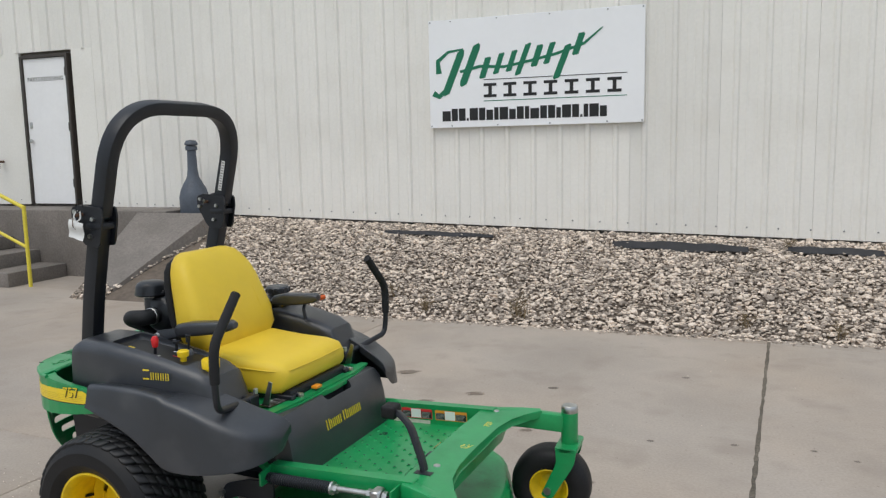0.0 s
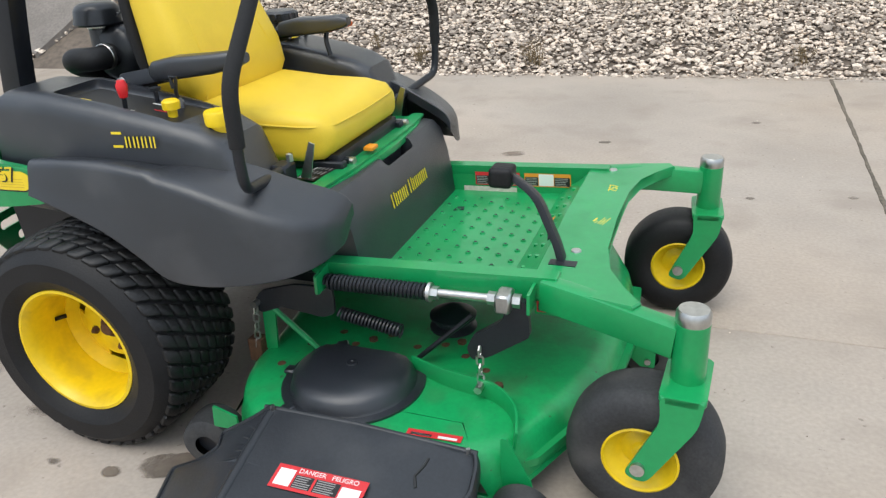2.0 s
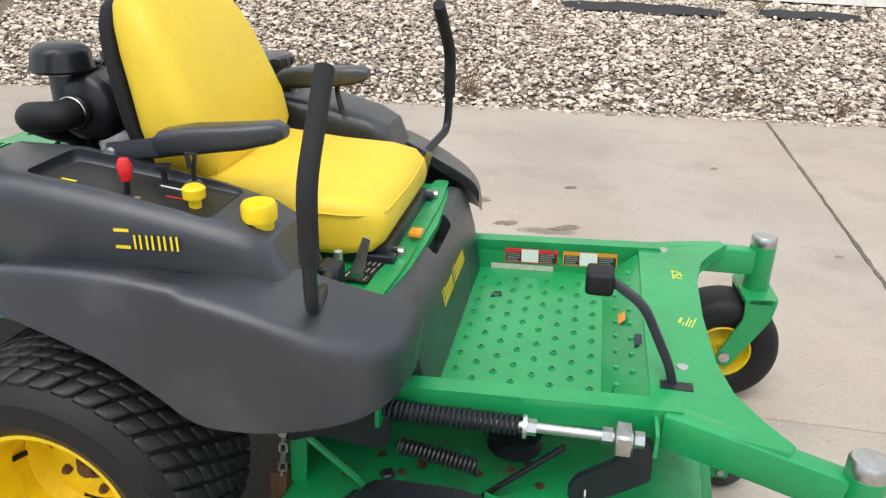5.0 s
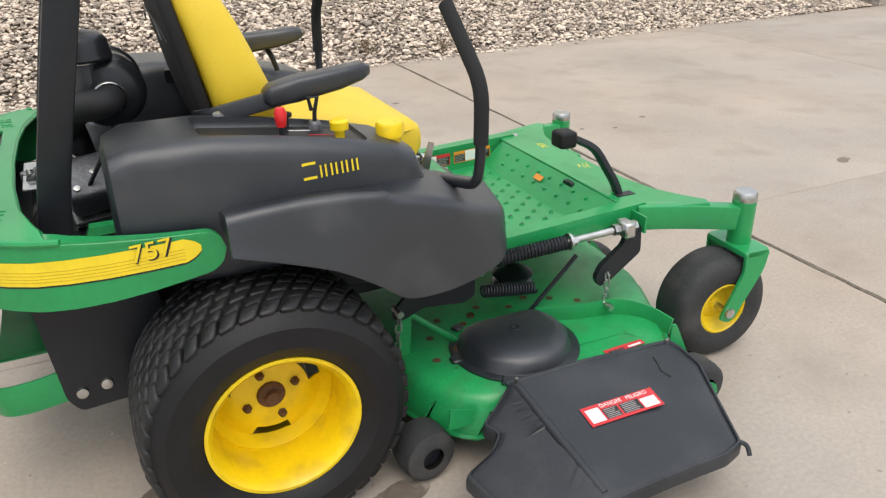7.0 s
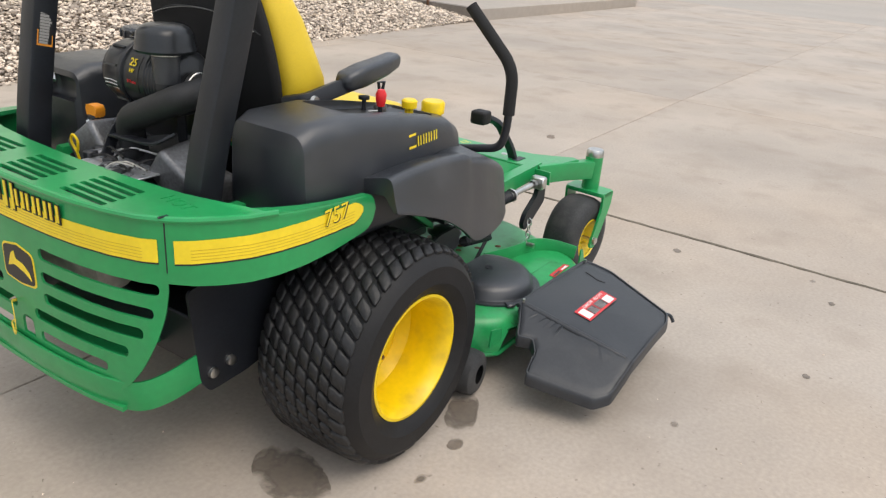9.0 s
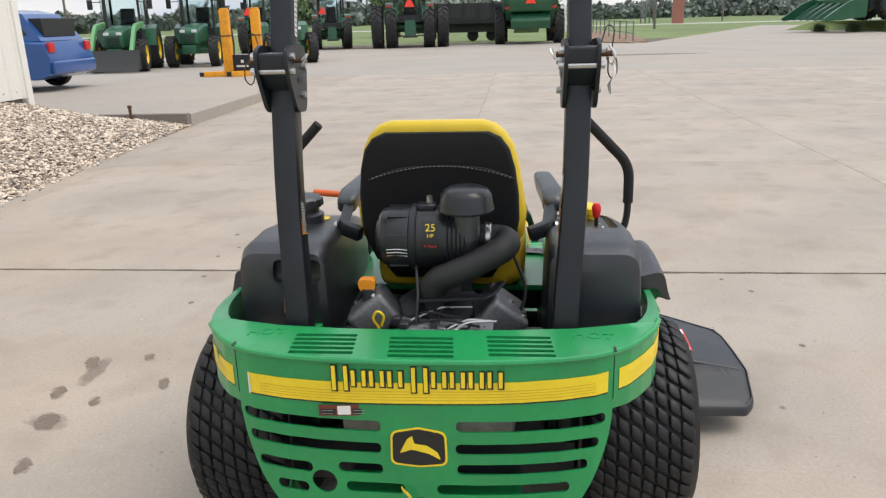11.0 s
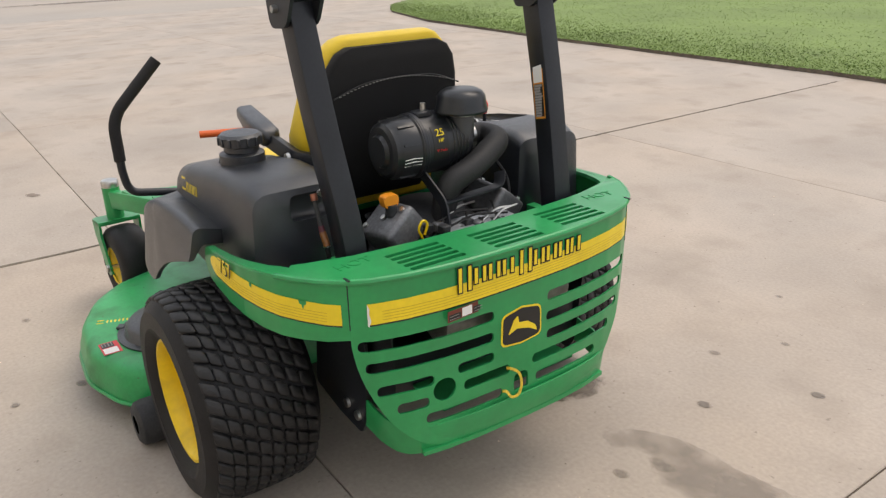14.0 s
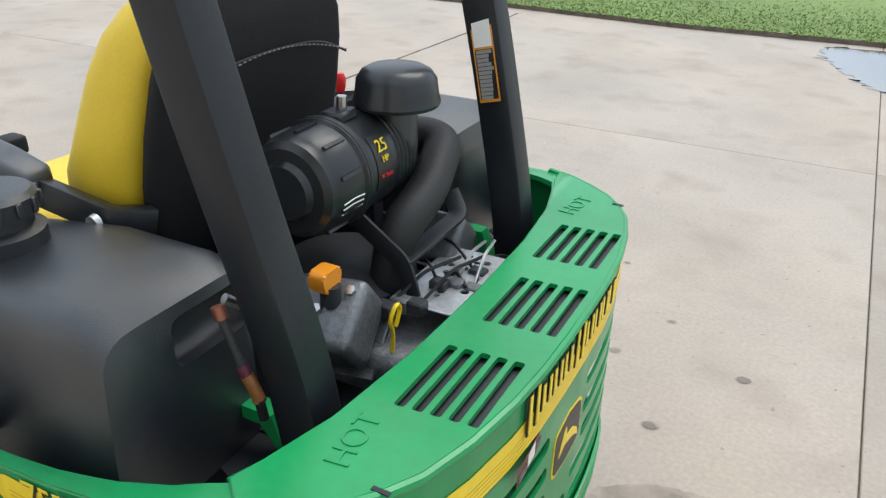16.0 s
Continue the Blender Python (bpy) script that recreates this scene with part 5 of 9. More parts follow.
# --- roll bar ---
up_pts = [(-0.207, -0.357, 1.39), (-0.095, -0.357, 1.822), (-0.095, 0.371, 1.822), (-0.207, 0.371, 1.39)]
P("roll_bar_hoop", tube(fillet(up_pts, 0.25, 14, 0.66), 0.03, sq=(0.028, 0.034, 0.009), up=(1, 0, 0)), BLACK_PAINT, "black square-tube roll bar hoop")
for s, RB_Y in ((1, 0.371), (-1, 0.357)):
    foot = RB_Y - 0.028
    low = P("roll_bar_post", tube(fillet([(-0.374, (foot - 0.003) * s, 0.64), (-0.352, foot * s, 0.80), (-0.290, (foot + 0.020) * s, 1.06), (-0.213, RB_Y * s, 1.37)], 0.10, 6), 0.03, sq=(0.033, 0.030, 0.007), up=(0, 1, 0)), BLACK_PAINT)
    lobed = fillet2([(-0.264, 1.270), (-0.182, 1.264), (-0.158, 1.38), (-0.164, 1.424), (-0.285, 1.434), (-0.322, 1.422), (-0.326, 1.376), (-0.296, 1.324)], [0.02, 0.02, 0.02, 0.012, 0.006, 0.006, 0.02, 0.03])
    for q in (0.037, -0.037):
        P("hinge_plate", prism(lobed, "y", (RB_Y + q) * s - 0.0045, (RB_Y + q) * s + 0.0045, 0.0015, 1), BLACK_PAINT, "", low)
    P("hinge_web", prism(fillet2([(-0.316, 1.376), (-0.262, 1.322), (-0.250, 1.337), (-0.296, 1.386), (-0.296, 1.416), (-0.316, 1.416)], 0.008), "y", RB_Y * s - 0.033, RB_Y * s + 0.033), BLACK_PAINT, "", low)
    P("hinge_knuckle", box((-0.250, RB_Y * s - 0.045, 1.335), (-0.170, RB_Y * s + 0.045, 1.362), 0.010, 2), BLACK_PAINT, "", low)
    for z, x in ((1.310, -0.225), (1.378, -0.205), (1.408, -0.300), (1.374, -0.308)):
        P("hinge_bolt", tube([(x, RB_Y * s - 0.052, z), (x, RB_Y * s + 0.054, z)], 0.0085, 8), STEEL, "", low)
    P("lock_pin", tube([(-0.262, (RB_Y - 0.058) * s, 1.396), (-0.262, (RB_Y + 0.072) * s, 1.396)], 0.007, 10), RUST, "rusty lock pin", low)
    P("pin_ring", tube(fillet([(-0.262, (RB_Y + 0.068) * s, 1.396), (-0.270, (RB_Y + 0.082) * s, 1.386), (-0.274, (RB_Y + 0.084) * s, 1.352), (-0.266, (RB_Y + 0.072) * s, 1.336), (-0.257, (RB_Y + 0.064) * s, 1.352), (-0.258, (RB_Y + 0.064) * s, 1.388)], 0.012), 0.0016, 6), RUST, "wire ring of the lock pin", low)
    P("pin_clip", tube(fillet([(-0.262, (RB_Y - 0.058) * s, 1.396), (-0.254, (RB_Y - 0.072) * s, 1.412), (-0.262, (RB_Y - 0.070) * s, 1.402), (-0.268, (RB_Y - 0.060) * s, 1.386)], 0.008), 0.0022, 6), STEEL, "", low)
    P("pin_cable", tube(fillet([(-0.25, (RB_Y + 0.048) * s, 1.420), (-0.240, (RB_Y + 0.060) * s, 1.462), (-0.25, (RB_Y + 0.078) * s, 1.454), (-0.262, (RB_Y + 0.070) * s, 1.396)], 0.03), 0.0016, 5), BLACK_PAINT, "", low)
    # white printed strip on the inner face of the hoop
    strip_m = face_m((-0.176, (RB_Y - 0.0292) * s, 1.52), (s, 0, -0.245 * s), (0.245, 0, 1.0))
    strip = part("hoop_label", bars([(-0.010, -0.072, 0.010, 0.072)], 0.0006), WHITE_LABEL, None, "narrow white printed strip", 0)
    strip.matrix_world = strip_m
    strip.parent = mower
    for k in range(11):
        o = part("text_line", bars([(-0.007, -0.066 + 0.0125 * k, 0.007, -0.060 + 0.0125 * k)], 0.0004), GREY_LABEL, None, "", 0)
        o.matrix_world = strip_m @ Matrix.Translation((0, 0, 0.0006))
        o.parent = strip
        o.matrix_parent_inverse = strip_m.inverted()
tag_m = face_m((-0.262, -0.432, 1.372), (0.96, -0.10, -0.16), (0.10, -0.05, 1.0))
bm = bmesh.new()
rows_t = []
for i in range(7):
    wv = 0.006 * math.sin(i * 1.1)
    rows_t.append([bm.verts.new((x_, -0.012 * i, wv + 0.004 * math.sin(x_ * 60 + i))) for x_ in (-0.046, -0.015, 0.015, 0.046)])
for a, b in zip(rows_t, rows_t[1:]):
    for k in range(3):
        bm.faces.new((a[k], a[k + 1], b[k + 1], b[k]))
shell(bm, 0.0008)
bm.transform(tag_m)
P("paper_tag", bm, WHITE_LABEL, "creased white paper tag tied to the roll bar")
bm = tube(fillet([(-0.262, -0.422, 1.415), (-0.27, -0.436, 1.395), (-0.262, -0.434, 1.368), (-0.25, -0.420, 1.380), (-0.255, -0.416, 1.41)], 0.01), 0.003, 6)
P("tag_string", bm, WHITE_LABEL)
for s, inner in ((1, 0.3325), (-1, 0.3155)):
    warning_label(mower, face_m((-0.292, inner * s, 1.045), (s, 0, -0.24 * s), (0.24, 0.085 * s, 1.0)), 0.042, 0.155, ORANGE_LABEL, [(-0.018, -0.072, 0.018, 0.018)], [(-0.018, 0.022, 0.018, 0.072)], 12, "roll_bar_label", "narrow printed warning strip with orange border")

# --- rear bumper and grille ---
RIM = [(-0.050, 0.588), (-0.12, 0.589), (-0.20, 0.588), (-0.28, 0.581), (-0.35, 0.567), (-0.41, 0.546), (-0.46, 0.515), (-0.505, 0.480), (-0.540, 0.438), (-0.565, 0.395), (-0.587, 0.32), (-0.602, 0.23), (-0.609, 0.14), (-0.611, 0.05)]
RIM_PTS = RIM + [(x, -y) for x, y in RIM[::-1]]


def rim_path(n=240):
    """The bumper's outline seen from above, resampled evenly; s runs 0..1 from the left front end round to the right."""
    P_ = [Vector(p) for p in RIM_PTS]
    L = [0.0]
    for a, b in zip(P_, P_[1:]):
        L.append(L[-1] + (b - a).length)
    out = []
    for i in range(n + 1):
        d = L[-1] * i / n
        k = max(j for j in range(len(L)) if L[j] <= d + 1e-9)
        k = min(k, len(P_) - 2)
        out.append(P_[k].lerp(P_[k + 1], (d - L[k]) / (L[k + 1] - L[k])))
    return out


BUMPER_Y = 0.012                            # the bumper stands a little off the middle
RP = [p + Vector((0, BUMPER_Y)) for p in rim_path()]
NRM = []
for i in range(len(RP)):
    t = (RP[min(i + 1, len(RP) - 1)] - RP[max(i - 1, 0)]).normalized()
    NRM.append(Vector((t.y, -t.x)))
if NRM[120].x > 0:
    NRM = [-v for v in NRM]


def band(i0, i1, zlo, zhi, off=0.0, thick=0.004, nz=1):
    """A sheet that follows the bumper's outline between two steps of it, zlo and zhi functions of the step."""
    bm = bmesh.new()
    rows = []
    for i in range(i0, i1 + 1):
        col = []
        for j in range(nz + 1):
            z = zlo(i) + (zhi(i) - zlo(i)) * j / nz
            p = RP[i] + NRM[i] * off
            q = RP[i] + NRM[i] * (off - thick)
            col.append((bm.verts.new((p.x, p.y, z)), bm.verts.new((q.x, q.y, z))))
        rows.append(col)
    for a, b in zip(rows, rows[1:]):
        for j in range(nz):
            bm.faces.new((a[j][0], b[j][0], b[j + 1][0], a[j + 1][0]))
            bm.faces.new((a[j][1], a[j + 1][1], b[j + 1][1], b[j][1]))
        bm.faces.new((a[0][0], a[0][1], b[0][1], b[0][0]))
        bm.faces.new((a[nz][0], b[nz][0], b[nz][1], a[nz][1]))
    for col in (rows[0], rows[-1]):
        for j in range(nz):
            bm.faces.new((col[j][0], col[j + 1][0], col[j + 1][1], col[j][1]))
    return bm


def idx(y):
    """Step of the outline at a given sideways place on the rear."""
    return min(range(len(RP)), key=lambda i: abs(RP[i].y - y) + (0 if RP[i].x < -0.35 else 9))


N = len(RP) - 1
SEAM_L, SEAM_R = idx(0.440 + BUMPER_Y), idx(-0.440 + BUMPER_Y)
top_z = lambda i: 0.767


def wing_edges(i):
    """Lower and upper edge of the side wings, drawn together to a round end."""
    e = min(i, N - i)
    d = e / SEAM_L
    hi = 0.741 + 0.0225 * min(1, d * 1.6)
    lo = 0.667 - 0.050 * math.sin(min(d, 1) * math.pi * 0.62) + 0.010 * (d - 1)
    k = math.sqrt(max(0.0, 1 - (1 - min(e / 5.0, 1.0)) ** 2)) * 0.94 + 0.06
    mid = (lo + hi) / 2
    return mid + (lo - mid) * k, mid + (hi - mid) * k


def side_hi(i):
    return wing_edges(i)[1]


def side_lo(i):
    return wing_edges(i)[0]


for a, b in ((0, SEAM_L), (SEAM_R, N)):
    P("bumper_side", band(a, b, side_lo, side_hi, 0, 0.014), GREEN, "green steel bumper wing")


def rear_lo(i):
    a = abs(RP[i].y - BUMPER_Y)
    u = min(1.0, max(0.0, (a - 0.20) / 0.240))
    return 0.286 + 0.326 * (1 - (1 - u ** 2.1) ** 0.62)


grille = P("rear_grille", band(SEAM_L, SEAM_R, rear_lo, top_z, 0.0, 0.006, 3), GREEN, "green rear grille panel with slots")
cb = bmesh.new()


def slot(y0, y1, zc, h=0.028):
    pts = fillet2([(y0, zc - h / 2), (y1, zc - h / 2), (y1, zc + h / 2), (y0, zc + h / 2)], h * 0.49, 4)
    add_prism(cb, pts, "x", -0.66, -0.44)


for y0, y1, z in ((0.100, 0.440, 0.601), (0.101, 0.428, 0.544), (0.270, 0.408, 0.480), (0.100, 0.206, 0.489), (0.284, 0.364, 0.424), (0.050, 0.190, 0.438), (0.073, 0.294, 0.377),
                  (-0.411, -0.072, 0.603), (-0.397, -0.070, 0.545), (-0.372, -0.073, 0.492), (-0.331, -0.025, 0.438), (-0.268, -0.038, 0.382)):
    slot(y0, y1, z)
add_lathe(cb, [(0.0, -0.66), (0.031, -0.66), (0.031, -0.44), (0.0, -0.44)], "x", (0, 0.243, 0.446), 20)
add_prism(cb, fillet2([(-0.011, 0.366), (0.036, 0.366), (0.036, 0.416), (-0.011, 0.416)], [0.001, 0.001, 0.020, 0.020]), "x", -0.66, -0.44)
cut(grille, cb)
P("lower_bumper", band(idx(0.31), idx(-0.31), lambda i: 0.278, lambda i: 0.290, 0.006, 0.016), GREEN)
wrap = [(-0.41, 0.366), (-0.50, 0.364), (-0.566, 0.342), (-0.596, 0.27), (-0.612, 0.15)]
wrap = wrap + [(-0.616, 0.0)] + [(x, -y_) for x, y_ in wrap[::-1]]
P("bumper_wrap", tube(fillet([(x, y_, 0.316 + max(0, x + 0.56) * 0.16) for x, y_ in wrap], 0.06, 6), 0.03, sq=(0.003, 0.040, 0.001)), GREEN, "green band wrapped under the grille")

# stripe with its dark shadow line
def stripe(name, a, b, zc, hw, off, material, taper_l=False, taper_r=False):
    def w_(i):
        k = hw
        if taper_l:
            k *= math.sqrt(min(1, (i - a) / 4 + 0.05))
        if taper_r:
            k *= math.sqrt(min(1, (b - i) / 4 + 0.05))
        return k
    return P(name, band(a, b, lambda i: zc(i) - w_(i), lambda i: zc(i) + w_(i), off, 0.0006), material)


rz = lambda i: 0.682 + 0.011 * (i - SEAM_L) / (SEAM_R - SEAM_L)
sz = lambda i: (0.682 if i < N / 2 else 0.691) + (0.030 if i < N / 2 else 0.021) * (1 - min(i, N - i) / SEAM_L)
for nm, a, b, f, tl, tr in (("rear_stripe", SEAM_L + 5, SEAM_R - 2, rz, False, False), ("side_stripe", 6, SEAM_L - 2, sz, True, False), ("side_stripe", SEAM_R + 2, N - 6, sz, False, True)):
    stripe("stripe_shadow", a, b, lambda i, f=f: f(i) - 0.0030, 0.0265, 0.0008, BLACK_LABEL, tl, tr)
    stripe(nm, a, b, f, 0.0255, 0.0016, YELLOW_DECAL, tl, tr)
    for k in (-0.017, -0.010, -0.003, 0.004):
        stripe("stripe_line", a + 4, b - 4, lambda i, f=f, k=k: f(i) + k, 0.0006, 0.0020, mat("gold_line", (0.62, 0.40, 0.02), 0.4))
for s in (1, -1):
    m = face_m((-0.200 if s > 0 else -0.195, 0.5885 * s + BUMPER_Y, 0.722), (-s, 0, 0.06), (0, 0, 1))
    writing("number_decal", "757", 0.056, BLACK_LABEL, mower, m @ Matrix.Translation((0.003, -0.003, 0.0025)), "", 0.0003)
    writing("number_decal", "757", 0.054, YELLOW_DECAL, mower, m @ Matrix.Translation((0, 0, 0.0032)), "yellow model number with dark shadow", 0.0003)

# lettering across the rear, as plain yellow bars on dark ones
def on_rear(y):
    i = idx(y)
    p = RP[i]
    return p.x, NRM[i]


y = 0.205
for k in range(9):
    wd = 0.036 if k in (0, 4) else 0.033
    if k == 4:
        y -= 0.012
    h0, h1 = (0.692, 0.752) if k in (0, 4) else (0.704, 0.742)
    xx = min(on_rear(y)[0], on_rear(y - wd)[0])
    for y1 in (y, y - wd + 0.0085):
        P("letter_shadow", box((xx - 0.0035, y1 - 0.0125, h0 - 0.004), (xx - 0.001, y1 + 0.002, h1 + 0.002)), BLACK_LABEL, smooth=0)
        P("letter_bar", box((xx - 0.0048, y1 - 0.0085, h0), (xx - 0.0012, y1, h1)), YELLOW_DECAL, "slim yellow upright of the plain-bar lettering", smooth=0)
    y -= wd + 0.0085

# badge: dark shield with a plain yellow mark
bad = P("badge", prism(fillet2([(-0.052, 0.505), (0.014, 0.498), (0.080, 0.505), (0.078, 0.590), (0.014, 0.602), (-0.050, 0.590)], [0.016, 0.004, 0.016, 0.016, 0.004, 0.016]), "x", -0.6120, -0.606), YELLOW_DECAL, "dark shield badge with yellow border", smooth=0)
P("badge_field", prism(fillet2([(-0.047, 0.510), (0.014, 0.503), (0.075, 0.510), (0.073, 0.586), (0.014, 0.597), (-0.045, 0.586)], [0.014, 0.004, 0.014, 0.014, 0.004, 0.014]), "x", -0.6130, -0.6118), BLACK_LABEL, "", bad, 0)
P("badge_mark", prism(fillet2([(-0.036, 0.520), (-0.010, 0.535), (0.030, 0.545), (0.058, 0.535), (0.050, 0.552), (0.040, 0.572), (0.028, 0.580), (0.024, 0.560), (-0.005, 0.556), (-0.030, 0.538)], 0.004), "x", -0.6140, -0.6128), YELLOW_DECAL, "plain slanted yellow mark", bad, 0)
warning_label(mower, face_m((-0.6105, 0.181, 0.641), (0.06, -1, 0), (0, 0, 1)), 0.118, 0.028, mat("maroon_label", (0.16, 0.035, 0.02), 0.45), [(-0.055, -0.011, -0.020, 0.004), (0.018, -0.011, 0.055, 0.004)], [(-0.016, -0.011, 0.014, 0.011)], 2)
P("tie_strap", tube(fillet([(-0.608, 0.058, 0.440), (-0.622, 0.055, 0.444), (-0.630, 0.036, 0.432), (-0.634, 0.028, 0.400), (-0.632, 0.036, 0.366), (-0.626, 0.056, 0.360), (-0.622, 0.070, 0.384), (-0.612, 0.074, 0.380)], 0.018, 5), 0.004, sq=(0.0035, 0.0013, 0.0005), up=(0, 1, 0)), mat("yellow_strap", (0.75, 0.55, 0.06), 0.6, grain=0.4, scale=300), "yellow plastic tie hanging from the grille")

# top plate with three groups of slots
front = [(-0.385, 0.50), (-0.400, 0.46), (-0.425, 0.36), (-0.440, 0.2), (-0.445, 0.0)]
front = front + [(x, -y) for x, y in front[-2::-1]]
front = [(x, y + BUMPER_Y) for x, y in front]
i_l, i_r = idx(0.545), idx(-0.545)
tp = [tuple(RP[i] - NRM[i] * 0.001) for i in range(i_l, i_r + 1)] + front[::-1]
top = P("top_plate", prism(tp, "z", 0.761, 0.769, 0.002, 1), GREEN, "green top plate with vent slots")
cb = bmesh.new()
for yc in (0.240, 0.010, -0.216):
    for k in range(5):
        x = -0.590 + 0.024 * k
        yy = yc + 0.002 * (k - 2)
        if abs(yc) > 0.1:
            x += 0.012
        add_prism(cb, fillet2([(x - 0.0075, yy - 0.075), (x + 0.0075, yy - 0.075), (x + 0.0075, yy + 0.075), (x - 0.0075, yy + 0.075)], 0.005), "z", 0.74, 0.80)
cut(top, cb)
for yc, tx in ((0.395, "HOT"), (-0.385, "HOT")):
    writing("embossed_word", tx, 0.045, GREEN, mower, face_m((-0.47, yc, 0.7695), (0.12 if yc > 0 else -0.12, -1, 0), (1, 0.12 if yc > 0 else -0.12, 0)), "embossed word in the green plate", 0.0012)
# black sheet added close under the plate; it stands for the shade in the slots
backing_plan = [tuple(RP[i] - NRM[i] * 0.012) for i in range(idx(0.36), idx(-0.36) + 1)] + [(-0.452, -0.34), (-0.452, 0.34)]
P("heat_shield", prism(backing_plan, "z", 0.752, 0.757), BLACK_PAINT, "black sheet added under the vent slots for their shade")
tray = [tuple(RP[i] - NRM[i] * 0.020) for i in range(idx(0.50), idx(-0.50) + 1)] + [(-0.10, -0.34), (-0.10, 0.34)]
P("engine_tray", prism(tray, "z", 0.628, 0.632), BLACK_PAINT, "black sheet tray under the engine")
P("top_roll", tube([(RP[i].x, RP[i].y, 0.7625) for i in range(idx(0.56), idx(-0.56) + 1)], 0.0075, 8), GREEN)
for s in (1, -1):
    # rolled flange along the wing's upper edge
    bm = bmesh.new()
    rows_w = []
    for i in range(4, idx(0.545) + 3):
        q = i if s > 0 else N - i
        d = 0.016 + 0.040 * (i / idx(0.545)) ** 2
        z = side_hi(q) - 0.001
        o_, n_ = RP[q], NRM[q]
        rows_w.append([bm.verts.new((o_.x + n_.x * k, o_.y + n_.y * k, z + h)) for k, h in ((0.001, -0.012), (0.001, -0.003), (-0.003, 0.001), (-d, 0.0), (-d - 0.002, -0.010))])
    for a, b in zip(rows_w, rows_w[1:]):
        for k in range(4):
            bm.faces.new((a[k], a[k + 1], b[k + 1], b[k]))
    P("wing_flange", shell(bm, 0.002), GREEN)
P("top_lip", tube([(x, y_, 0.761) for x, y_ in front], 0.006, 8), GREEN)
for q in (RP[SEAM_L], RP[SEAM_R]):
    P("seam_notch", box((q.x - 0.012, q.y - 0.003, 0.7685), (q.x + 0.010, q.y + 0.003, 0.7705)), BLACK_PAINT)
    P("seam_line", box((q.x - 0.0012, q.y - 0.0010, 0.645), (q.x + 0.0012, q.y + 0.0010, 0.768)), BLACK_PAINT)

# black sheet added behind the rounded corner of the grille, darkening the slot ends
P("corner_liner", prism([(-0.535, 0.42), (-0.49, 0.352), (-0.36, 0.345), (-0.36, 0.640), (-0.525, 0.640)], "y", 0.338, 0.342), BLACK_PAINT, "black sheet added behind the corner slots")


# chips and a torn end of the stripes
def chip(name, i, f, pts, zc, material):
    """A small flake on the bumper's skin; pts are offsets along the skin and up."""
    p = RP[i].lerp(RP[i + 1], f) + NRM[i] * 0.0024
    t = (RP[i + 1] - RP[i]).normalized()
    bm = bmesh.new()
    lo = [bm.verts.new((p.x + t.x * u, p.y + t.y * u, zc + v)) for u, v in pts]
    hi = [bm.verts.new((q.co.x + NRM[i].x * 0.0008, q.co.y + NRM[i].y * 0.0008, q.co.z)) for q in lo]
    bm.faces.new(hi)
    for j in range(len(pts)):
        k = (j + 1) % len(pts)
        bm.faces.new((lo[j], lo[k], hi[k], hi[j]))
    P(name, bm, material)


i_a, i_b = int(SEAM_L * 0.52), int(SEAM_L * 0.80)
chip("stripe_chip", i_a, 0.2, [(-0.005, 0.001), (-0.003, -0.008), (0.002, -0.010), (0.005, 0.001)], sz(i_a) + 0.0255, GREEN)
chip("stripe_chip", i_b, 0.3, [(-0.010, 0.001), (-0.008, -0.007), (-0.003, -0.009), (0.000, -0.021), (0.003, -0.010), (0.008, -0.008), (0.009, 0.001)], sz(i_b) + 0.0255, GREEN)
chip("torn_edge", SEAM_L + 5, 0.0, [(-0.001, 0.026), (0.004, 0.015), (0.003, 0.0), (0.007, -0.015), (0.002, -0.030), (-0.001, -0.027)], rz(SEAM_L + 5), WHITE_LABEL)

# black side brackets under the bumper
for s in (1, -1):
    P("side_bracket", prism(fillet2([(-0.45, 0.545), (-0.20, 0.60), (-0.15, 0.30), (-0.285, 0.270), (-0.40, 0.262), (-0.425, 0.30)], 0.015), "y", 0.366 * s - 0.004, 0.366 * s + 0.004), BLACK_PAINT, "black steel hitch bracket")
    for x, z in ((-0.39, 0.312), (-0.335, 0.322)):
        P("bracket_bolt", lathe([(0.014, 0.370 * s), (0.013, 0.378 * s), (0.0, 0.381 * s)], "y", (x, 0, z), 12), STEEL)
    P("frame_side", box((-0.36, 0.30 * s - 0.015, 0.40), (0.62, 0.30 * s + 0.015, 0.64), 0.004, 1), BLACK_PAINT)
    P("fender_liner", prism([(-0.34, 0.60), (-0.30, 0.70), (0.02, 0.70), (0.30, 0.60), (0.56, 0.42), (0.56, 0.40), (0.28, 0.585), (0.0, 0.68), (-0.28, 0.68)], "y", 0.33 * s - 0.015, 0.33 * s + 0.015), GREEN_DUSTY)
P("rear_crossmember", box((-0.42, -0.36, 0.33), (-0.36, 0.36, 0.46), 0.005, 1), BLACK_PAINT)
P("hitch_plate", box((-0.56, -0.22, 0.352), (-0.38, 0.22, 0.360)), GREEN)
P("belly_pan", box((-0.36, -0.29, 0.36), (0.60, 0.29, 0.40)), BLACK_PAINT)
P("muffler", lathe([(0.0, -0.21), (0.055, -0.20), (0.06, -0.18), (0.06, 0.18), (0.055, 0.20), (0.0, 0.21)], "y", (-0.50, 0.0, 0.575), 20), mat("muffler_metal", (0.30, 0.29, 0.27), 0.5, 0.7, grain=0.2, scale=40, blotch=0.3, bscale=8))

BLACK_GLOSS = mat("smooth_black_plastic", (0.018, 0.020, 0.023), 0.30, grain=0.12, scale=200, blotch=0.15, bscale=9)
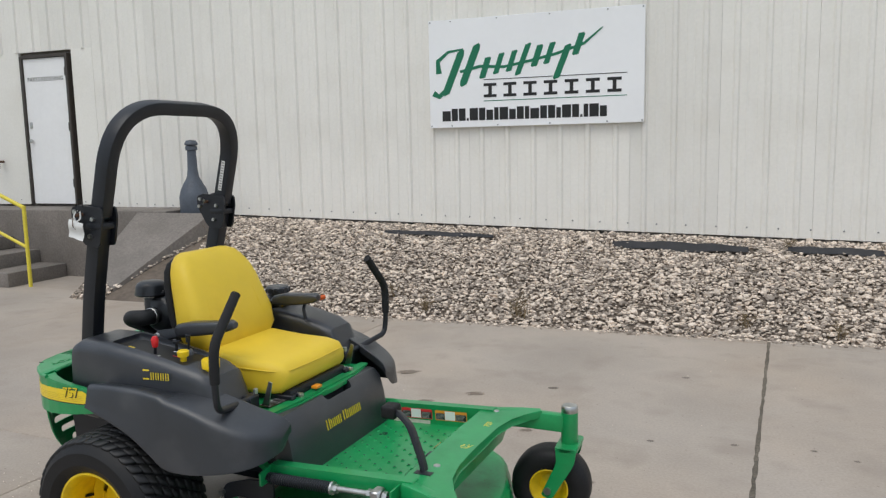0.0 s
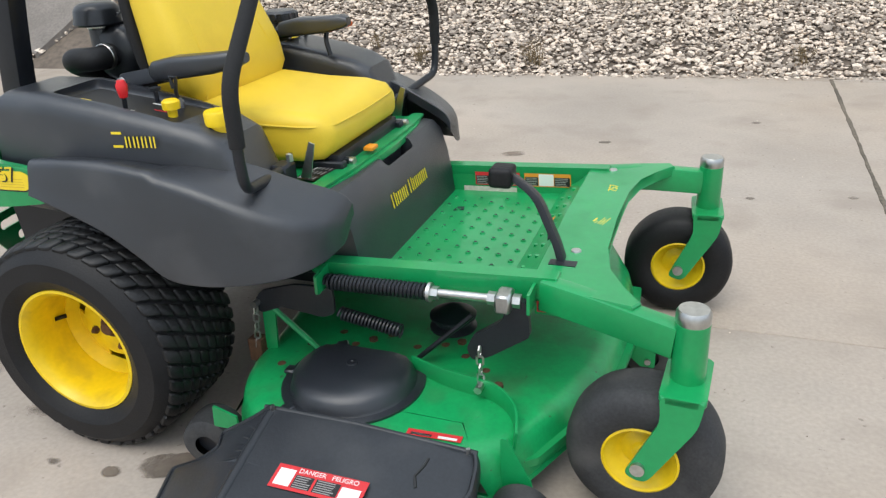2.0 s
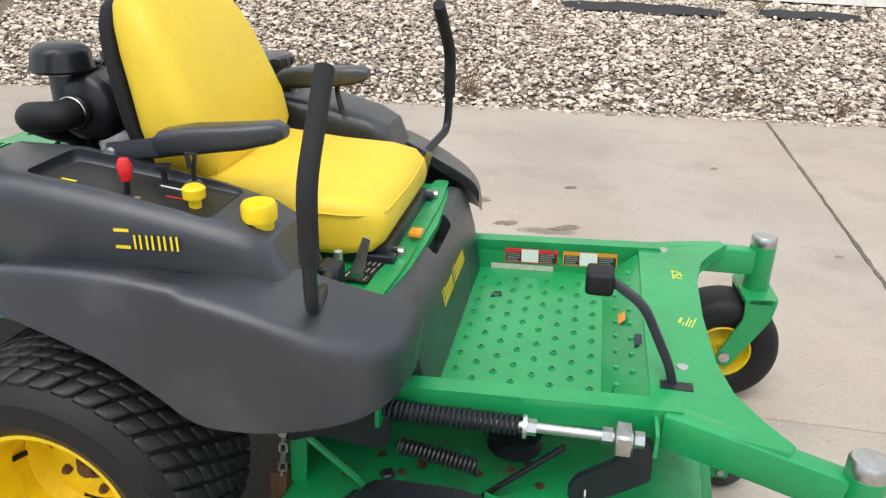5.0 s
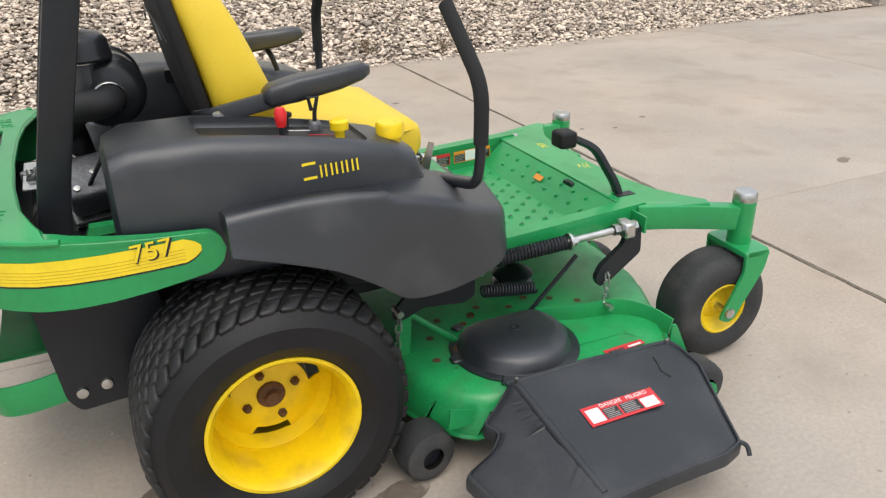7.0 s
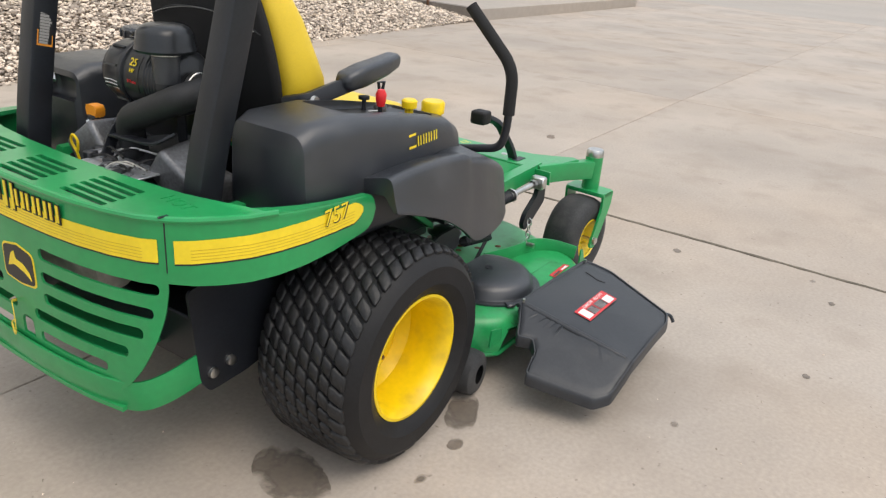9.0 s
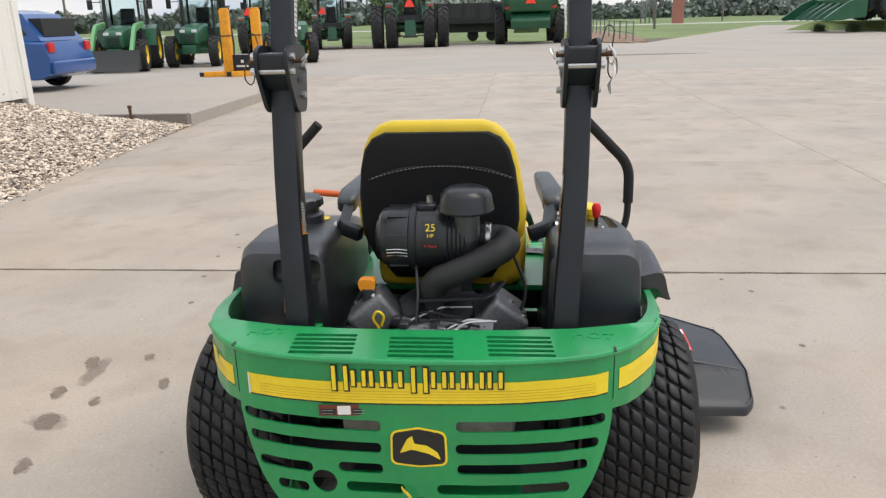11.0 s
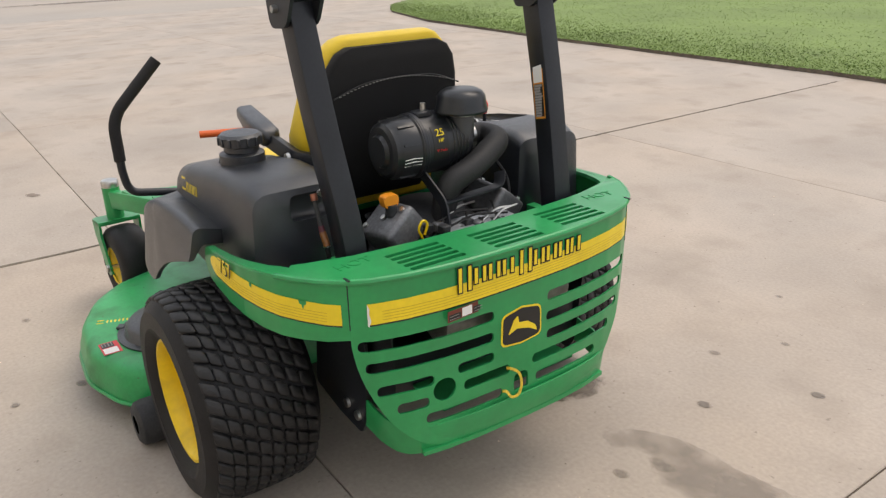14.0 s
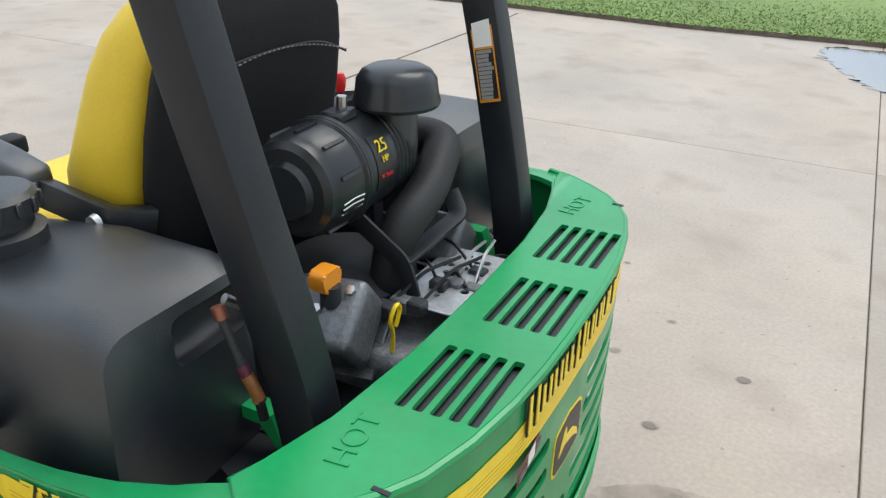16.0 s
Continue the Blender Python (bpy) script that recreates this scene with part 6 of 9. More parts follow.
# --- engine ---
eng = thing("engine", "", "")
eng.parent = mower
part("crankcase", box((-0.42, -0.16, 0.50), (-0.10, 0.16, 0.70), 0.03, 3), GREY_METAL, eng)
ENG_DARK = mat("engine_black", (0.036, 0.038, 0.042), 0.5, 0.2, grain=0.2, scale=150, blotch=0.25, bscale=15, bump=0.2, bumpscale=200)
for s in (1, -1):
    m = Matrix.Translation((-0.27, 0.165 * s, 0.742)) @ Matrix.Rotation(radians(-38 * s), 4, "X") @ Matrix.Rotation(radians(8), 4, "Z")
    bm = box((-0.065, -0.058, -0.045), (0.065, 0.058, 0.045), 0.016, 3, m)
    part("cylinder_head", bm, GREY_METAL, eng, "finned V-twin cylinder head cover")
    for k in range(5):
        part("cooling_fin", box((-0.07, -0.064, -0.062 - 0.014 * k), (0.07, 0.064, -0.056 - 0.014 * k), 0.002, 1, m), GREY_METAL, eng)
    for dx, dy in ((-0.045, -0.035), (0.045, 0.035), (0.0, 0.0)):
        p = m @ Vector((dx, dy, 0.045))
        bm = lathe([(0.008, 0.0), (0.008, 0.006), (0.0, 0.007)], "z", (0, 0, 0), 6)
        bm.transform(m @ Matrix.Translation((dx, dy, 0.045)))
        part("cover_bolt", bm, STEEL, eng)
    part("spark_lead", tube(fillet([m @ Vector((0.06, 0, 0.0)), m @ Vector((0.11, 0, 0.03)), Vector((-0.16, 0.08 * s, 0.74))], 0.04), 0.006, 8), RUBBER, eng)
bm = lathe([(0.016, 0.0), (0.016, 0.03), (0.0, 0.03)], "z", (-0.285, 0.178, 0.785), 14)
part("filler_neck", bm, ENG_DARK, eng)
part("oil_cap", prism(fillet2([(-0.017, 0.808), (0.017, 0.808), (0.022, 0.826), (0.022, 0.836), (0.017, 0.841), (-0.017, 0.841), (-0.022, 0.836), (-0.022, 0.826)], 0.004), "x", -0.292, -0.264, 0.003, 1), ORANGE, eng, "orange-yellow oil filler cap").data.transform(Matrix.Translation((0, 0.180, 0)))
part("dipstick", tube(fillet([(-0.360, 0.135, 0.68), (-0.365, 0.135, 0.735), (-0.370, 0.155, 0.765), (-0.373, 0.140, 0.790), (-0.370, 0.122, 0.775), (-0.367, 0.132, 0.745)], 0.02), 0.0035, 6), YELLOW, eng, "yellow dipstick loop")
plate = part("throttle_plate", box((-0.425, -0.15, 0.741), (-0.315, 0.065, 0.745), 0.001, 1), mat("zinc_plate", (0.55, 0.57, 0.60), 0.34, 0.7, grain=0.15, scale=90, blotch=0.2, bscale=20), eng, "zinc governor plate with slots")
cb = bmesh.new()
rr = random.Random(7)
for k in range(18):
    x, y_ = rr.uniform(-0.415, -0.325), rr.uniform(-0.14, 0.055)
    add_lathe(cb, [(0.0, 0.72), (rr.uniform(0.004, 0.010), 0.72), (rr.uniform(0.004, 0.010), 0.76), (0.0, 0.76)], "z", (x, y_, 0), 8)
cut(plate, cb)
for k in range(7):
    a = Vector((rr.uniform(-0.42, -0.28), rr.uniform(-0.14, 0.10), rr.uniform(0.735, 0.748)))
    b = Vector((rr.uniform(-0.42, -0.26), rr.uniform(-0.16, 0.08), rr.uniform(0.75, 0.785)))
    part("linkage", tube(fillet([a, (a + b) / 2 + Vector((0, 0, 0.02)), b], 0.02), 0.003, 6), STEEL if k % 2 else RUBBER, eng)
    part("bracket", box(a - Vector((0.015, 0.012, 0.012)), a + Vector((0.015, 0.012, 0.012)), 0.003, 1), GREY_METAL if k % 2 else ENG_DARK, eng)
part("blower_housing", lathe([(0.12, 0.66), (0.135, 0.68), (0.125, 0.735), (0.10, 0.755), (0.0, 0.76)], "z", (-0.185, 0.0, 0), 32), ENG_DARK, eng)
for k in range(9):
    a = Vector((rr.uniform(-0.40, -0.20), rr.uniform(-0.20, 0.12), rr.uniform(0.68, 0.73)))
    b = a + Vector((rr.uniform(-0.08, 0.08), rr.uniform(-0.10, 0.10), rr.uniform(-0.02, 0.05)))
    part("cable", tube(fillet([a, (a + b) / 2 + Vector((0.01, 0, 0.035)), b], 0.03), 0.0035, 6), RUBBER if k % 3 else STEEL, eng)
    part("small_bolt", lathe([(0.007, 0.0), (0.007, 0.008), (0.0, 0.009)], "z", tuple(a + Vector((0.01, 0.01, 0.0))), 6), STEEL, eng)
# air cleaner
CAN_R = 0.082
can = [(0.0, 0.158), (0.040, 0.160), (0.046, 0.150), (0.064, 0.150), (0.074, 0.142), (0.077, 0.128), (0.080, 0.124), (CAN_R, 0.070), (0.087, 0.066), (0.087, 0.050), (CAN_R, 0.048), (CAN_R, -0.085), (0.076, -0.098), (0.060, -0.11), (0.0, -0.11)]
CAN_AT = (-0.198, 0.0, 0.932)
part("air_cleaner", lathe(can, "y", CAN_AT, 40), BLACK_GLOSS, eng, "black cylindrical air cleaner canister")
for k in range(10):
    a = 2 * math.pi * k / 10
    P("canister_rib", box((-0.003, 0.075, 0.074), (0.003, 0.124, 0.0845), 0, 1, Matrix.Translation(CAN_AT) @ Matrix.Rotation(a, 4, "Y")), BLACK_GLOSS)
for k in range(5):
    P("canister_rib", lathe([(CAN_R, -0.030 - 0.011 * k), (CAN_R + 0.003, -0.0325 - 0.011 * k), (CAN_R, -0.035 - 0.011 * k)], "y", CAN_AT, 36), BLACK_GLOSS)
# badge panel on the canister, facing back and up
bm = bmesh.new()
vs = []
for k in range(9):
    a = radians(136 + k * 8)
    vs.append([bm.verts.new((CAN_AT[0] + (CAN_R + 0.0012) * math.cos(a), y_, CAN_AT[2] + (CAN_R + 0.0012) * math.sin(a))) for y_ in (0.034, -0.012)])
for a, b in zip(vs, vs[1:]):
    bm.faces.new((a[0], a[1], b[1], b[0]))
P("canister_label", shell(bm, 0.0008), BLACK_LABEL)
ca = radians(150)
m25 = face_m((CAN_AT[0] + (CAN_R + 0.0028) * math.cos(ca), 0.011, CAN_AT[2] + (CAN_R + 0.0028) * math.sin(ca)), (0, -1, 0), (math.sin(ca), 0, -math.cos(ca)))
writing("power_label", "25", 0.028, YELLOW_DECAL, mower, m25, "yellow power figure on the air cleaner")
cb_ = radians(164)
m25 = face_m((CAN_AT[0] + (CAN_R + 0.0028) * math.cos(cb_), 0.011, CAN_AT[2] + (CAN_R + 0.0028) * math.sin(cb_)), (0, -1, 0), (math.sin(cb_), 0, -math.cos(cb_)))
writing("power_label", "HP", 0.014, YELLOW_DECAL, mower, m25)
cc = radians(182)
m25 = face_m((CAN_AT[0] + (CAN_R + 0.0028) * math.cos(cc), 0.011, CAN_AT[2] + (CAN_R + 0.0028) * math.sin(cc)), (0, -1, 0), (math.sin(cc), 0, -math.cos(cc)))
writing("power_label", "V-Twin", 0.011, RED_LABEL, mower, m25)
for k, z0 in enumerate((0.004, -0.004, -0.012)):
    a = radians(200) + z0 * 14
    p = Vector((CAN_AT[0] + (CAN_R + 0.0010) * math.cos(a), 0.10, CAN_AT[2] + (CAN_R + 0.0010) * math.sin(a)))
    P("maker_mark", tube([p + Vector((0, 0.025, 0.002)), p + Vector((-0.001, 0, 0.004)), p + Vector((0, -0.028, 0.001))], 0.0012, 5), WHITE_LABEL)
P("canister_band", lathe([(0.0865, 0.050), (0.0885, 0.052), (0.0885, 0.062), (0.0865, 0.064)], "y", CAN_AT, 36), BLACK_PAINT)
P("canister_clip", box((-0.225, 0.000, 1.008), (-0.185, 0.050, 1.024), 0.004, 1), BLACK_PAINT)
P("clip_screw", tube([(-0.205, 0.018, 1.012), (-0.207, 0.018, 1.044)], 0.008, 8), STEEL)
P("intake_neck", lathe([(0.034, 0.94), (0.034, 1.03), (0.030, 1.04)], "z", (-0.246, -0.080, 0), 20), BLACK_PLASTIC)
P("neck_clamp", lathe([(0.0345, 1.004), (0.037, 1.006), (0.037, 1.014), (0.0345, 1.016)], "z", (-0.246, -0.080, 0), 20), STEEL)
P("pre_cleaner", lathe([(0.030, 1.034), (0.060, 1.022), (0.069, 1.014), (0.072, 1.020), (0.068, 1.034), (0.065, 1.056), (0.057, 1.068), (0.044, 1.075), (0.020, 1.078), (0.0, 1.078)], "z", (-0.246, -0.080, 0), 36), BLACK_GLOSS, "black mushroom-shaped pre-cleaner cap")
P("intake_hose", tube(fillet([(-0.200, -0.10, 0.930), (-0.205, -0.182, 0.930), (-0.282, -0.186, 0.928), (-0.308, -0.07, 0.872), (-0.300, 0.012, 0.840), (-0.280, 0.014, 0.72)], 0.07, 8), 0.034, 20), mat("matt_black_hose", (0.014, 0.014, 0.015), 0.6, grain=0.2, scale=120, bump=0.15, bumpscale=150), "thick black rubber intake hose")
P("hose_clamp", lathe([(0.036, -0.142), (0.038, -0.140), (0.038, -0.128), (0.036, -0.126)], "y", (-0.201, 0, 0.930), 24), STEEL)
P("cleaner_strut", tube(fillet([(-0.235, 0.055, 0.875), (-0.325, 0.040, 0.800), (-0.345, 0.045, 0.745)], 0.02), 0.01, sq=(0.016, 0.003, 0.001), up=(0, 1, 0)), BLACK_PAINT, "flat black steel strut")
P("cleaner_strut", tube(fillet([(-0.325, 0.040, 0.800), (-0.335, -0.14, 0.815), (-0.30, -0.17, 0.84)], 0.02), 0.01, sq=(0.016, 0.003, 0.001), up=(0, 0, 1)), BLACK_PAINT, "flat black steel strut")
P("cleaner_bracket", box((-0.21, -0.09, 0.78), (-0.205, -0.06, 0.88)), BLACK_PAINT)
# fuel line beside the roll bar post, with its clamps and amber filter
fuel = [Vector(v) for v in ((-0.272, 0.386, 0.884), (-0.278, 0.387, 0.868), (-0.304, 0.388, 0.806), (-0.308, 0.388, 0.796), (-0.322, 0.386, 0.764), (-0.326, 0.385, 0.735))]
P("fuel_hose", tube(fillet(fuel[1:4], 0.02), 0.0060, 10), RUBBER_WORN, "grey rubber fuel hose")
P("fuel_fitting", tube([fuel[0], fuel[1]], 0.009, 10), mat("copper_fitting", (0.32, 0.12, 0.075), 0.4, 0.6), "copper-red fuel tap")
P("fuel_tap", tube([fuel[0] + Vector((0.0, -0.012, 0.004)), fuel[0] + Vector((-0.008, -0.030, -0.012))], 0.007, 8), STEEL)
P("hose_clip", tube([fuel[2] + Vector((0.002, 0, 0.004)), fuel[3]], 0.0075, 10), mat("red_clip", (0.10, 0.015, 0.03), 0.5), "dark red hose clip")
P("fuel_filter", tube(fillet([fuel[3], fuel[3] * 0.5 + fuel[4] * 0.5 + Vector((-0.002, 0, 0)), fuel[4]], 0.01), 0.0085, 12), mat("amber_filter", (0.22, 0.085, 0.022), 0.3, grain=0.2, scale=90), "amber plastic fuel filter")
P("filter_rim", tube([fuel[4], fuel[4] + (fuel[5] - fuel[4]) * 0.05], 0.0092, 12), STEEL)
P("fuel_hose", tube([fuel[4], fuel[5]], 0.0065, 8), RUBBER)
P("engine_cable", tube(fillet([(-0.20, -0.20, 0.88), (-0.26, -0.24, 0.80), (-0.30, -0.20, 0.72), (-0.28, -0.10, 0.70)], 0.05), 0.005, 6), RUBBER)

# --- cutter deck ---
DZ = 0.205
outline = [(0.36, -0.30), (0.37, -0.48), (0.42, -0.60), (0.50, -0.68), (0.60, -0.70), (1.06, -0.70), (1.13, -0.63), (1.16, -0.58), (1.29, -0.28), (1.310, 0.0), (1.285, 0.32), (1.165, 0.62), (1.04, 0.735), (0.86, 0.815), (0.62, 0.835), (0.42, 0.775), (0.31, 0.62), (0.285, 0.45), (0.30, 0.20), (0.32, 0.0)]
ol = fillet2(outline, 0.05, 3)
k = len(ol)
rings = []
for inset, z in ((-0.004, 0.120), (-0.006, 0.088), (-0.012, 0.085), (-0.009, 0.13), (0.0, DZ - 0.050), (0.004, DZ - 0.030), (0.014, DZ - 0.013), (0.030, DZ - 0.003), (0.055, DZ), (0.12, DZ + 0.001)):
    ring = []
    for i in range(k):
        a, b = Vector(ol[i - 1]), Vector(ol[(i + 1) % k])
        n_ = Vector((-(b - a).y, (b - a).x)).normalized()
        p = Vector(ol[i])
        if n_.dot(Vector((0.8, 0.05)) - p) < 0:
            n_ = -n_
        low_z = max(z, 0.165) if (p.y < -0.60 and 0.50 < p.x < 1.08) else z
        ring.append((p.x + n_.x * inset, p.y + n_.y * inset, low_z))
    rings.append(ring)
bm = loft(rings, False)
bm.verts.ensure_lookup_table()
bm.faces.new(bm.verts[-k:])
bmesh.ops.recalc_face_normals(bm, faces=bm.faces[:])
P("deck_shell", bm, GREEN_DUSTY, "green steel mower deck, dusty and chipped", smooth=50)
P("deck_edge", tube([(x + (x - 0.8) * 0.014, y_ * 1.014, 0.088) for x, y_ in ol if not (y_ < -0.60 and 0.50 < x < 1.08)][-1:] + [(x + (x - 0.8) * 0.014, y_ * 1.014, 0.088) for x, y_ in ol if not (y_ < -0.60 and 0.50 < x < 1.08)], 0.009, 6), GREEN)
# raised front baffle with chain anchor
P("deck_rib", tube(fillet([(0.82, -0.405, 0.222), (0.93, -0.455, 0.228), (1.06, -0.475, 0.232), (1.125, -0.535, 0.222), (1.145, -0.62, 0.212)], 0.06, 6), 0.012, sq=(0.003, 0.026, 0.001), up=(0, 0, 1)), GREEN)
P("deck_step", prism(fillet2([(1.145, -0.60), (1.185, -0.575), (1.315, -0.28), (1.335, 0.0), (1.315, 0.32), (1.27, 0.32), (1.275, 0.0), (1.26, -0.29)], 0.01), "z", 0.12, 0.140), GREEN)
for (x, y_) in ((0.56, -0.28), (0.62, -0.33), (0.70, -0.26), (0.79, -0.30), (0.86, -0.27), (0.93, -0.31), (0.50, -0.36), (1.0, -0.36), (0.60, -0.42), (0.47, -0.47)):
    P("rust_chip", lathe([(0.012, DZ + 0.0002), (0.010, DZ + 0.0012), (0.0, DZ + 0.0014)], "z", (x, y_, 0.001), 9), RUST)
for (x, y_) in ((0.66, -0.30), (0.90, -0.25), (1.05, -0.42), (0.54, -0.45)):
    P("deck_bolt", lathe([(0.013, DZ), (0.013, DZ + 0.008), (0.0, DZ + 0.009)], "z", (x, y_, 0), 6), RUST)
# belt covers
def belt_cover(s, x0, y0):
    levels = [(0.182, 0.001), (0.182, 0.007), (0.160, 0.008), (0.156, 0.014), (0.150, 0.036), (0.138, 0.048), (0.112, 0.055), (0.05, 0.058)]
    rings = []
    for r, z in levels:
        rings.append([(x0 + r * math.cos(2 * math.pi * i / 40), y0 - min(r * math.sin(2 * math.pi * i / 40), 0.084 if r > 0.16 else 0.078) * s, DZ + z) for i in range(40)])
    c_ = P("belt_cover", loft(rings), BLACK_PLASTIC, "black plastic belt cover dome", smooth=45)
    P("cover_screw", lathe([(0.016, DZ + 0.056), (0.014, DZ + 0.061), (0.006, DZ + 0.061), (0.0, DZ + 0.056)], "z", (x0, y0, 0), 10), BLACK_PAINT, "", c_)
    for a in (-90, -35, 215):
        P("cover_tab", box((-0.016, 0.165, 0.0), (0.016, 0.195, 0.012), 0.004, 1, Matrix.Translation((x0, y0, DZ)) @ Matrix.Rotation(radians(a + (180 if s < 0 else 0)), 4, "Z")), BLACK_PLASTIC, "", c_)


belt_cover(-1, 0.695, -0.497)
belt_cover(1, 0.62, 0.55)
o = part("deck_decal", bars([(-0.062, 0.010, -0.040, 0.015), (-0.062, -0.012, -0.040, -0.007)] + [(-0.030 + 0.0135 * i, -0.010, -0.0245 + 0.0135 * i, 0.008) for i in range(7)], 0.0008), YELLOW_DECAL, None, "yellow deck lettering shown as plain bars", 0)
o.matrix_world = face_m((0.80, 0.70, DZ + 0.0005), (-0.35, -0.95, 0), (1, -0.35, 0))
o.parent = mower
warning_label(mower, face_m((0.60, 0.765, DZ + 0.0005), (-1, 0, 0), (0, -1, 0)), 0.09, 0.06, RED_LABEL, [(-0.04, -0.025, -0.005, 0.015)], [(0.0, -0.025, 0.04, 0.02)], 4)
warning_label(mower, face_m((0.963, -0.642, DZ + 0.0020), (1, 0.03, 0), (0, 1, 0)), 0.13, 0.022, RED_LABEL, [(-0.055, -0.008, -0.005, 0.0)], [(0.01, -0.008, 0.055, 0.0)], 2)
# deck hangers, chains, arms
P("rear_hanger", prism([(0.385, 0.20), (0.42, 0.20), (0.43, 0.36), (0.415, 0.37), (0.39, 0.35)], "y", -0.405, -0.398), GREEN)
P("rear_hanger_brace", tube([(0.42, -0.40, 0.33), (0.56, -0.40, 0.208)], 0.008, 8), GREEN)
P("hanger_block", box((0.345, -0.435, 0.17), (0.385, -0.395, 0.24), 0.004, 1), RUST)


def chain(name, a, b, n):
    a, b = Vector(a), Vector(b)
    bm = bmesh.new()
    d = (b - a) / n
    for i in range(n):
        c = a + d * (i + 0.5)
        w_ = Vector((0.008, 0, 0)) if i % 2 else Vector((0, 0.008, 0))
        h_ = d * 0.72
        loop = [c - h_ * 0.5 + w_, c - h_ * 0.8, c - h_ * 0.5 - w_, c + h_ * 0.5 - w_, c + h_ * 0.8, c + h_ * 0.5 + w_, c - h_ * 0.5 + w_]
        add_tube(bm, loop, 0.003, 5)
    return P(name, bm, STEEL, "zinc lift chain")


chain("lift_chain", (0.385, -0.425, 0.345), (0.372, -0.425, 0.215), 5)
chain("lift_chain", (1.020, -0.470, 0.345), (1.022, -0.470, 0.246), 4)
P("chain_bolt", tube([(1.022, -0.50, 0.242), (1.022, -0.455, 0.242)], 0.010, 8), STEEL)
P("chain_bolt", tube([(0.385, -0.435, 0.350), (0.385, -0.39, 0.350)], 0.010, 8), STEEL)
P("lift_arm", prism(fillet2([(0.985, 0.330), (1.00, 0.300), (1.04, 0.315), (1.14, 0.385), (1.135, 0.47), (1.09, 0.485), (1.075, 0.42), (1.0, 0.365)], 0.012), "y", -0.462, -0.444), BLACK_PAINT, "black deck lift arm")
P("lift_arm_rear", prism(fillet2([(0.365, 0.335), (0.395, 0.318), (0.46, 0.345), (0.58, 0.330), (0.615, 0.345), (0.615, 0.420), (0.50, 0.415), (0.40, 0.385)], 0.012), "y", -0.415, -0.405), BLACK_PAINT, "black deck lift plate")
P("assist_rod", tube([(0.60, -0.432, 0.448), (1.10, -0.455, 0.472)], 0.0105, 12), STEEL, "zinc deck lift rod")


def spring(name, a, b, r, wire, turns):
    a, b = Vector(a), Vector(b)
    t = (b - a).normalized()
    u = t.cross(Vector((0, 0, 1))).normalized()
    v = u.cross(t)
    pts = []
    n = turns * 10
    for i in range(n + 1):
        k = 2 * math.pi * i / 10
        pts.append(a + (b - a) * i / n + (u * math.cos(k) + v * math.sin(k)) * r)
    bm = bmesh.new()
    add_tube(bm, pts, wire, 5)
    return P(name, bm, BLACK_PAINT, "black coil spring")


spring("assist_spring", (0.615, -0.4325, 0.4487), (0.888, -0.4455, 0.4620), 0.0175, 0.0045, 26)
spring("idler_spring", (0.635, -0.420, 0.354), (0.803, -0.420, 0.326), 0.0155, 0.0038, 18)
P("spring_washer", lathe([(0.024, -0.004), (0.024, 0.004), (0.0, 0.004)], "x", (0.895, -0.446, 0.462), 18), STEEL)
P("spring_nut", lathe([(0.0165, 0.004), (0.0165, 0.022), (0.0, 0.022)], "x", (0.895, -0.446, 0.462), 6), STEEL)
P("trunnion", box((1.062, -0.485, 0.448), (1.098, -0.430, 0.494), 0.005, 1), STEEL, "zinc trunnion block")
P("trunnion_nut", lathe([(0.0165, 0.0), (0.0165, 0.018), (0.0, 0.018)], "x", (1.100, -0.455, 0.472), 6), STEEL)
P("trunnion_nut", lathe([(0.0165, 0.0), (0.0165, 0.020), (0.0, 0.020)], "x", (1.040, -0.452, 0.470), 6), STEEL)
P("rod_guide", prism(fillet2([(-0.475, 0.43), (-0.395, 0.43), (-0.395, 0.49), (-0.475, 0.48)], 0.005), "x", 0.602, 0.610), GREEN)
P("rod_hook", prism([(1.135, 0.45), (1.142, 0.45), (1.142, 0.50), (1.135, 0.50)], "y", -0.475, -0.394), GREEN)
P("drag_rod", tube([(0.812, -0.374, 0.212), (0.975, -0.375, 0.372)], 0.007, 8), BLACK_PAINT)
P("idler_pulley", lathe([(0.0, 0.225), (0.065, 0.225), (0.065, 0.23), (0.05, 0.24), (0.05, 0.25), (0.065, 0.26), (0.065, 0.265), (0.0, 0.30)], "z", (0.86, -0.20, 0), 28), BLACK_PAINT)
warning_label(mower, face_m((1.165, -0.396, 0.432), (1, 0, 0.03), (0, 0, 1)), 0.05, 0.028, RED_LABEL, [(-0.022, -0.011, 0.0, 0.008)], [(0.004, -0.011, 0.022, 0.008)], 3)
P("label_bracket", box((1.135, -0.3945, 0.41), (1.195, -0.3915, 0.46)), GREEN)
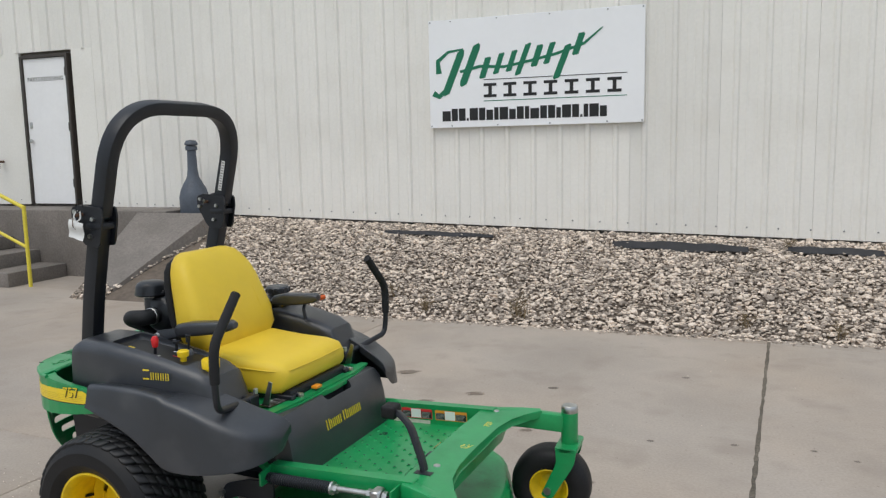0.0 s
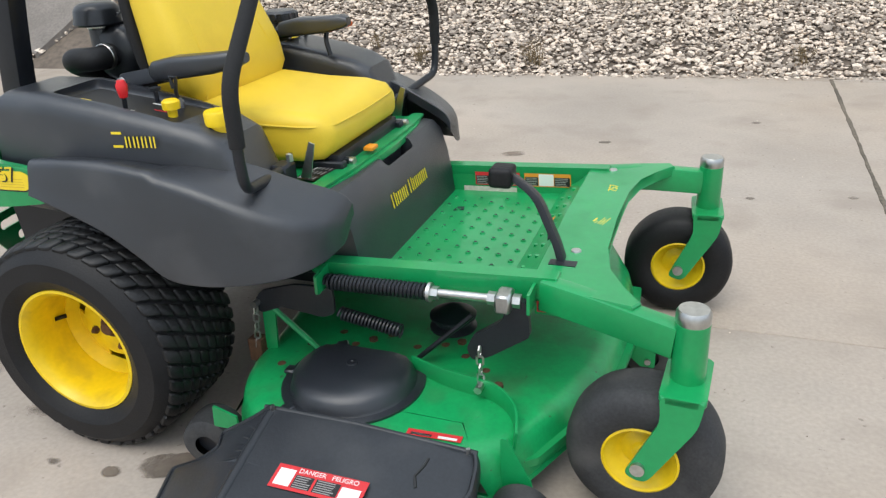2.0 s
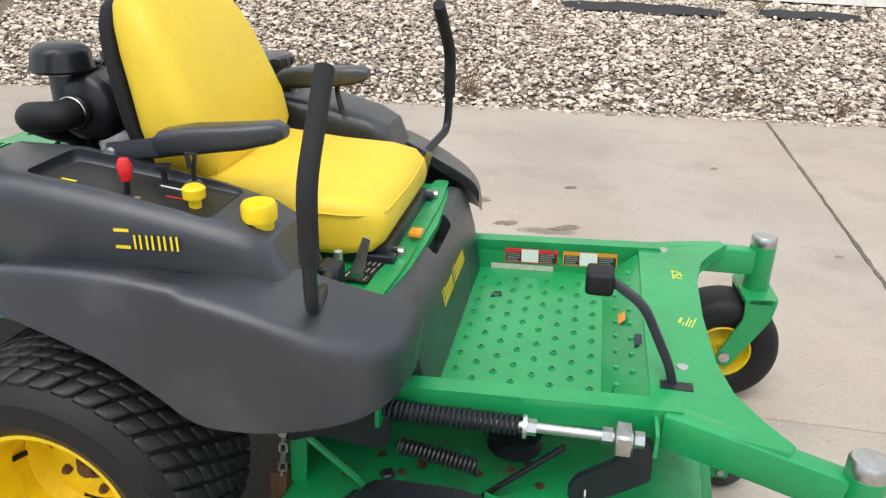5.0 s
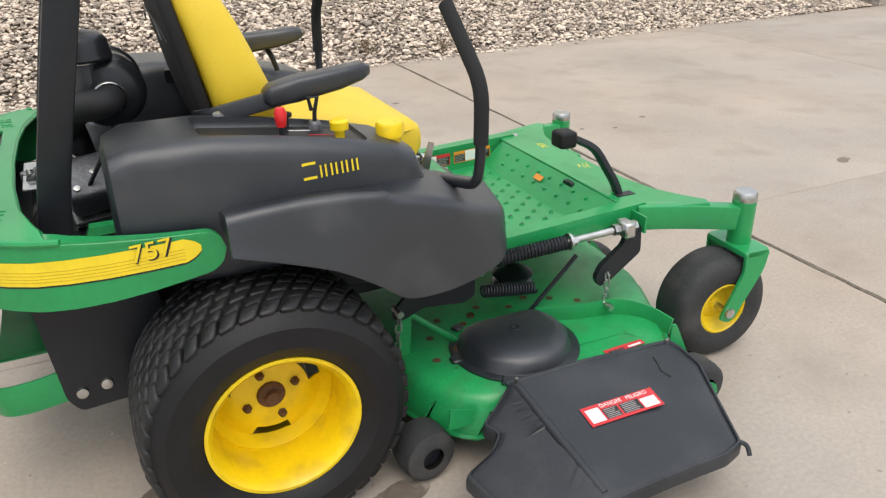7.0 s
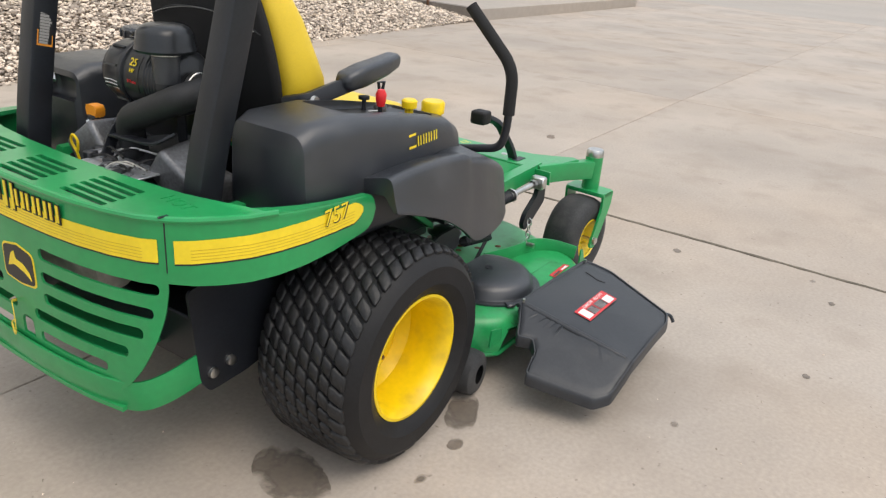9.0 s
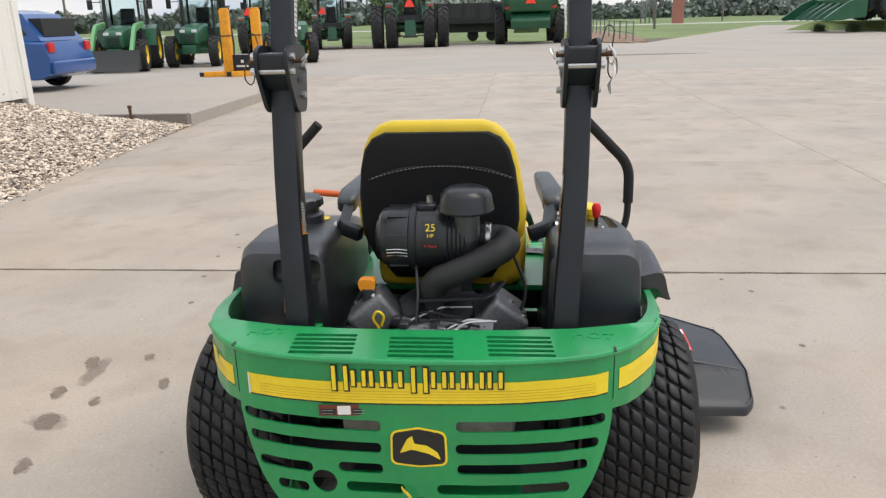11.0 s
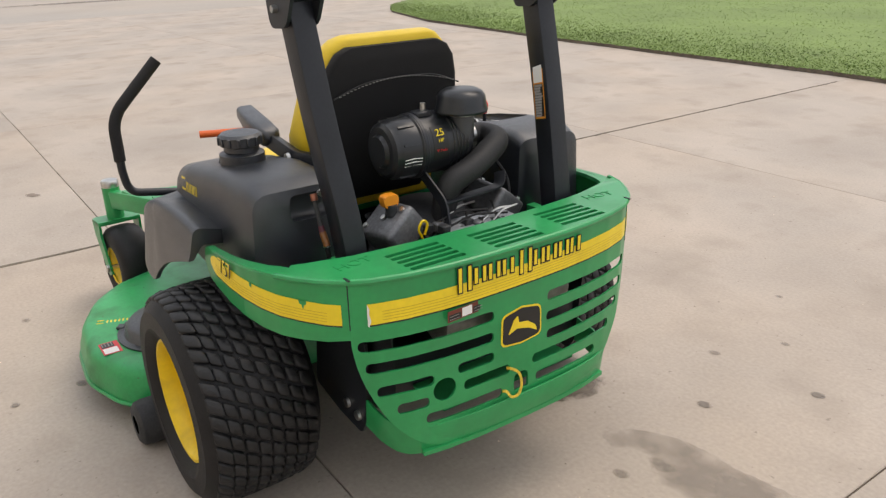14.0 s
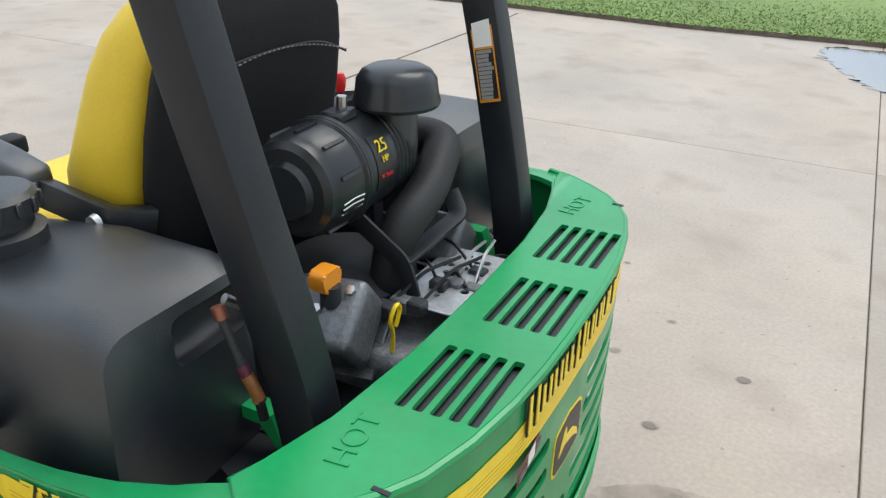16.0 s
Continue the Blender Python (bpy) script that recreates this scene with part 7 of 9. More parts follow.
# gauge wheels
for x, y_, yaw, arm in ((0.352, -0.638, 8, (0.42, -0.64)), (1.175, -0.710, 0, (1.13, -0.64)), (1.372, 0.06, 0, (1.29, 0.06)), (0.300, 0.735, 0, (0.36, 0.70))):
    g = thing("gauge_wheel", "", "")
    g.parent = mower
    m = Matrix.Translation((x, y_, 0.075)) @ Matrix.Rotation(radians(yaw), 4, "Z")
    bm = lathe([(0.030, -0.050), (0.055, -0.050), (0.068, -0.040), (0.072, -0.02), (0.072, 0.02), (0.068, 0.040), (0.055, 0.050), (0.030, 0.050)], "y", (0, 0, 0), 32)
    bm.transform(m)
    part("tyre", bm, RUBBER_WORN, g, "scuffed black plastic anti-scalp roller")
    bm = lathe([(0.0, -0.030), (0.032, -0.030), (0.034, 0.0), (0.032, 0.030), (0.0, 0.030)], "y", (0, 0, 0), 20)
    bm.transform(m)
    part("roller_hub", bm, BLACK_PAINT, g)
    if arm:
        off = -0.062 if y_ < 0.0 and x > 0.9 else 0.062 if x < 0.9 and y_ < 0 else -0.062
        bm = prism(fillet2([(x - 0.02, 0.055), (x + 0.02, 0.055), (x + 0.02, 0.10), (arm[0] + 0.02, 0.20), (arm[0] - 0.02, 0.13)], 0.006), "y", y_ + off - 0.004, y_ + off + 0.004)
        if x > 1.0 and y_ < 0:
            bm.free()
            bm = prism(fillet2([(1.045, 0.050), (1.190, 0.045), (1.200, 0.070), (1.190, 0.098), (1.10, 0.125), (1.045, 0.125)], 0.008), "y", y_ + off - 0.004, y_ + off + 0.004)
        part("roller_bracket", bm, GREEN, g)
        part("roller_bolt", tube([(x, y_ + off - 0.012, 0.075), (x, y_ - off * 0.4, 0.075)], 0.009, 8), STEEL, g)
P("corner_plate", prism(fillet2([(1.12, 0.10), (1.19, 0.10), (1.19, 0.13), (1.135, 0.24), (1.12, 0.24)], 0.005), "y", -0.652, -0.646), GREEN)
P("rear_gusset", prism(fillet2([(0.40, 0.15), (0.47, 0.15), (0.47, 0.19), (0.405, 0.21)], 0.005), "y", -0.69, -0.684), GREEN)

# --- discharge chute ---
CH = mat("black_chute_rubber", (0.022, 0.025, 0.030), 0.40, grain=0.15, scale=120, blotch=0.2, bscale=6, bump=0.1, bumpscale=150, dirt=(0.065, 0.066, 0.068), dirt_amt=0.35, dirt_scale=6)
plan_t = [(0.575, -0.688), (1.078, -0.688), (1.092, -0.72), (1.100, -0.79), (1.005, -1.045), (0.94, -1.066), (0.60, -1.078), (0.47, -1.070), (0.425, -1.035), (0.374, -0.832), (0.448, -0.820), (0.484, -0.790), (0.464, -0.745), (0.515, -0.722)]


def ch_z(x, y_):
    """Flat top panel falling outwards; behind the ridge a second facet falls to the rear."""
    ridge = 0.578 + (-0.70 - y_) * 0.07
    soft = max(0.0, ridge - x)
    return 0.243 - 0.07 * max(0.0, x - 0.80) - 0.20 * max(0.0, -0.69 - y_) - 0.40 * (soft if soft > 0.02 else soft * soft / 0.04 + 0.0)


pl = []
fine_plan = fillet2(plan_t, 0.012, 3)
for a, b in zip(fine_plan, fine_plan[1:] + fine_plan[:1]):
    for k in range(4):
        pl.append((a[0] + (b[0] - a[0]) * k / 4, a[1] + (b[1] - a[1]) * k / 4))
cx, cy = 0.74, -0.86
rings = []
for f, dz in ((1.010, -0.032), (1.012, -0.012), (1.006, -0.002), (0.996, 0.003), (0.980, 0.003), (0.972, -0.003), (0.955, 0.000), (0.90, 0.001), (0.84, 0.001), (0.78, 0.001), (0.72, 0.001), (0.66, 0.001), (0.58, 0.001), (0.50, 0.001), (0.40, 0.001), (0.30, 0.001), (0.18, 0.001)):
    rings.append([(cx + (x - cx) * f, cy + (y_ - cy) * f, max(0.060, ch_z(cx + (x - cx) * f, cy + (y_ - cy) * f) + dz)) for x, y_ in pl])
bm = loft(rings, False)
bm.verts.ensure_lookup_table()
bm.faces.new(bm.verts[-len(pl):])
bmesh.ops.recalc_face_normals(bm, faces=bm.faces[:])
bmesh.ops.solidify(bm, geom=bm.faces[:], thickness=0.006)
ch = P("discharge_chute", bm, CH, "black rubber side discharge chute", smooth=40)
P("chute_ridge", tube([(0.582, -0.705, ch_z(0.60, -0.705) - 0.006), (0.590, -0.85, ch_z(0.61, -0.85) - 0.006), (0.604, -1.05, ch_z(0.63, -1.05) - 0.006)], [0.013, 0.013, 0.011], 12), CH, "", ch)
P("chute_hinge", tube([(0.56, -0.690, 0.238), (0.80, -0.690, 0.238), (1.08, -0.690, 0.220)], 0.007, 10), CH, "", ch)
P("chute_hook", tube(fillet([(1.000, -1.035, ch_z(1.0, -1.035) - 0.004), (1.018, -1.052, ch_z(1.0, -1.05) - 0.006), (1.016, -1.066, ch_z(1.0, -1.06) - 0.026)], 0.012), 0.006, 8), CH, "", ch)
P("chute_wear", tube([(x, y_, ch_z(x, y_)) for x, y_ in ((0.985, -0.735), (0.983, -0.755), (0.972, -0.785), (0.984, -0.812))], 0.004, 6), BLACK_LABEL, "", ch)
for x in (0.585, 1.062):
    P("hinge_pin", tube([(x, -0.697, ch_z(x, -0.697) - 0.014), (x, -0.697, ch_z(x, -0.697) + 0.012)], 0.005, 8), STEEL, "", ch)
mlab = face_m((0.787, -0.864, ch_z(0.787, -0.864) + 0.0035), (1.0, -0.012, 0.0), (0.0, 1.0, 0.20))
warning_label(mower, mlab, 0.212, 0.060, RED_LABEL, [(-0.055, -0.022, -0.012, 0.010), (-0.006, -0.022, 0.050, 0.010)], [(-0.098, -0.022, -0.060, 0.020), (0.054, -0.024, 0.098, 0.006)], 6, "danger_label", "red and white danger sticker")
writing("danger_word", "DANGER", 0.016, WHITE_LABEL, mower, mlab @ Matrix.Translation((-0.022, 0.0205, 0.0012)), "", 0.0002)
writing("danger_word", "PELIGRO", 0.016, WHITE_LABEL, mower, mlab @ Matrix.Translation((0.055, 0.0205, 0.0012)), "", 0.0002)

# ---- machines parked across the yard ----
NEAR_BY = set(bpy.data.objects)
GLASS = bpy.data.materials.new("tinted_glass")
GLASS.use_nodes = True
gb = GLASS.node_tree.nodes["Principled BSDF"]
gb.inputs["Base Color"].default_value = (0.86, 0.95, 0.95, 1)
gb.inputs["Roughness"].default_value = 0.05
gb.inputs["Transmission Weight"].default_value = 1.0
gb.inputs["IOR"].default_value = 1.1
FIELD_GREEN = mat("machine_green_paint", (0.008, 0.088, 0.038), 0.35, grain=0.05, scale=6, blotch=0.12, bscale=1.2, coat=0.2, dirt=(0.06, 0.10, 0.06), dirt_amt=0.4, dirt_scale=2)
SMV = mat("orange_red_reflector", (0.95, 0.06, 0.03), 0.4)
TYRE_FAR = mat("dusty_tractor_rubber", (0.020, 0.020, 0.021), 0.7, grain=0.3, scale=12, blotch=0.3, bscale=2, dirt=(0.07, 0.065, 0.06), dirt_amt=0.4, dirt_scale=3)
DARK = mat("dark_machine_parts", (0.018, 0.020, 0.020), 0.6, grain=0.2, scale=10)
LAMP = mat("clear_headlight", (0.70, 0.72, 0.72), 0.15)
RED_LAMP = mat("red_tail_lamp", (0.6, 0.02, 0.02), 0.3)


def machine(name, label, category, at, turn, size=1.0, group=""):
    ob = thing(name, label, category, group)
    ob.matrix_world = pose(*at, 0, 0, turn) @ Matrix.Scale(size, 4)
    bpy.context.view_layer.update()
    return ob


def farm_wheel(parent, x, y, r, w, rim_m=None, lugs=20, inner=0.55):
    """Tractor wheel: tyre with slanted bar lugs, dished rim and hub; y is the middle of its width."""
    c = Vector((x, y, r))
    h = w / 2
    wheel = new("wheel")
    wheel.parent = parent
    bm = lathe([(r * inner, -h * 0.8), (r * 0.68, -h), (r * 0.86, -h), (r * 0.95, -h * 0.8), (r * 0.955, 0), (r * 0.95, h * 0.8), (r * 0.86, h), (r * 0.68, h), (r * inner, h * 0.8)], "y", c, 32)
    local_part("tyre", bm, TYRE_FAR, wheel, "black lugged farm tyre")
    bm = bmesh.new()
    for i in range(lugs):
        for s in (1, -1):
            a = 2 * math.pi * (i + (0.5 if s > 0 else 0)) / lugs
            m = Matrix.Translation(c) @ Matrix.Rotation(a, 4, "Y") @ Matrix.Translation((0, s * h * 0.48, r * 0.965)) @ Matrix.Rotation(radians(40 * s), 4, "Z")
            add_box(bm, (-r * 0.028, -h * 0.62, -r * 0.05), (r * 0.028, h * 0.62, r * 0.035), 0, 1, m)
    tagged(local_part("tread", bm, TYRE_FAR, wheel, "slanted rubber tread bars", 0), kind="stuff")
    s = 1 if y > 0 else -1
    ri = r * inner
    bm = lathe([(ri, -h * 0.8), (ri * 1.06, -h * 0.82), (ri * 0.95, -h * 0.6), (ri * 0.92, 0), (ri * 0.95, h * 0.6), (ri * 1.06, h * 0.82), (ri, h * 0.84), (ri * 0.88, h * 0.5)], "y", c, 28)
    local_part("rim", bm, rim_m or YELLOW, wheel, "yellow wheel rim" if rim_m is None else "")
    local_part("rim_disc", lathe([(ri * 0.95, s * h * 0.1), (ri * 0.6, s * h * 0.2), (ri * 0.45, s * h * 0.45), (ri * 0.2, s * h * 0.5), (0, s * h * 0.5)], "y", c, 24), rim_m or YELLOW, wheel)
    local_part("hub", lathe([(ri * 0.22, s * h * 0.3), (ri * 0.2, s * h * 0.75), (0, s * h * 0.8)], "y", c, 12), FIELD_GREEN, wheel)
    return wheel


def smv_triangle(parent, x, y, z, s=0.2):
    """Slow-moving-vehicle triangle facing backwards."""
    pts = [(y - s, z), (y + s, z), (y + s * 0.75, z + s * 0.45), (y + s * 0.22, z + s * 1.6), (y - s * 0.22, z + s * 1.6), (y - s * 0.75, z + s * 0.45)]
    local_part("slow_vehicle_sign", prism(pts, "x", x - 0.008, x), SMV, parent, "orange-red slow-vehicle triangle", 0)


def tractor(at, turn, size, label, cab=True, duals=False, smv=False, loader=False, seat=False, rear_r=0.80):
    t = machine("tractor", label, "tractor", at, turn, size, "tractors in the yard")
    fr = 0.55 if not duals else 0.68
    rw, fw = 0.46, 0.34
    for s in (1, -1):
        farm_wheel(t, 0, 0.78 * s, rear_r, rw)
        if duals:
            farm_wheel(t, 0, 1.36 * s, rear_r, rw)
        farm_wheel(t, 2.25, 0.76 * s, fr, fw, None, 16)
        fp = [(-0.62, rear_r + 0.25), (-0.40, rear_r * 2 + 0.02), (0.10, rear_r * 2 + 0.10), (0.55, rear_r * 2 - 0.05), (0.75, rear_r + 0.1), (0.66, rear_r + 0.1), (0.48, rear_r * 2 - 0.13), (0.08, rear_r * 2 + 0.03), (-0.34, rear_r * 2 - 0.05), (-0.54, rear_r + 0.25)]
        local_part("fender", prism(fp, "y", 0.50 * s, 1.0 * s), FIELD_GREEN, t)
        local_part("tail_lamp", box((-0.50, 0.86 * s - 0.09, rear_r * 2 - 0.10), (-0.46, 0.86 * s + 0.09, rear_r * 2 - 0.02), 0.01, 1), RED_LAMP, t, "red tail lamp")
        local_part("step", box((0.55, 0.45 * s - 0.16, 0.45), (0.95, 0.45 * s + 0.16, 0.49), 0.01, 1), DARK, t)
        local_part("headlight", box((2.86, 0.20 * s - 0.09, 1.20), (2.90, 0.20 * s + 0.09, 1.30), 0.02, 2), LAMP, t, "clear headlight")
    local_part("rear_axle", lathe([(0.0, -0.75), (0.13, -0.75), (0.17, -0.3), (0.24, 0.0), (0.17, 0.3), (0.13, 0.75), (0.0, 0.75)], "y", (0, 0, rear_r), 16), FIELD_GREEN, t)
    local_part("front_axle", box((2.17, -0.62, fr - 0.09), (2.33, 0.62, fr + 0.09), 0.03, 2), FIELD_GREEN, t)
    local_part("chassis", box((-0.35, -0.24, 0.50), (2.70, 0.24, 0.92), 0.05, 2), FIELD_GREEN, t)
    rings = []
    for x, hw, z0, z1 in ((0.85, 0.34, 0.88, 1.52), (1.4, 0.36, 0.86, 1.50), (2.2, 0.35, 0.84, 1.44), (2.7, 0.33, 0.80, 1.36), (2.84, 0.29, 0.80, 1.28), (2.88, 0.22, 0.84, 1.18)):
        rings.append([(x, a, b) for a, b in fillet2([(-hw, z0), (hw, z0), (hw, z1), (-hw, z1)], [0.05, 0.05, 0.16, 0.16], 4)])
    local_part("hood", loft(rings), FIELD_GREEN, t, "green rounded engine hood", 50)
    local_part("grille", box((2.862, -0.20, 0.86), (2.892, 0.20, 1.16), 0.02, 2), DARK, t, "black front grille")
    for k in range(5):
        local_part("grille_bar", box((2.893, -0.19, 0.89 + 0.055 * k), (2.899, 0.19, 0.905 + 0.055 * k)), FIELD_GREEN, t)
    local_part("front_weight", box((2.80, -0.24, 0.48), (3.02, 0.24, 0.78), 0.04, 2), FIELD_GREEN, t)
    local_part("exhaust", lathe([(0.05, 1.4), (0.05, 1.7), (0.035, 1.75), (0.03, 2.45), (0.0, 2.45)], "z", (1.55, -0.40, 0), 12), DARK, t)
    local_part("hitch_arms", box((-0.95, -0.30, 0.42), (-0.30, 0.30, 0.50), 0.02, 1), DARK, t)
    local_part("drawbar_frame", prism([(-0.55, 0.5), (-0.36, 0.5), (-0.36, 1.1), (-0.46, 1.1)], "y", -0.22, 0.22), FIELD_GREEN, t)
    if cab:
        for x, y in ((-0.42, 0.62), (-0.42, -0.62), (0.98, 0.58), (0.98, -0.58)):
            local_part("cab_post", tube([(x, y, 1.10), (x * 0.92, y * 0.98, 2.52)], 0.04, sq=(0.04, 0.04, 0.01)), DARK, t)
        for y in (0.66, -0.66):
            local_part("cab_post", tube([(0.25, y, 1.5), (0.25, y, 2.5)], 0.03, 8), DARK, t)
            local_part("side_glass", box((-0.40, y - 0.006, 1.35), (0.95, y + 0.006, 2.50)), GLASS, t)
        local_part("windscreen", box((0.96, -0.55, 1.30), (0.97, 0.55, 2.50)), GLASS, t)
        local_part("rear_glass", box((-0.43, -0.60, 1.40), (-0.42, 0.60, 2.50)), GLASS, t)
        local_part("cab_roof", box((-0.62, -0.78, 2.52), (1.15, 0.78, 2.68), 0.06, 3), FIELD_GREEN if not duals else DARK, t, "green cab roof with dark eaves")
        local_part("roof_eave", box((-0.66, -0.82, 2.49), (1.19, 0.82, 2.54), 0.02, 1), DARK, t)
        local_part("cab_floor", box((-0.40, -0.62, 1.0), (0.98, 0.62, 1.32), 0.03, 1), DARK, t)
        local_part("driver_seat", prism(fillet2([(-0.15, 1.32), (0.35, 1.32), (0.35, 1.55), (0.0, 1.58), (-0.10, 2.10), (-0.22, 2.10)], 0.04), "y", -0.24, 0.24, 0.03, 2), DARK, t)
        local_part("steering_wheel", lathe([(0.17, -0.012), (0.19, 0.0), (0.17, 0.012), (0.15, 0.0), (0.17, -0.012)], "z", (0.62, 0, 1.75), 20), DARK, t)
        for s in (1, -1):
            local_part("mirror_arm", tube([(0.98, 0.62 * s, 2.3), (1.05, 0.98 * s, 2.3)], 0.015, 6), DARK, t)
            local_part("mirror", box((1.03, 0.98 * s - 0.09, 2.05), (1.07, 0.98 * s + 0.09, 2.38), 0.02, 2), DARK, t)
            local_part("roof_lamp", box((-0.68, 0.5 * s - 0.08, 2.53), (-0.64, 0.5 * s + 0.08, 2.62), 0.01, 1), LAMP, t)
    else:
        for s in (1, -1):
            local_part("rops_post", tube(fillet([(-0.40, 0.50 * s, 1.0), (-0.40, 0.50 * s, 2.56), (-0.40, 0.0, 2.60)], 0.16, 6), 0.04, sq=(0.04, 0.035, 0.01)), DARK, t)
        local_part("seat", prism(fillet2([(-0.20, 1.15), (0.35, 1.15), (0.35, 1.38), (0.02, 1.40), (-0.08, 1.90), (-0.22, 1.90)], 0.05), "y", -0.27, 0.27, 0.04, 2), YELLOW, t, "yellow driver seat")
        local_part("platform", box((-0.30, -0.55, 0.92), (0.95, 0.55, 1.0), 0.02, 1), DARK, t)
        local_part("steering_wheel", lathe([(0.17, -0.012), (0.19, 0.0), (0.17, 0.012), (0.15, 0.0), (0.17, -0.012)], "z", (0.70, 0, 1.72), 20), DARK, t)
    if smv:
        smv_triangle(t, -0.66, 0.0 if duals else 0.45, 1.62 if duals else 1.75, 0.21)
    if loader:
        for s in (1, -1):
            local_part("loader_arm", tube(fillet([(0.9, 0.62 * s, 1.55), (2.4, 0.62 * s, 1.45), (3.6, 0.62 * s, 0.5)], 0.3), 0.08, sq=(0.06, 0.10, 0.02)), mat("pale_loader_green", (0.12, 0.34, 0.14), 0.4, grain=0.05, scale=8), t, "light green loader arm")
        local_part("bucket", prism([(3.5, 0.15), (4.2, 0.12), (3.85, 0.3), (3.6, 0.75), (3.5, 0.7)], "y", -0.9, 0.9), DARK, t)
    return t


tractor((24.8, 12.75, 0), 195, 0.96, "green cab tractor with loader, facing the yard", loader=True, rear_r=0.72)
tractor((27.2, 11.0, 0), 190, 0.97, "green utility tractor with closed cab, facing the yard", rear_r=0.70)
tractor((27.9, 8.3, 0), 205, 0.97, "green open-station tractor with roll bar and yellow seat", cab=False, rear_r=0.70)
tractor((36.3, 11.6, 0), 8, 1.02, "green cab tractor seen from behind with reflector triangle", smv=True, rear_r=0.80)
tractor((40.0, 8.9, 0), 14, 1.02, "green cab tractor with yellow rims and reflector triangle", smv=True, rear_r=0.82)
tractor((39.2, 4.6, 0), 6, 1.24, "large green tractor with dual rear wheels", duals=True, smv=True, rear_r=0.86)


def combine(at, turn, size, label, header=False):
    c = machine("combine_harvester", label, "combine", at, turn, size, "combines in the yard")
    for s in (1, -1):
        farm_wheel(c, 1.55, 1.22 * s, 0.82, 0.60, None, 22, 0.50)
        farm_wheel(c, -1.55, 1.25 * s, 0.70, 0.42, None, 18, 0.48)
        local_part("side_panel", prism(fillet2([(2.1, 1.35), (2.1, 2.35), (0.6, 2.45), (-2.6, 2.55), (-2.95, 2.2), (-2.75, 1.35), (-1.0, 1.05), (0.6, 1.05)], [0.1, 0.08, 0.3, 0.2, 0.25, 0.3, 0.3, 0.3], 4), "y", 1.02 * s, 1.14 * s, 0.03, 2), FIELD_GREEN, c, "green pressed side panel")
        local_part("stripe", prism([(1.6, 1.92), (-2.7, 2.26), (-2.7, 2.17), (1.6, 1.85)], "y", 1.141 * s, 1.146 * s), YELLOW_DECAL, c, "long yellow stripe", 0)
        local_part("tail_lamp", box((-3.05, 0.90 * s - 0.14, 1.42), (-3.0, 0.90 * s + 0.14, 1.52), 0.01, 1), RED_LAMP, c)
        local_part("mirror_arm", tube([(2.9, 0.7 * s, 2.85), (3.1, 1.25 * s, 2.85)], 0.02, 6), DARK, c)
        local_part("mirror", box((3.08, 1.25 * s - 0.12, 2.5), (3.13, 1.25 * s + 0.12, 2.9), 0.03, 2), DARK, c)
    local_part("body", prism(fillet2([(2.0, 1.0), (2.05, 2.5), (-2.4, 2.62), (-3.0, 2.35), (-3.0, 1.45), (-2.3, 0.95)], [0.1, 0.1, 0.25, 0.3, 0.3, 0.2], 4), "y", -1.015, 1.015, 0.03, 2), FIELD_GREEN, c)
    local_part("rear_hood", prism(fillet2([(-2.85, 1.30), (-2.85, 2.55), (-3.15, 2.35), (-3.22, 1.7), (-3.1, 1.30)], 0.12, 4), "y", -0.88, 0.88, 0.05, 3), FIELD_GREEN, c, "green rounded rear hood")
    local_part("straw_spreader", prism(fillet2([(-2.3, 0.72), (-3.05, 0.62), (-3.15, 0.95), (-2.9, 1.24), (-2.3, 1.24)], 0.05), "y", -0.80, 0.80, 0.03, 2), FIELD_GREEN, c)
    local_part("grain_tank", prism(fillet2([(1.7, 2.45), (1.95, 3.0), (-1.3, 3.06), (-1.1, 2.55)], 0.05), "y", -1.05, 1.05, 0.02, 1), FIELD_GREEN, c, "green grain tank with raised edge")
    local_part("tank_cover", box((-1.2, -0.95, 3.05), (1.8, 0.95, 3.10), 0.02, 1), DARK, c)
    local_part("unloading_auger", tube([(1.5, 1.10, 2.75), (-3.6, 1.16, 3.02)], 0.17, 16), FIELD_GREEN, c, "green unloading auger tube folded back")
    local_part("auger_spout", tube(fillet([(-3.5, 1.16, 3.01), (-3.75, 1.16, 3.0), (-3.8, 1.16, 2.75)], 0.1), 0.19, 12), DARK, c)
    local_part("engine_deck", box((-2.4, -0.85, 2.6), (-1.3, 0.85, 2.85), 0.05, 2), DARK, c)
    local_part("cab_floor", box((2.0, -0.80, 1.45), (2.95, 0.80, 1.70), 0.04, 2), FIELD_GREEN, c)
    local_part("cab_roof", box((1.8, -0.92, 2.88), (3.35, 0.92, 3.04), 0.06, 3), DARK, c)
    local_part("windscreen", loft([[(2.95, -0.78, 1.70), (2.98, -0.78, 1.70), (2.98, 0.78, 1.70), (2.95, 0.78, 1.70)], [(3.12, -0.78, 2.88), (3.15, -0.78, 2.88), (3.15, 0.78, 2.88), (3.12, 0.78, 2.88)]]), GLASS, c)
    for s in (1, -1):
        local_part("side_glass", prism([(2.1, 1.7), (2.94, 1.7), (3.1, 2.87), (2.1, 2.87)], "y", 0.78 * s - 0.008, 0.78 * s + 0.008), GLASS, c)
        local_part("cab_post", tube([(2.96, 0.80 * s, 1.7), (3.13, 0.80 * s, 2.9)], 0.03, 8), DARK, c)
    local_part("driver_seat", box((2.2, -0.25, 1.7), (2.6, 0.25, 2.3), 0.06, 2), DARK, c)
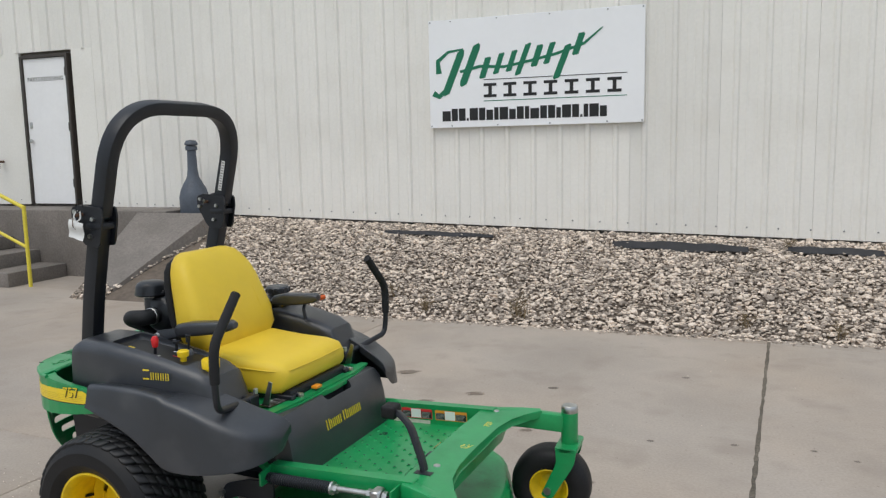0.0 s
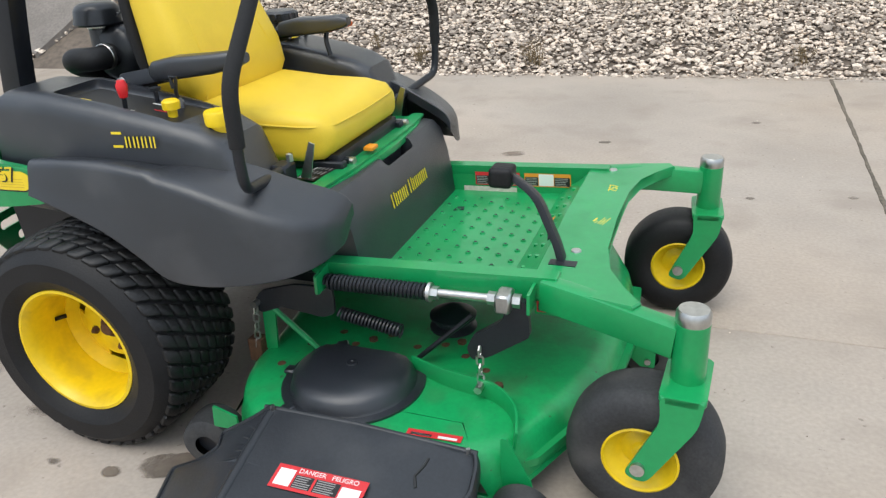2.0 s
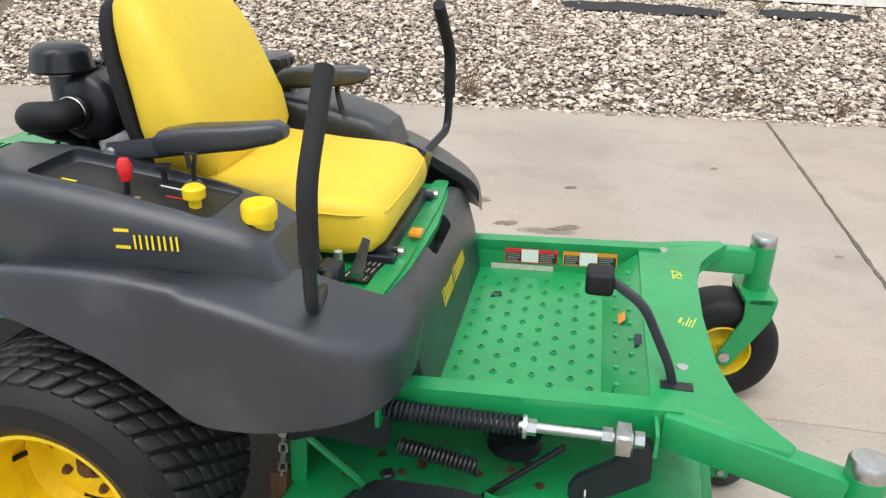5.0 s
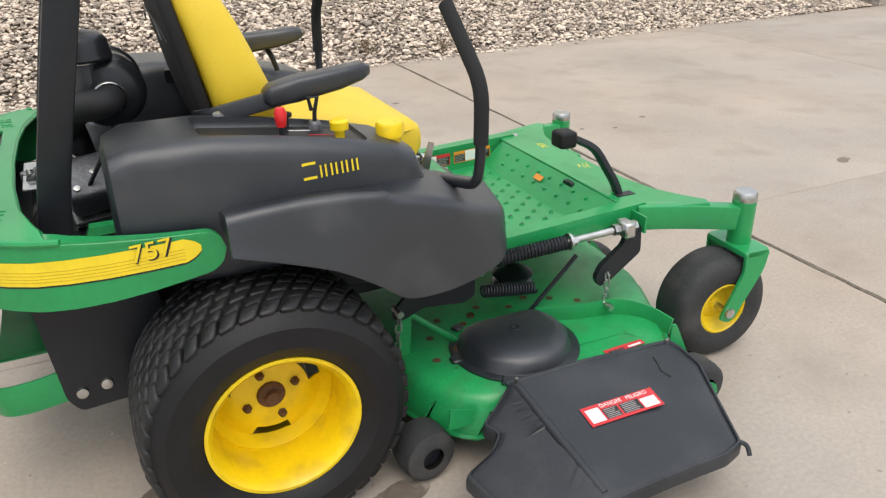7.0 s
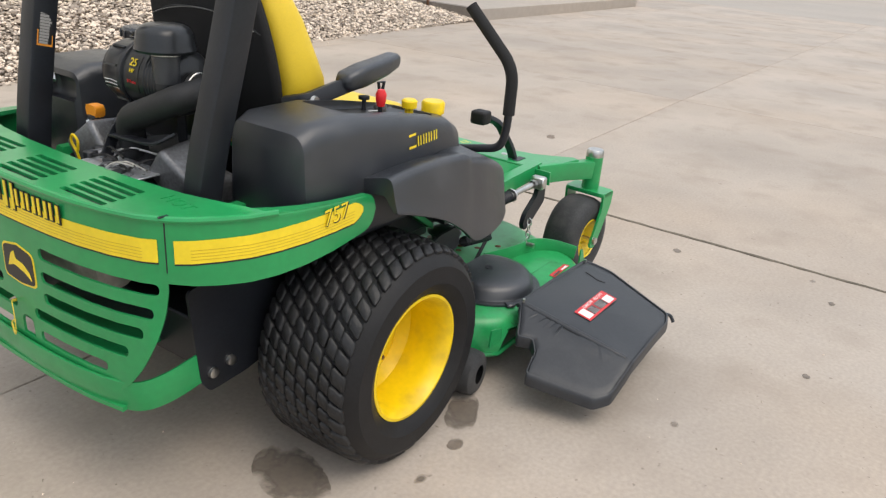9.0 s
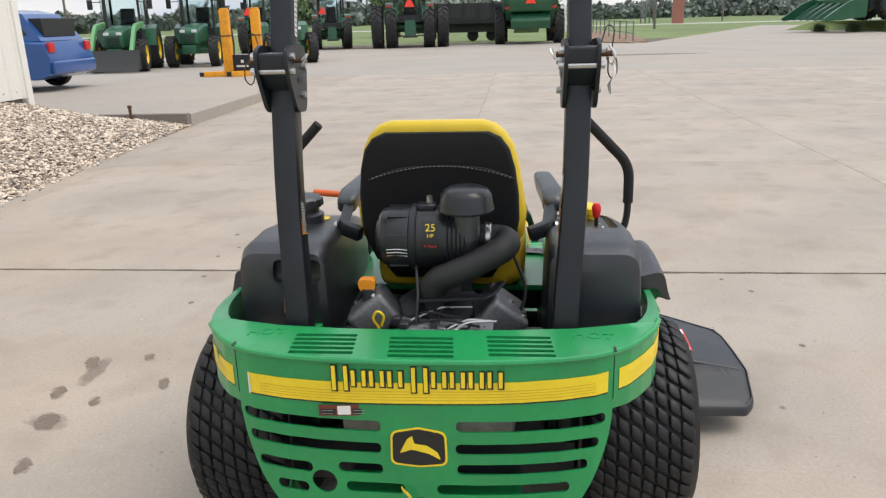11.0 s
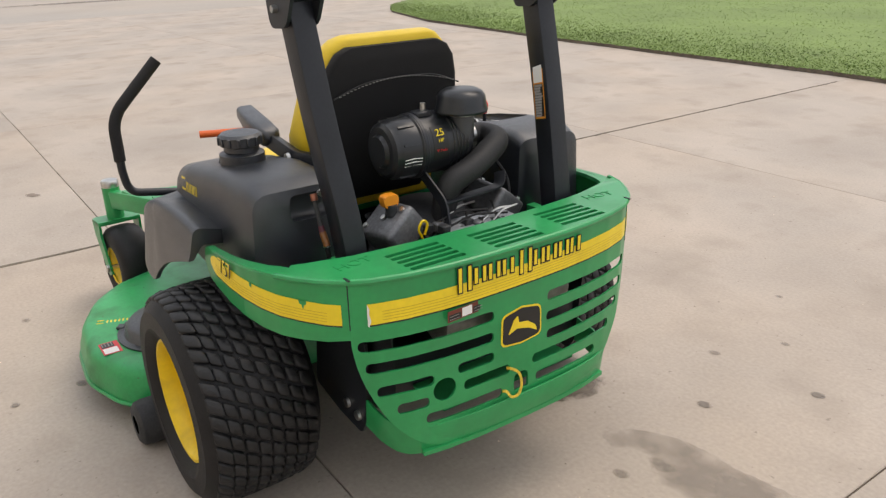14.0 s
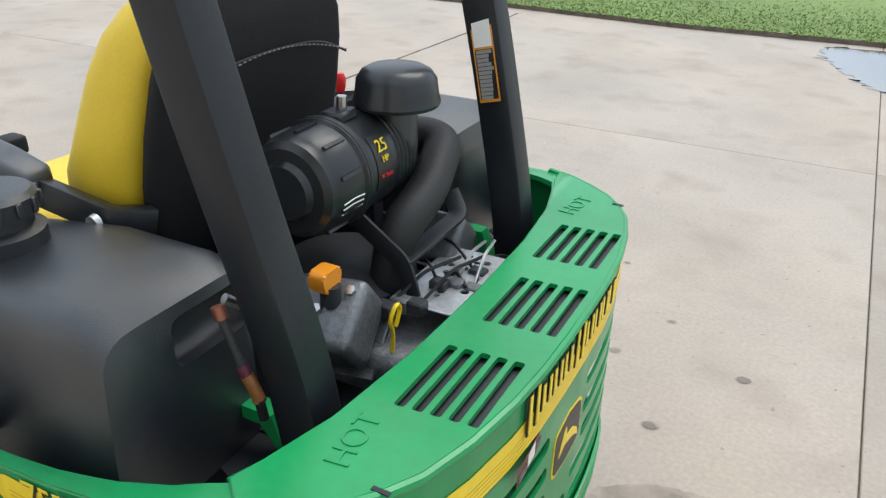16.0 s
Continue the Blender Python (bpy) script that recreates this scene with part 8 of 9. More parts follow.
    local_part("feeder_house", prism([(1.7, 1.25), (2.0, 1.45), (3.3, 0.85), (3.3, 0.35), (1.7, 0.75)], "y", -0.6, 0.6), FIELD_GREEN, c)
    local_part("axle", box((1.4, -0.95, 0.70), (1.7, 0.95, 0.94), 0.03, 1), DARK, c)
    local_part("axle", box((-1.65, -1.05, 0.62), (-1.45, 1.05, 0.78), 0.03, 1), DARK, c)
    local_part("ladder", box((2.1, 1.05, 0.5), (2.6, 1.10, 1.6), 0.01, 1), DARK, c)
    local_part("tank_handrail", tube(fillet([(-1.4, 1.0, 2.6), (-1.4, 1.0, 3.2), (-2.3, 1.0, 3.15), (-2.3, 1.0, 2.6)], 0.08), 0.02, 6), FIELD_GREEN, c)
    smv_triangle(c, -3.225, 0.0, 1.62, 0.22)
    local_part("rear_badge", lathe([(0.0, -3.215), (0.16, -3.21), (0.16, -3.19)], "x", (0, 0.0, 2.18), 20), BLACK_LABEL, c, "round dark badge")
    if header:
        local_part("header_back", prism(fillet2([(3.3, 0.30), (3.5, 0.25), (3.6, 1.0), (3.35, 1.05)], 0.03), "y", -2.1, 2.1, 0.02, 1), FIELD_GREEN, c)
        local_part("header_end", prism(fillet2([(3.3, 0.20), (5.1, 0.05), (5.2, 0.16), (4.2, 0.85), (3.6, 1.08), (3.3, 1.0)], 0.06), "y", 2.06, 2.18, 0.02, 1), FIELD_GREEN, c)
        local_part("header_end", prism(fillet2([(3.3, 0.20), (5.1, 0.05), (5.2, 0.16), (4.2, 0.85), (3.6, 1.08), (3.3, 1.0)], 0.06), "y", -2.18, -2.06, 0.02, 1), FIELD_GREEN, c)
        local_part("header_pan", prism([(3.4, 0.20), (4.4, 0.08), (4.4, 0.12), (3.5, 0.30)], "y", -2.05, 2.05), DARK, c)
        for k in range(6):
            y = -1.75 + k * 0.70
            local_part("row_snout", loft([[(3.6, y - 0.2, 0.35), (3.6, y + 0.2, 0.35), (3.6, y + 0.12, 0.85), (3.6, y - 0.12, 0.85)], [(4.2, y - 0.14, 0.14), (4.2, y + 0.14, 0.14), (4.2, y + 0.07, 0.5), (4.2, y - 0.07, 0.5)], [(4.75, y - 0.02, 0.06), (4.75, y + 0.02, 0.06), (4.75, y + 0.01, 0.10), (4.75, y - 0.01, 0.10)]]), FIELD_GREEN, c)
    return c


combine((43.2, -1.6, 0), 0, 1.25, "green combine harvester seen from behind with reflector triangle")
combine((48.8, -24.8, 0.62), 96, 1.28, "green combine harvester with yellow rims on a raised bed", header=True)

# raised bed with timbers under it
bm = loft([[(44.0, -31.5, -0.1), (53.5, -32.5, -0.1), (56.5, -19.8, -0.1), (46.5, -24.0, -0.1)], [(45.6, -30.6, 0.60), (52.5, -31.0, 0.60), (54.5, -21.5, 0.60), (47.3, -23.2, 0.60)]])
tagged(part("display_bed", bm, FIELD_MAT, None, "", 0), "raised grass bed carrying the display harvester", "mound", "", "structure")
TIMBER = mat("grey_weathered_timber", (0.15, 0.13, 0.115), 0.9, grain=0.3, scale=8, blotch=0.3, bscale=1.5, random=0.2)
for k, (a, b, z) in enumerate((((43.6, -25.2), (45.0, -27.8), 0.22), ((43.2, -28.2), (43.6, -31.4), 0.24), ((43.6, -26.0), (44.2, -29.0), 0.62))):
    o = part("timber_sleeper", tube([(*a, z), (*b, z)], 0.2, sq=(0.20, 0.20, 0.03)), TIMBER)
    tagged(o, "grey weathered timber sleeper edging the bed", "timber", "timber sleepers", "")

# orange two-post stand on the apron
STAND = mat("orange_yellow_paint", (0.86, 0.36, 0.02), 0.42, grain=0.06, scale=20, blotch=0.08, bscale=3, dirt=(0.35, 0.14, 0.03), dirt_amt=0.4, dirt_scale=4)
stand = thing("wheel_service_stand", "orange two-post steel lifting stand with black box", "lift", at=(17.0, 6.25, 0.165))
for (x, y) in ((16.95, 6.55), (17.15, 5.85)):
    pst = part("post", box((x - 0.075, y - 0.11, 0.17), (x + 0.075, y + 0.11, 1.74), 0.012, 2), STAND, stand)
    part("post_cap", box((x - 0.06, y - 0.09, 1.741), (x + 0.06, y + 0.09, 1.785), 0.01, 1), STAND, pst)
    part("slot_band", box((x - 0.079, y - 0.114, 1.12), (x + 0.079, y + 0.114, 1.15)), RUST, pst)
for a, b in (((16.80, 7.15), (17.1, 6.2)), ((16.75, 6.45), (17.4, 5.25))):
    part("foot_beam", tube([(*a, 0.235), (*b, 0.235)], 0.06, sq=(0.07, 0.065, 0.008)), STAND, stand)
    part("beam_end", tube([(a[0], a[1], 0.235), (a[0] - 0.02, a[1] + 0.10, 0.235)], 0.05, sq=(0.055, 0.05, 0.006)), BLACK_PAINT, stand)
cbx = part("control_box", box((16.94, 5.92, 0.30), (17.06, 6.46, 0.68), 0.01, 1), BLACK_PAINT, stand, "black box with unreadable white mark")
for y0, y1, z0, z1 in ((6.06, 6.36, 0.39, 0.43), (6.17, 6.24, 0.49, 0.56)):
    part("box_mark", box((16.936, y0, z0), (16.941, y1, z1)), WHITE_LABEL, cbx, "", 0)

# blue hatchback half hidden behind the workshop
BLUE = mat("blue_car_paint", (0.02, 0.09, 0.30), 0.25, coat=0.6, blotch=0.05, bscale=2)
car = machine("hatchback_car", "blue hatchback car parked beside the workshop", "car", (14.0, 9.75, 0.175), 92, 1.08)
rings = []
for y, k in ((-0.86, 0.92), (-0.80, 1.0), (0.80, 1.0), (0.86, 0.92)):
    rings.append([(x, y, 0.35 + (z - 0.35) * k) for x, z in ((-0.75, 0.30), (-0.80, 0.62), (-0.70, 0.92), (0.6, 0.95), (2.1, 0.92), (2.95, 0.80), (3.2, 0.60), (3.15, 0.28), (2.9, 0.22), (-0.5, 0.22))])
local_part("body", loft(rings), BLUE, car, "blue painted body", 45)
cabin = [[(-0.66, 0.93), (-0.30, 1.42), (0.1, 1.50), (1.0, 1.49), (1.95, 0.94)], 0.78, 0.62]
bm = loft([[(x, -0.80 + (z - 0.93) * 0.28, z) for x, z in cabin[0]], [(x, 0.80 - (z - 0.93) * 0.28, z) for x, z in cabin[0]]])
local_part("cabin", bm, BLUE, car, "", 30)
for s in (1, -1):
    local_part("side_window", prism([(-0.42, 1.0), (-0.16, 1.36), (0.62, 1.41), (0.70, 1.0)], "y", 0.74 * s - 0.03, 0.74 * s + 0.03), DARK, car, "dark side window")
    local_part("side_window", prism([(0.78, 1.0), (0.70, 1.41), (1.0, 1.40), (1.62, 1.0)], "y", 0.74 * s - 0.03, 0.74 * s + 0.03), DARK, car)
    local_part("tail_lamp", box((-0.80, 0.70 * s - 0.10, 0.72), (-0.74, 0.70 * s + 0.10, 0.90), 0.02, 2), RED_LAMP, car)
    for x in (0.0, 2.45):
        wh = new("wheel")
        wh.parent = car
        local_part("tyre", lathe([(0.19, -0.09), (0.24, -0.10), (0.29, -0.09), (0.30, 0.0), (0.29, 0.09), (0.24, 0.10), (0.19, 0.09)], "y", (x, 0.78 * s, 0.30), 28), RUBBER, wh)
        local_part("wheel_trim", lathe([(0.195, 0.085 * s), (0.18, 0.095 * s), (0.05, 0.105 * s), (0.0, 0.11 * s)], "y", (x, 0.78 * s, 0.30), 24), mat("silver_wheel_trim", (0.62, 0.63, 0.64), 0.35, 0.6), wh, "silver wheel trim")
        for k in range(5):
            a = 2 * math.pi * k / 5
            local_part("trim_opening", box((-0.03, 0.0, 0.09), (0.03, 0.006, 0.16), 0, 1, Matrix.Translation((x, 0.78 * s + 0.098 * s, 0.30)) @ Matrix.Rotation(a, 4, "Y")), BLACK_PAINT, wh)
local_part("bumper", box((-0.86, -0.80, 0.32), (-0.76, 0.80, 0.56), 0.04, 3), BLUE, car)
local_part("rear_window", box((-0.62, -0.60, 1.0), (-0.36, 0.60, 1.34), 0.01, 1), DARK, car)

# ---- fences, signs, poles ----
PIPE = mat("grey_green_pipe", (0.20, 0.23, 0.20), 0.6, 0.2, grain=0.15, scale=12)


def pipe_fence(label, pts, rails, step):
    f = thing("pipe_fence", label, "fence", at=(pts[0][0], pts[0][1], -0.15))
    for (a, b) in zip(pts, pts[1:]):
        a, b = Vector((*a, 0)), Vector((*b, 0))
        n = max(1, int((b - a).length / step))
        for i in range(n + 1):
            p = a.lerp(b, i / n)
            part("post", tube([p + Vector((0, 0, -0.2)), p + Vector((0, 0, max(rails) + 0.04))], 0.04, 8), PIPE, f)
        for z in rails:
            part("rail", tube([a + Vector((0, 0, z)), b + Vector((0, 0, z))], 0.028, 8), PIPE, f)


pipe_fence("grey pipe rail fence on a gravel strip", [(38.6, -6.7), (65, -7.1)], (0.45, 1.0), 2.6)
pipe_fence("low pipe fence along the far grass", [(44, -34), (34, -40), (30, -62)], (0.40, 0.85), 3.4)
bm = prism([(37.6, -6.4), (39.0, -5.4), (50, -4.6), (66, -5.6), (66, -8.3), (50, -8.6), (40, -7.6)], "z", -0.12, 0.06, 0.02, 1)
tagged(part("gravel_strip", bm, mat("red_brown_gravel", (0.26, 0.17, 0.12), 0.95, grain=0.4, scale=6, blotch=0.2, bscale=0.5), None, "", 0), "reddish gravel strip under the rail fence", "gravel", "", "structure")
bd = thing("board_sign", "white blank board tilted on a wire frame", "sign", at=(20.4, -19.3, 0.04))
part("panel", box((-0.01, -0.42, -0.30), (0.01, 0.42, 0.30), 0.004, 1, Matrix.Translation((20.4, -19.3, 0.78)) @ Matrix.Rotation(radians(28), 4, "X")), WHITE_LABEL, bd)
for y in (-19.72, -18.95):
    part("wire_leg", tube([(20.42, y, 0.0), (20.42, y, 0.55)], 0.015, 6), BLACK_PAINT, bd)
tw = thing("tower_sign", "tall brick and white roadside sign tower", "sign", at=(115, -25, -0.15))
part("brick_shaft", box((114.3, -25.7, -0.2), (115.7, -24.3, 3.5), 0.02, 1), mat("far_red_brick", (0.33, 0.14, 0.10), 0.9, grain=0.2, scale=4), tw, "red brick shaft")
part("sign_panel", box((114.2, -25.8, 3.5), (115.8, -24.2, 5.5), 0.03, 1), WHITE_LABEL, tw, "white sign panel")
part("clock_band", box((114.15, -25.5, 4.2), (114.22, -24.5, 5.0)), BLACK_LABEL, tw)
part("cap", prism([(-26.0, 5.5), (-24.0, 5.9), (-24.0, 6.0), (-26.0, 5.62)], "x", 114.0, 116.0), DARK, tw)

POLE = mat("grey_pole_wood", (0.17, 0.15, 0.135), 0.9, grain=0.2, scale=3)
tops = {}


def utility_pole(x, y, h, arm_turn=80):
    p = thing("utility_pole", "grey wooden utility pole with crossarm", "pole", "utility poles", "", (x, y, -0.16))
    part("shaft", tube([(x, y, -0.2), (x, y, h * 0.5), (x, y, h)], [0.14, 0.12, 0.09], 10), POLE, p)
    d = Vector((math.cos(radians(arm_turn)), math.sin(radians(arm_turn)), 0))
    part("crossarm", tube([Vector((x, y, h - 0.6)) - d * 0.8, Vector((x, y, h - 0.6)) + d * 0.8], 0.06, sq=(0.05, 0.06, 0.01)), POLE, p)
    for k in (-0.7, -0.3, 0.3, 0.7):
        part("insulator", tube([Vector((x, y, h - 0.55)) + d * k, Vector((x, y, h - 0.35)) + d * k], 0.05, 6), GREY_METAL, p)
    tops[(x, y)] = Vector((x, y, h - 0.35))


for x, y, h in ((76, 18, 8.9), (81.4, -15.6, 8.6), (88.8, -41.3, 10.7), (107, -11.3, 7.0), (133, -36, 7.5), (110, -84, 10.0), (80, 46, 9.0)):
    utility_pole(x, y, h)
wr = thing("power_lines", "thin dark overhead power lines", "wires")
for a, b in (((80, 46), (76, 18)), ((76, 18), (81.4, -15.6)), ((81.4, -15.6), (88.8, -41.3)), ((88.8, -41.3), (110, -84))):
    for k in (-1.0, 0.0, 1.0):
        A, B = tops[a] + Vector((0, k, 0)), tops[b] + Vector((0, k, 0))
        pts = [A.lerp(B, i / 8) - Vector((0, 0, 0.9 * 4 * (i / 8) * (1 - i / 8))) for i in range(9)]
        part("wire", tube(pts, 0.008, 4), DARK, wr)


def light_pole(x, y, h):
    p = thing("light_pole", "slim steel yard light pole with two lamp heads", "street lamp", "yard light poles", "", (x, y, -0.16))
    part("shaft", tube([(x, y, -0.2), (x, y, h)], [0.12, 0.07], 8), GREY_METAL, p)
    for s in (1, -1):
        part("lamp_head", box((x - 0.25, y + 0.25 * s - 0.35 * (s < 0) - 0.05, h - 0.05), (x + 0.25, y + 0.25 * s + 0.35 * (s > 0) + 0.05, h + 0.12), 0.03, 1), GREY_METAL, p)


light_pole(85, 22.7, 6.6)
light_pole(105, 23.5, 6.6)
for k in range(4):
    light_pole(128 + k * 3, -22 - k * 1.2, 6.2)

# ---- distance ----
tagged(part("road", prism([(104, -190), (112, -190), (118, 0), (130, 150), (122, 150), (110, 0)], "z", -0.158, -0.135), mat("pale_road", (0.48, 0.46, 0.43), 0.9, grain=0.1, scale=1), None, "", 0), "pale concrete road beyond the grass", "road", "", "structure")
tagged(part("road_far", prism([(72, -170), (76, -170), (100, -44), (97, -44)], "z", -0.158, -0.135), MATS["pale_road"], None, "", 0), "pale lane across the grass", "road", "", "structure")

wg = thing("trailer", "long dark low farm trailer behind the machines", "trailer", at=(52.8, 2.0, -0.15))
part("deck", box((52.0, -0.6, 1.0), (53.6, 6.4, 1.35), 0.05, 1), DARK, wg)
part("side_wall", box((52.0, -0.6, 1.36), (52.12, 6.4, 2.35), 0.02, 1), mat("dark_trailer_wall", (0.035, 0.033, 0.035), 0.7, grain=0.2, scale=4), wg)
for k in range(8):
    part("stake", box((51.94, -0.55 + k * 0.98, 1.1), (52.0, -0.45 + k * 0.98, 2.45)), DARK, wg)
part("chassis_beam", box((52.6, -0.3, 0.45), (53.4, 6.2, 1.0)), DARK, wg)
for y in (0.6, 1.9, 4.8):
    part("wheel", lathe([(0.0, -0.2), (0.30, -0.2), (0.38, -0.15), (0.40, 0.0), (0.38, 0.15), (0.30, 0.2), (0.0, 0.2)], "x", (53.2, y, 0.25), 20), TYRE_FAR, wg)
sh = thing("shed", "small white gabled shed", "shed", at=(77.6, -6.7, -0.16))
part("walls", box((76.6, -8.2, -0.2), (79.0, -5.2, 2.3)), WHITE_DOOR, sh)
part("roof", prism([(-8.5, 2.25), (-6.7, 3.2), (-4.9, 2.25), (-4.9, 2.35), (-6.7, 3.32), (-8.5, 2.35)], "x", 76.3, 79.3), MATS["pale_road"], sh)
part("door", box((76.56, -7.1, -0.15), (76.61, -6.2, 1.9)), SIDING, sh)
for (x, y, w, l, h) in ((262, -172, 22, 34, 5.0), (246, -196, 14, 24, 4.2)):
    b = thing("warehouse", "white low metal warehouse in the distance", "building", "far warehouses", "", (x, y, -0.16))
    part("wall", box((x, y - l / 2, -0.2), (x + w, y + l / 2, h)), WHITE_DOOR, b)
    part("roof", prism([(y - l / 2 - 0.4, h), (y, h + 1.1), (y + l / 2 + 0.4, h), (y + l / 2 + 0.4, h + 0.2), (y, h + 1.3), (y - l / 2 - 0.4, h + 0.2)], "x", x - 0.3, x + w + 0.3), MATS["pale_road"], b)
    for k in range(3):
        part("overhead_door", box((x - 0.06, y - l / 2 + l * (k + 0.5) / 3 - 1.5, -0.15), (x - 0.01, y - l / 2 + l * (k + 0.5) / 3 + 1.5, 3.2)), GREY_LABEL, b)

# ---- trees ----
LEAF = mat("tree_leaves", (0.12, 0.18, 0.08), 0.8, island=0.45, blotch=0.25, bscale=0.4)
# paler and greyer than LEAF: the haze of distance is put into this colour
LEAF_HAZED = mat("hazed_tree_leaves", (0.19, 0.22, 0.195), 0.9, island=0.3, blotch=0.25, bscale=0.05)
BARK = mat("bark", (0.10, 0.08, 0.06), 0.95, grain=0.3, scale=10, bump=0.4, bumpscale=20)


def leaf_quads(r, lumps, n, size):
    """Leaf clumps: small bent quads gathered round lumps given as (x, y, z, radius)."""
    V, F = [], []
    wts = np.array([l[3] ** 2 for l in lumps])
    wts = wts / wts.sum()
    for _ in range(n):
        x, y, z, rad = lumps[r.choice(len(lumps), p=wts)]
        d = r.normal(0, 1, 3)
        d /= np.linalg.norm(d)
        c = np.array((x, y, z)) + d * rad * r.uniform(0.55, 1.08) * np.array((1, 1, 0.85))
        a, b = r.normal(0, 1, 3), r.normal(0, 1, 3)
        a /= np.linalg.norm(a)
        b = np.cross(a, b)
        b /= np.linalg.norm(b)
        s = size * r.uniform(0.6, 1.4)
        k = len(V)
        for p in (-a * s, b * s * 0.6, a * s, -b * s * 0.6):
            V.append(tuple(c + p))
        F.append((k, k + 1, k + 2, k + 3))
    return V, F


def tree(x, y, h, spread, seed, n=7000, size=0.22, material=None, low=0.28, label="broad green deciduous tree"):
    r = np.random.default_rng(seed)
    t = thing("tree", label, "tree", "trees round the yard", "", (x, y, -0.16))
    lumps = []
    bm = bmesh.new()
    p0, p1 = Vector((x, y, -0.3)), Vector((x + r.normal(0, 0.1), y + r.normal(0, 0.1), h * 0.45))
    add_tube(bm, [p0, p0.lerp(p1, 0.5), p1, p1 + Vector((0.2, 0.1, h * 0.35))], [h * 0.03, h * 0.024, h * 0.016, h * 0.004], 9)
    for k in range(15):
        a = 2.4 * k + r.uniform(-0.4, 0.4)
        f = r.uniform(low, 0.92)
        rad = spread * (1 - ((f - 0.52) / 0.62) ** 2) * r.uniform(0.35, 0.72)
        c = Vector((x + math.cos(a) * rad, y + math.sin(a) * rad, h * f))
        s0 = p0.lerp(p1, min(0.98, 0.35 + f * 0.5))
        add_tube(bm, [s0, s0.lerp(c, 0.5) + Vector((0, 0, -0.03 * h)), c], [h * 0.011, h * 0.006, h * 0.002], 6)
        lumps.append((c.x, c.y, c.z, spread * r.uniform(0.20, 0.36)))
    lumps.append((x, y, h * 0.86, spread * 0.36))
    part("trunk", bm, BARK, t)
    V, F = leaf_quads(r, lumps, n, size)
    me = bpy.data.meshes.new("crown")
    me.from_pydata(V, [], F)
    me.materials.append(material or LEAF)
    o = new("crown", me)
    o.parent = t
    o.matrix_parent_inverse = t.matrix_world.inverted()
    tagged(o, "uneven crown of small green leaves", kind="stuff")


tree(72.3, 9.6, 7.8, 3.6, 1, 5600, 0.19)
tree(132, -87, 4.6, 2.2, 2, 3000, 0.35)
tree(102, -78, 4.2, 1.9, 3, 3000, 0.32)
tree(82, -70, 4.0, 1.7, 4, 4000, 0.28)
tree(118, 30, 4.6, 2.6, 8, 2500, 0.38)
tree(120, 14, 4.4, 2.5, 9, 2500, 0.38)
tree(40.5, -43.0, 9.0, 3.2, 5, 6000, 0.20, None, 0.12, "dense dark green conical tree")

# shrubs and long grass by the raised bed
for k, (x, y, s) in enumerate(((46.3, -22.9, 0.62), (45.4, -24.2, 0.8), (48.3, -21.4, 0.5), (50.5, -20.2, 0.45))):
    r = np.random.default_rng(60 + k)
    V, F = [], []
    for _ in range(420):
        a, l = r.uniform(0, 6.283), s * r.uniform(0.7, 1.5)
        bx, by = x + r.normal(0, s * 0.35), y + r.normal(0, s * 0.35)
        ox, oy = math.cos(a) * l * r.uniform(0.1, 0.7), math.sin(a) * l * r.uniform(0.1, 0.7)
        q = len(V)
        V += [(bx - 0.03, by, -0.05), (bx + 0.03, by, -0.05), (bx + ox, by + oy, l)]
        F.append((q, q + 1, q + 2))
    me = bpy.data.meshes.new("grass_clump")
    me.from_pydata(V, [], F)
    me.materials.append(LEAF)
    tagged(new("grass_clump", me), "clump of tall ornamental grass", "shrub", "grass clumps", "")

# wooded skyline, one mesh, its distance haze painted into the leaf colour
r = np.random.default_rng(21)
V, F = [], []
for k in range(900):
    a = radians(r.uniform(-75, 62))
    d = r.uniform(230, 330)
    x, y = d * math.cos(a), d * math.sin(a)
    h = r.uniform(4.5, 8.5) * (1.0 + 0.25 * math.sin(a * 9) + 0.18 * math.sin(a * 23 + 1))
    s = h * r.uniform(0.45, 0.75)
    lumps = [(x + r.normal(0, s * 0.5), y + r.normal(0, s * 0.5), h * f, s * q) for f, q in ((0.3, 0.55), (0.55, 0.6), (0.75, 0.45), (0.2, 0.5))]
    v, f = leaf_quads(r, lumps, 80, 1.1)
    F += [tuple(i + len(V) for i in q) for q in f]
    V += v
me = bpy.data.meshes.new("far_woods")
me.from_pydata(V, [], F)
me.materials.append(LEAF_HAZED)
tagged(new("far_woods", me), "low band of distant green woods, haze in their colour", "woods", "", "stuff")

# dark hopper truck beyond the lawn
tk = thing("hopper_truck", "dark hopper truck parked beyond the lawn", "truck", at=(39.8, -55.3, -0.16))
part("hopper", loft([[(38.6, -57.2, 1.1), (41, -57.2, 1.1), (41, -53.8, 1.1), (38.6, -53.8, 1.1)], [(38.2, -57.8, 2.9), (41.4, -57.8, 2.9), (41.4, -53.2, 2.9), (38.2, -53.2, 2.9)]]), DARK, tk)
part("cab", box((38.7, -53.0, 0.6), (40.9, -51.2, 2.7), 0.2, 3), DARK, tk)
for y in (-56.5, -55.3, -52.0):
    for x in (38.7, 40.9):
        part("wheel", lathe([(0.0, -0.15), (0.3, -0.15), (0.46, -0.12), (0.48, 0.0), (0.46, 0.12), (0.3, 0.15), (0.0, 0.15)], "x", (x, y, 0.33), 18), TYRE_FAR, tk)

# all of these stand on the ground that falls away
bpy.context.view_layer.update()
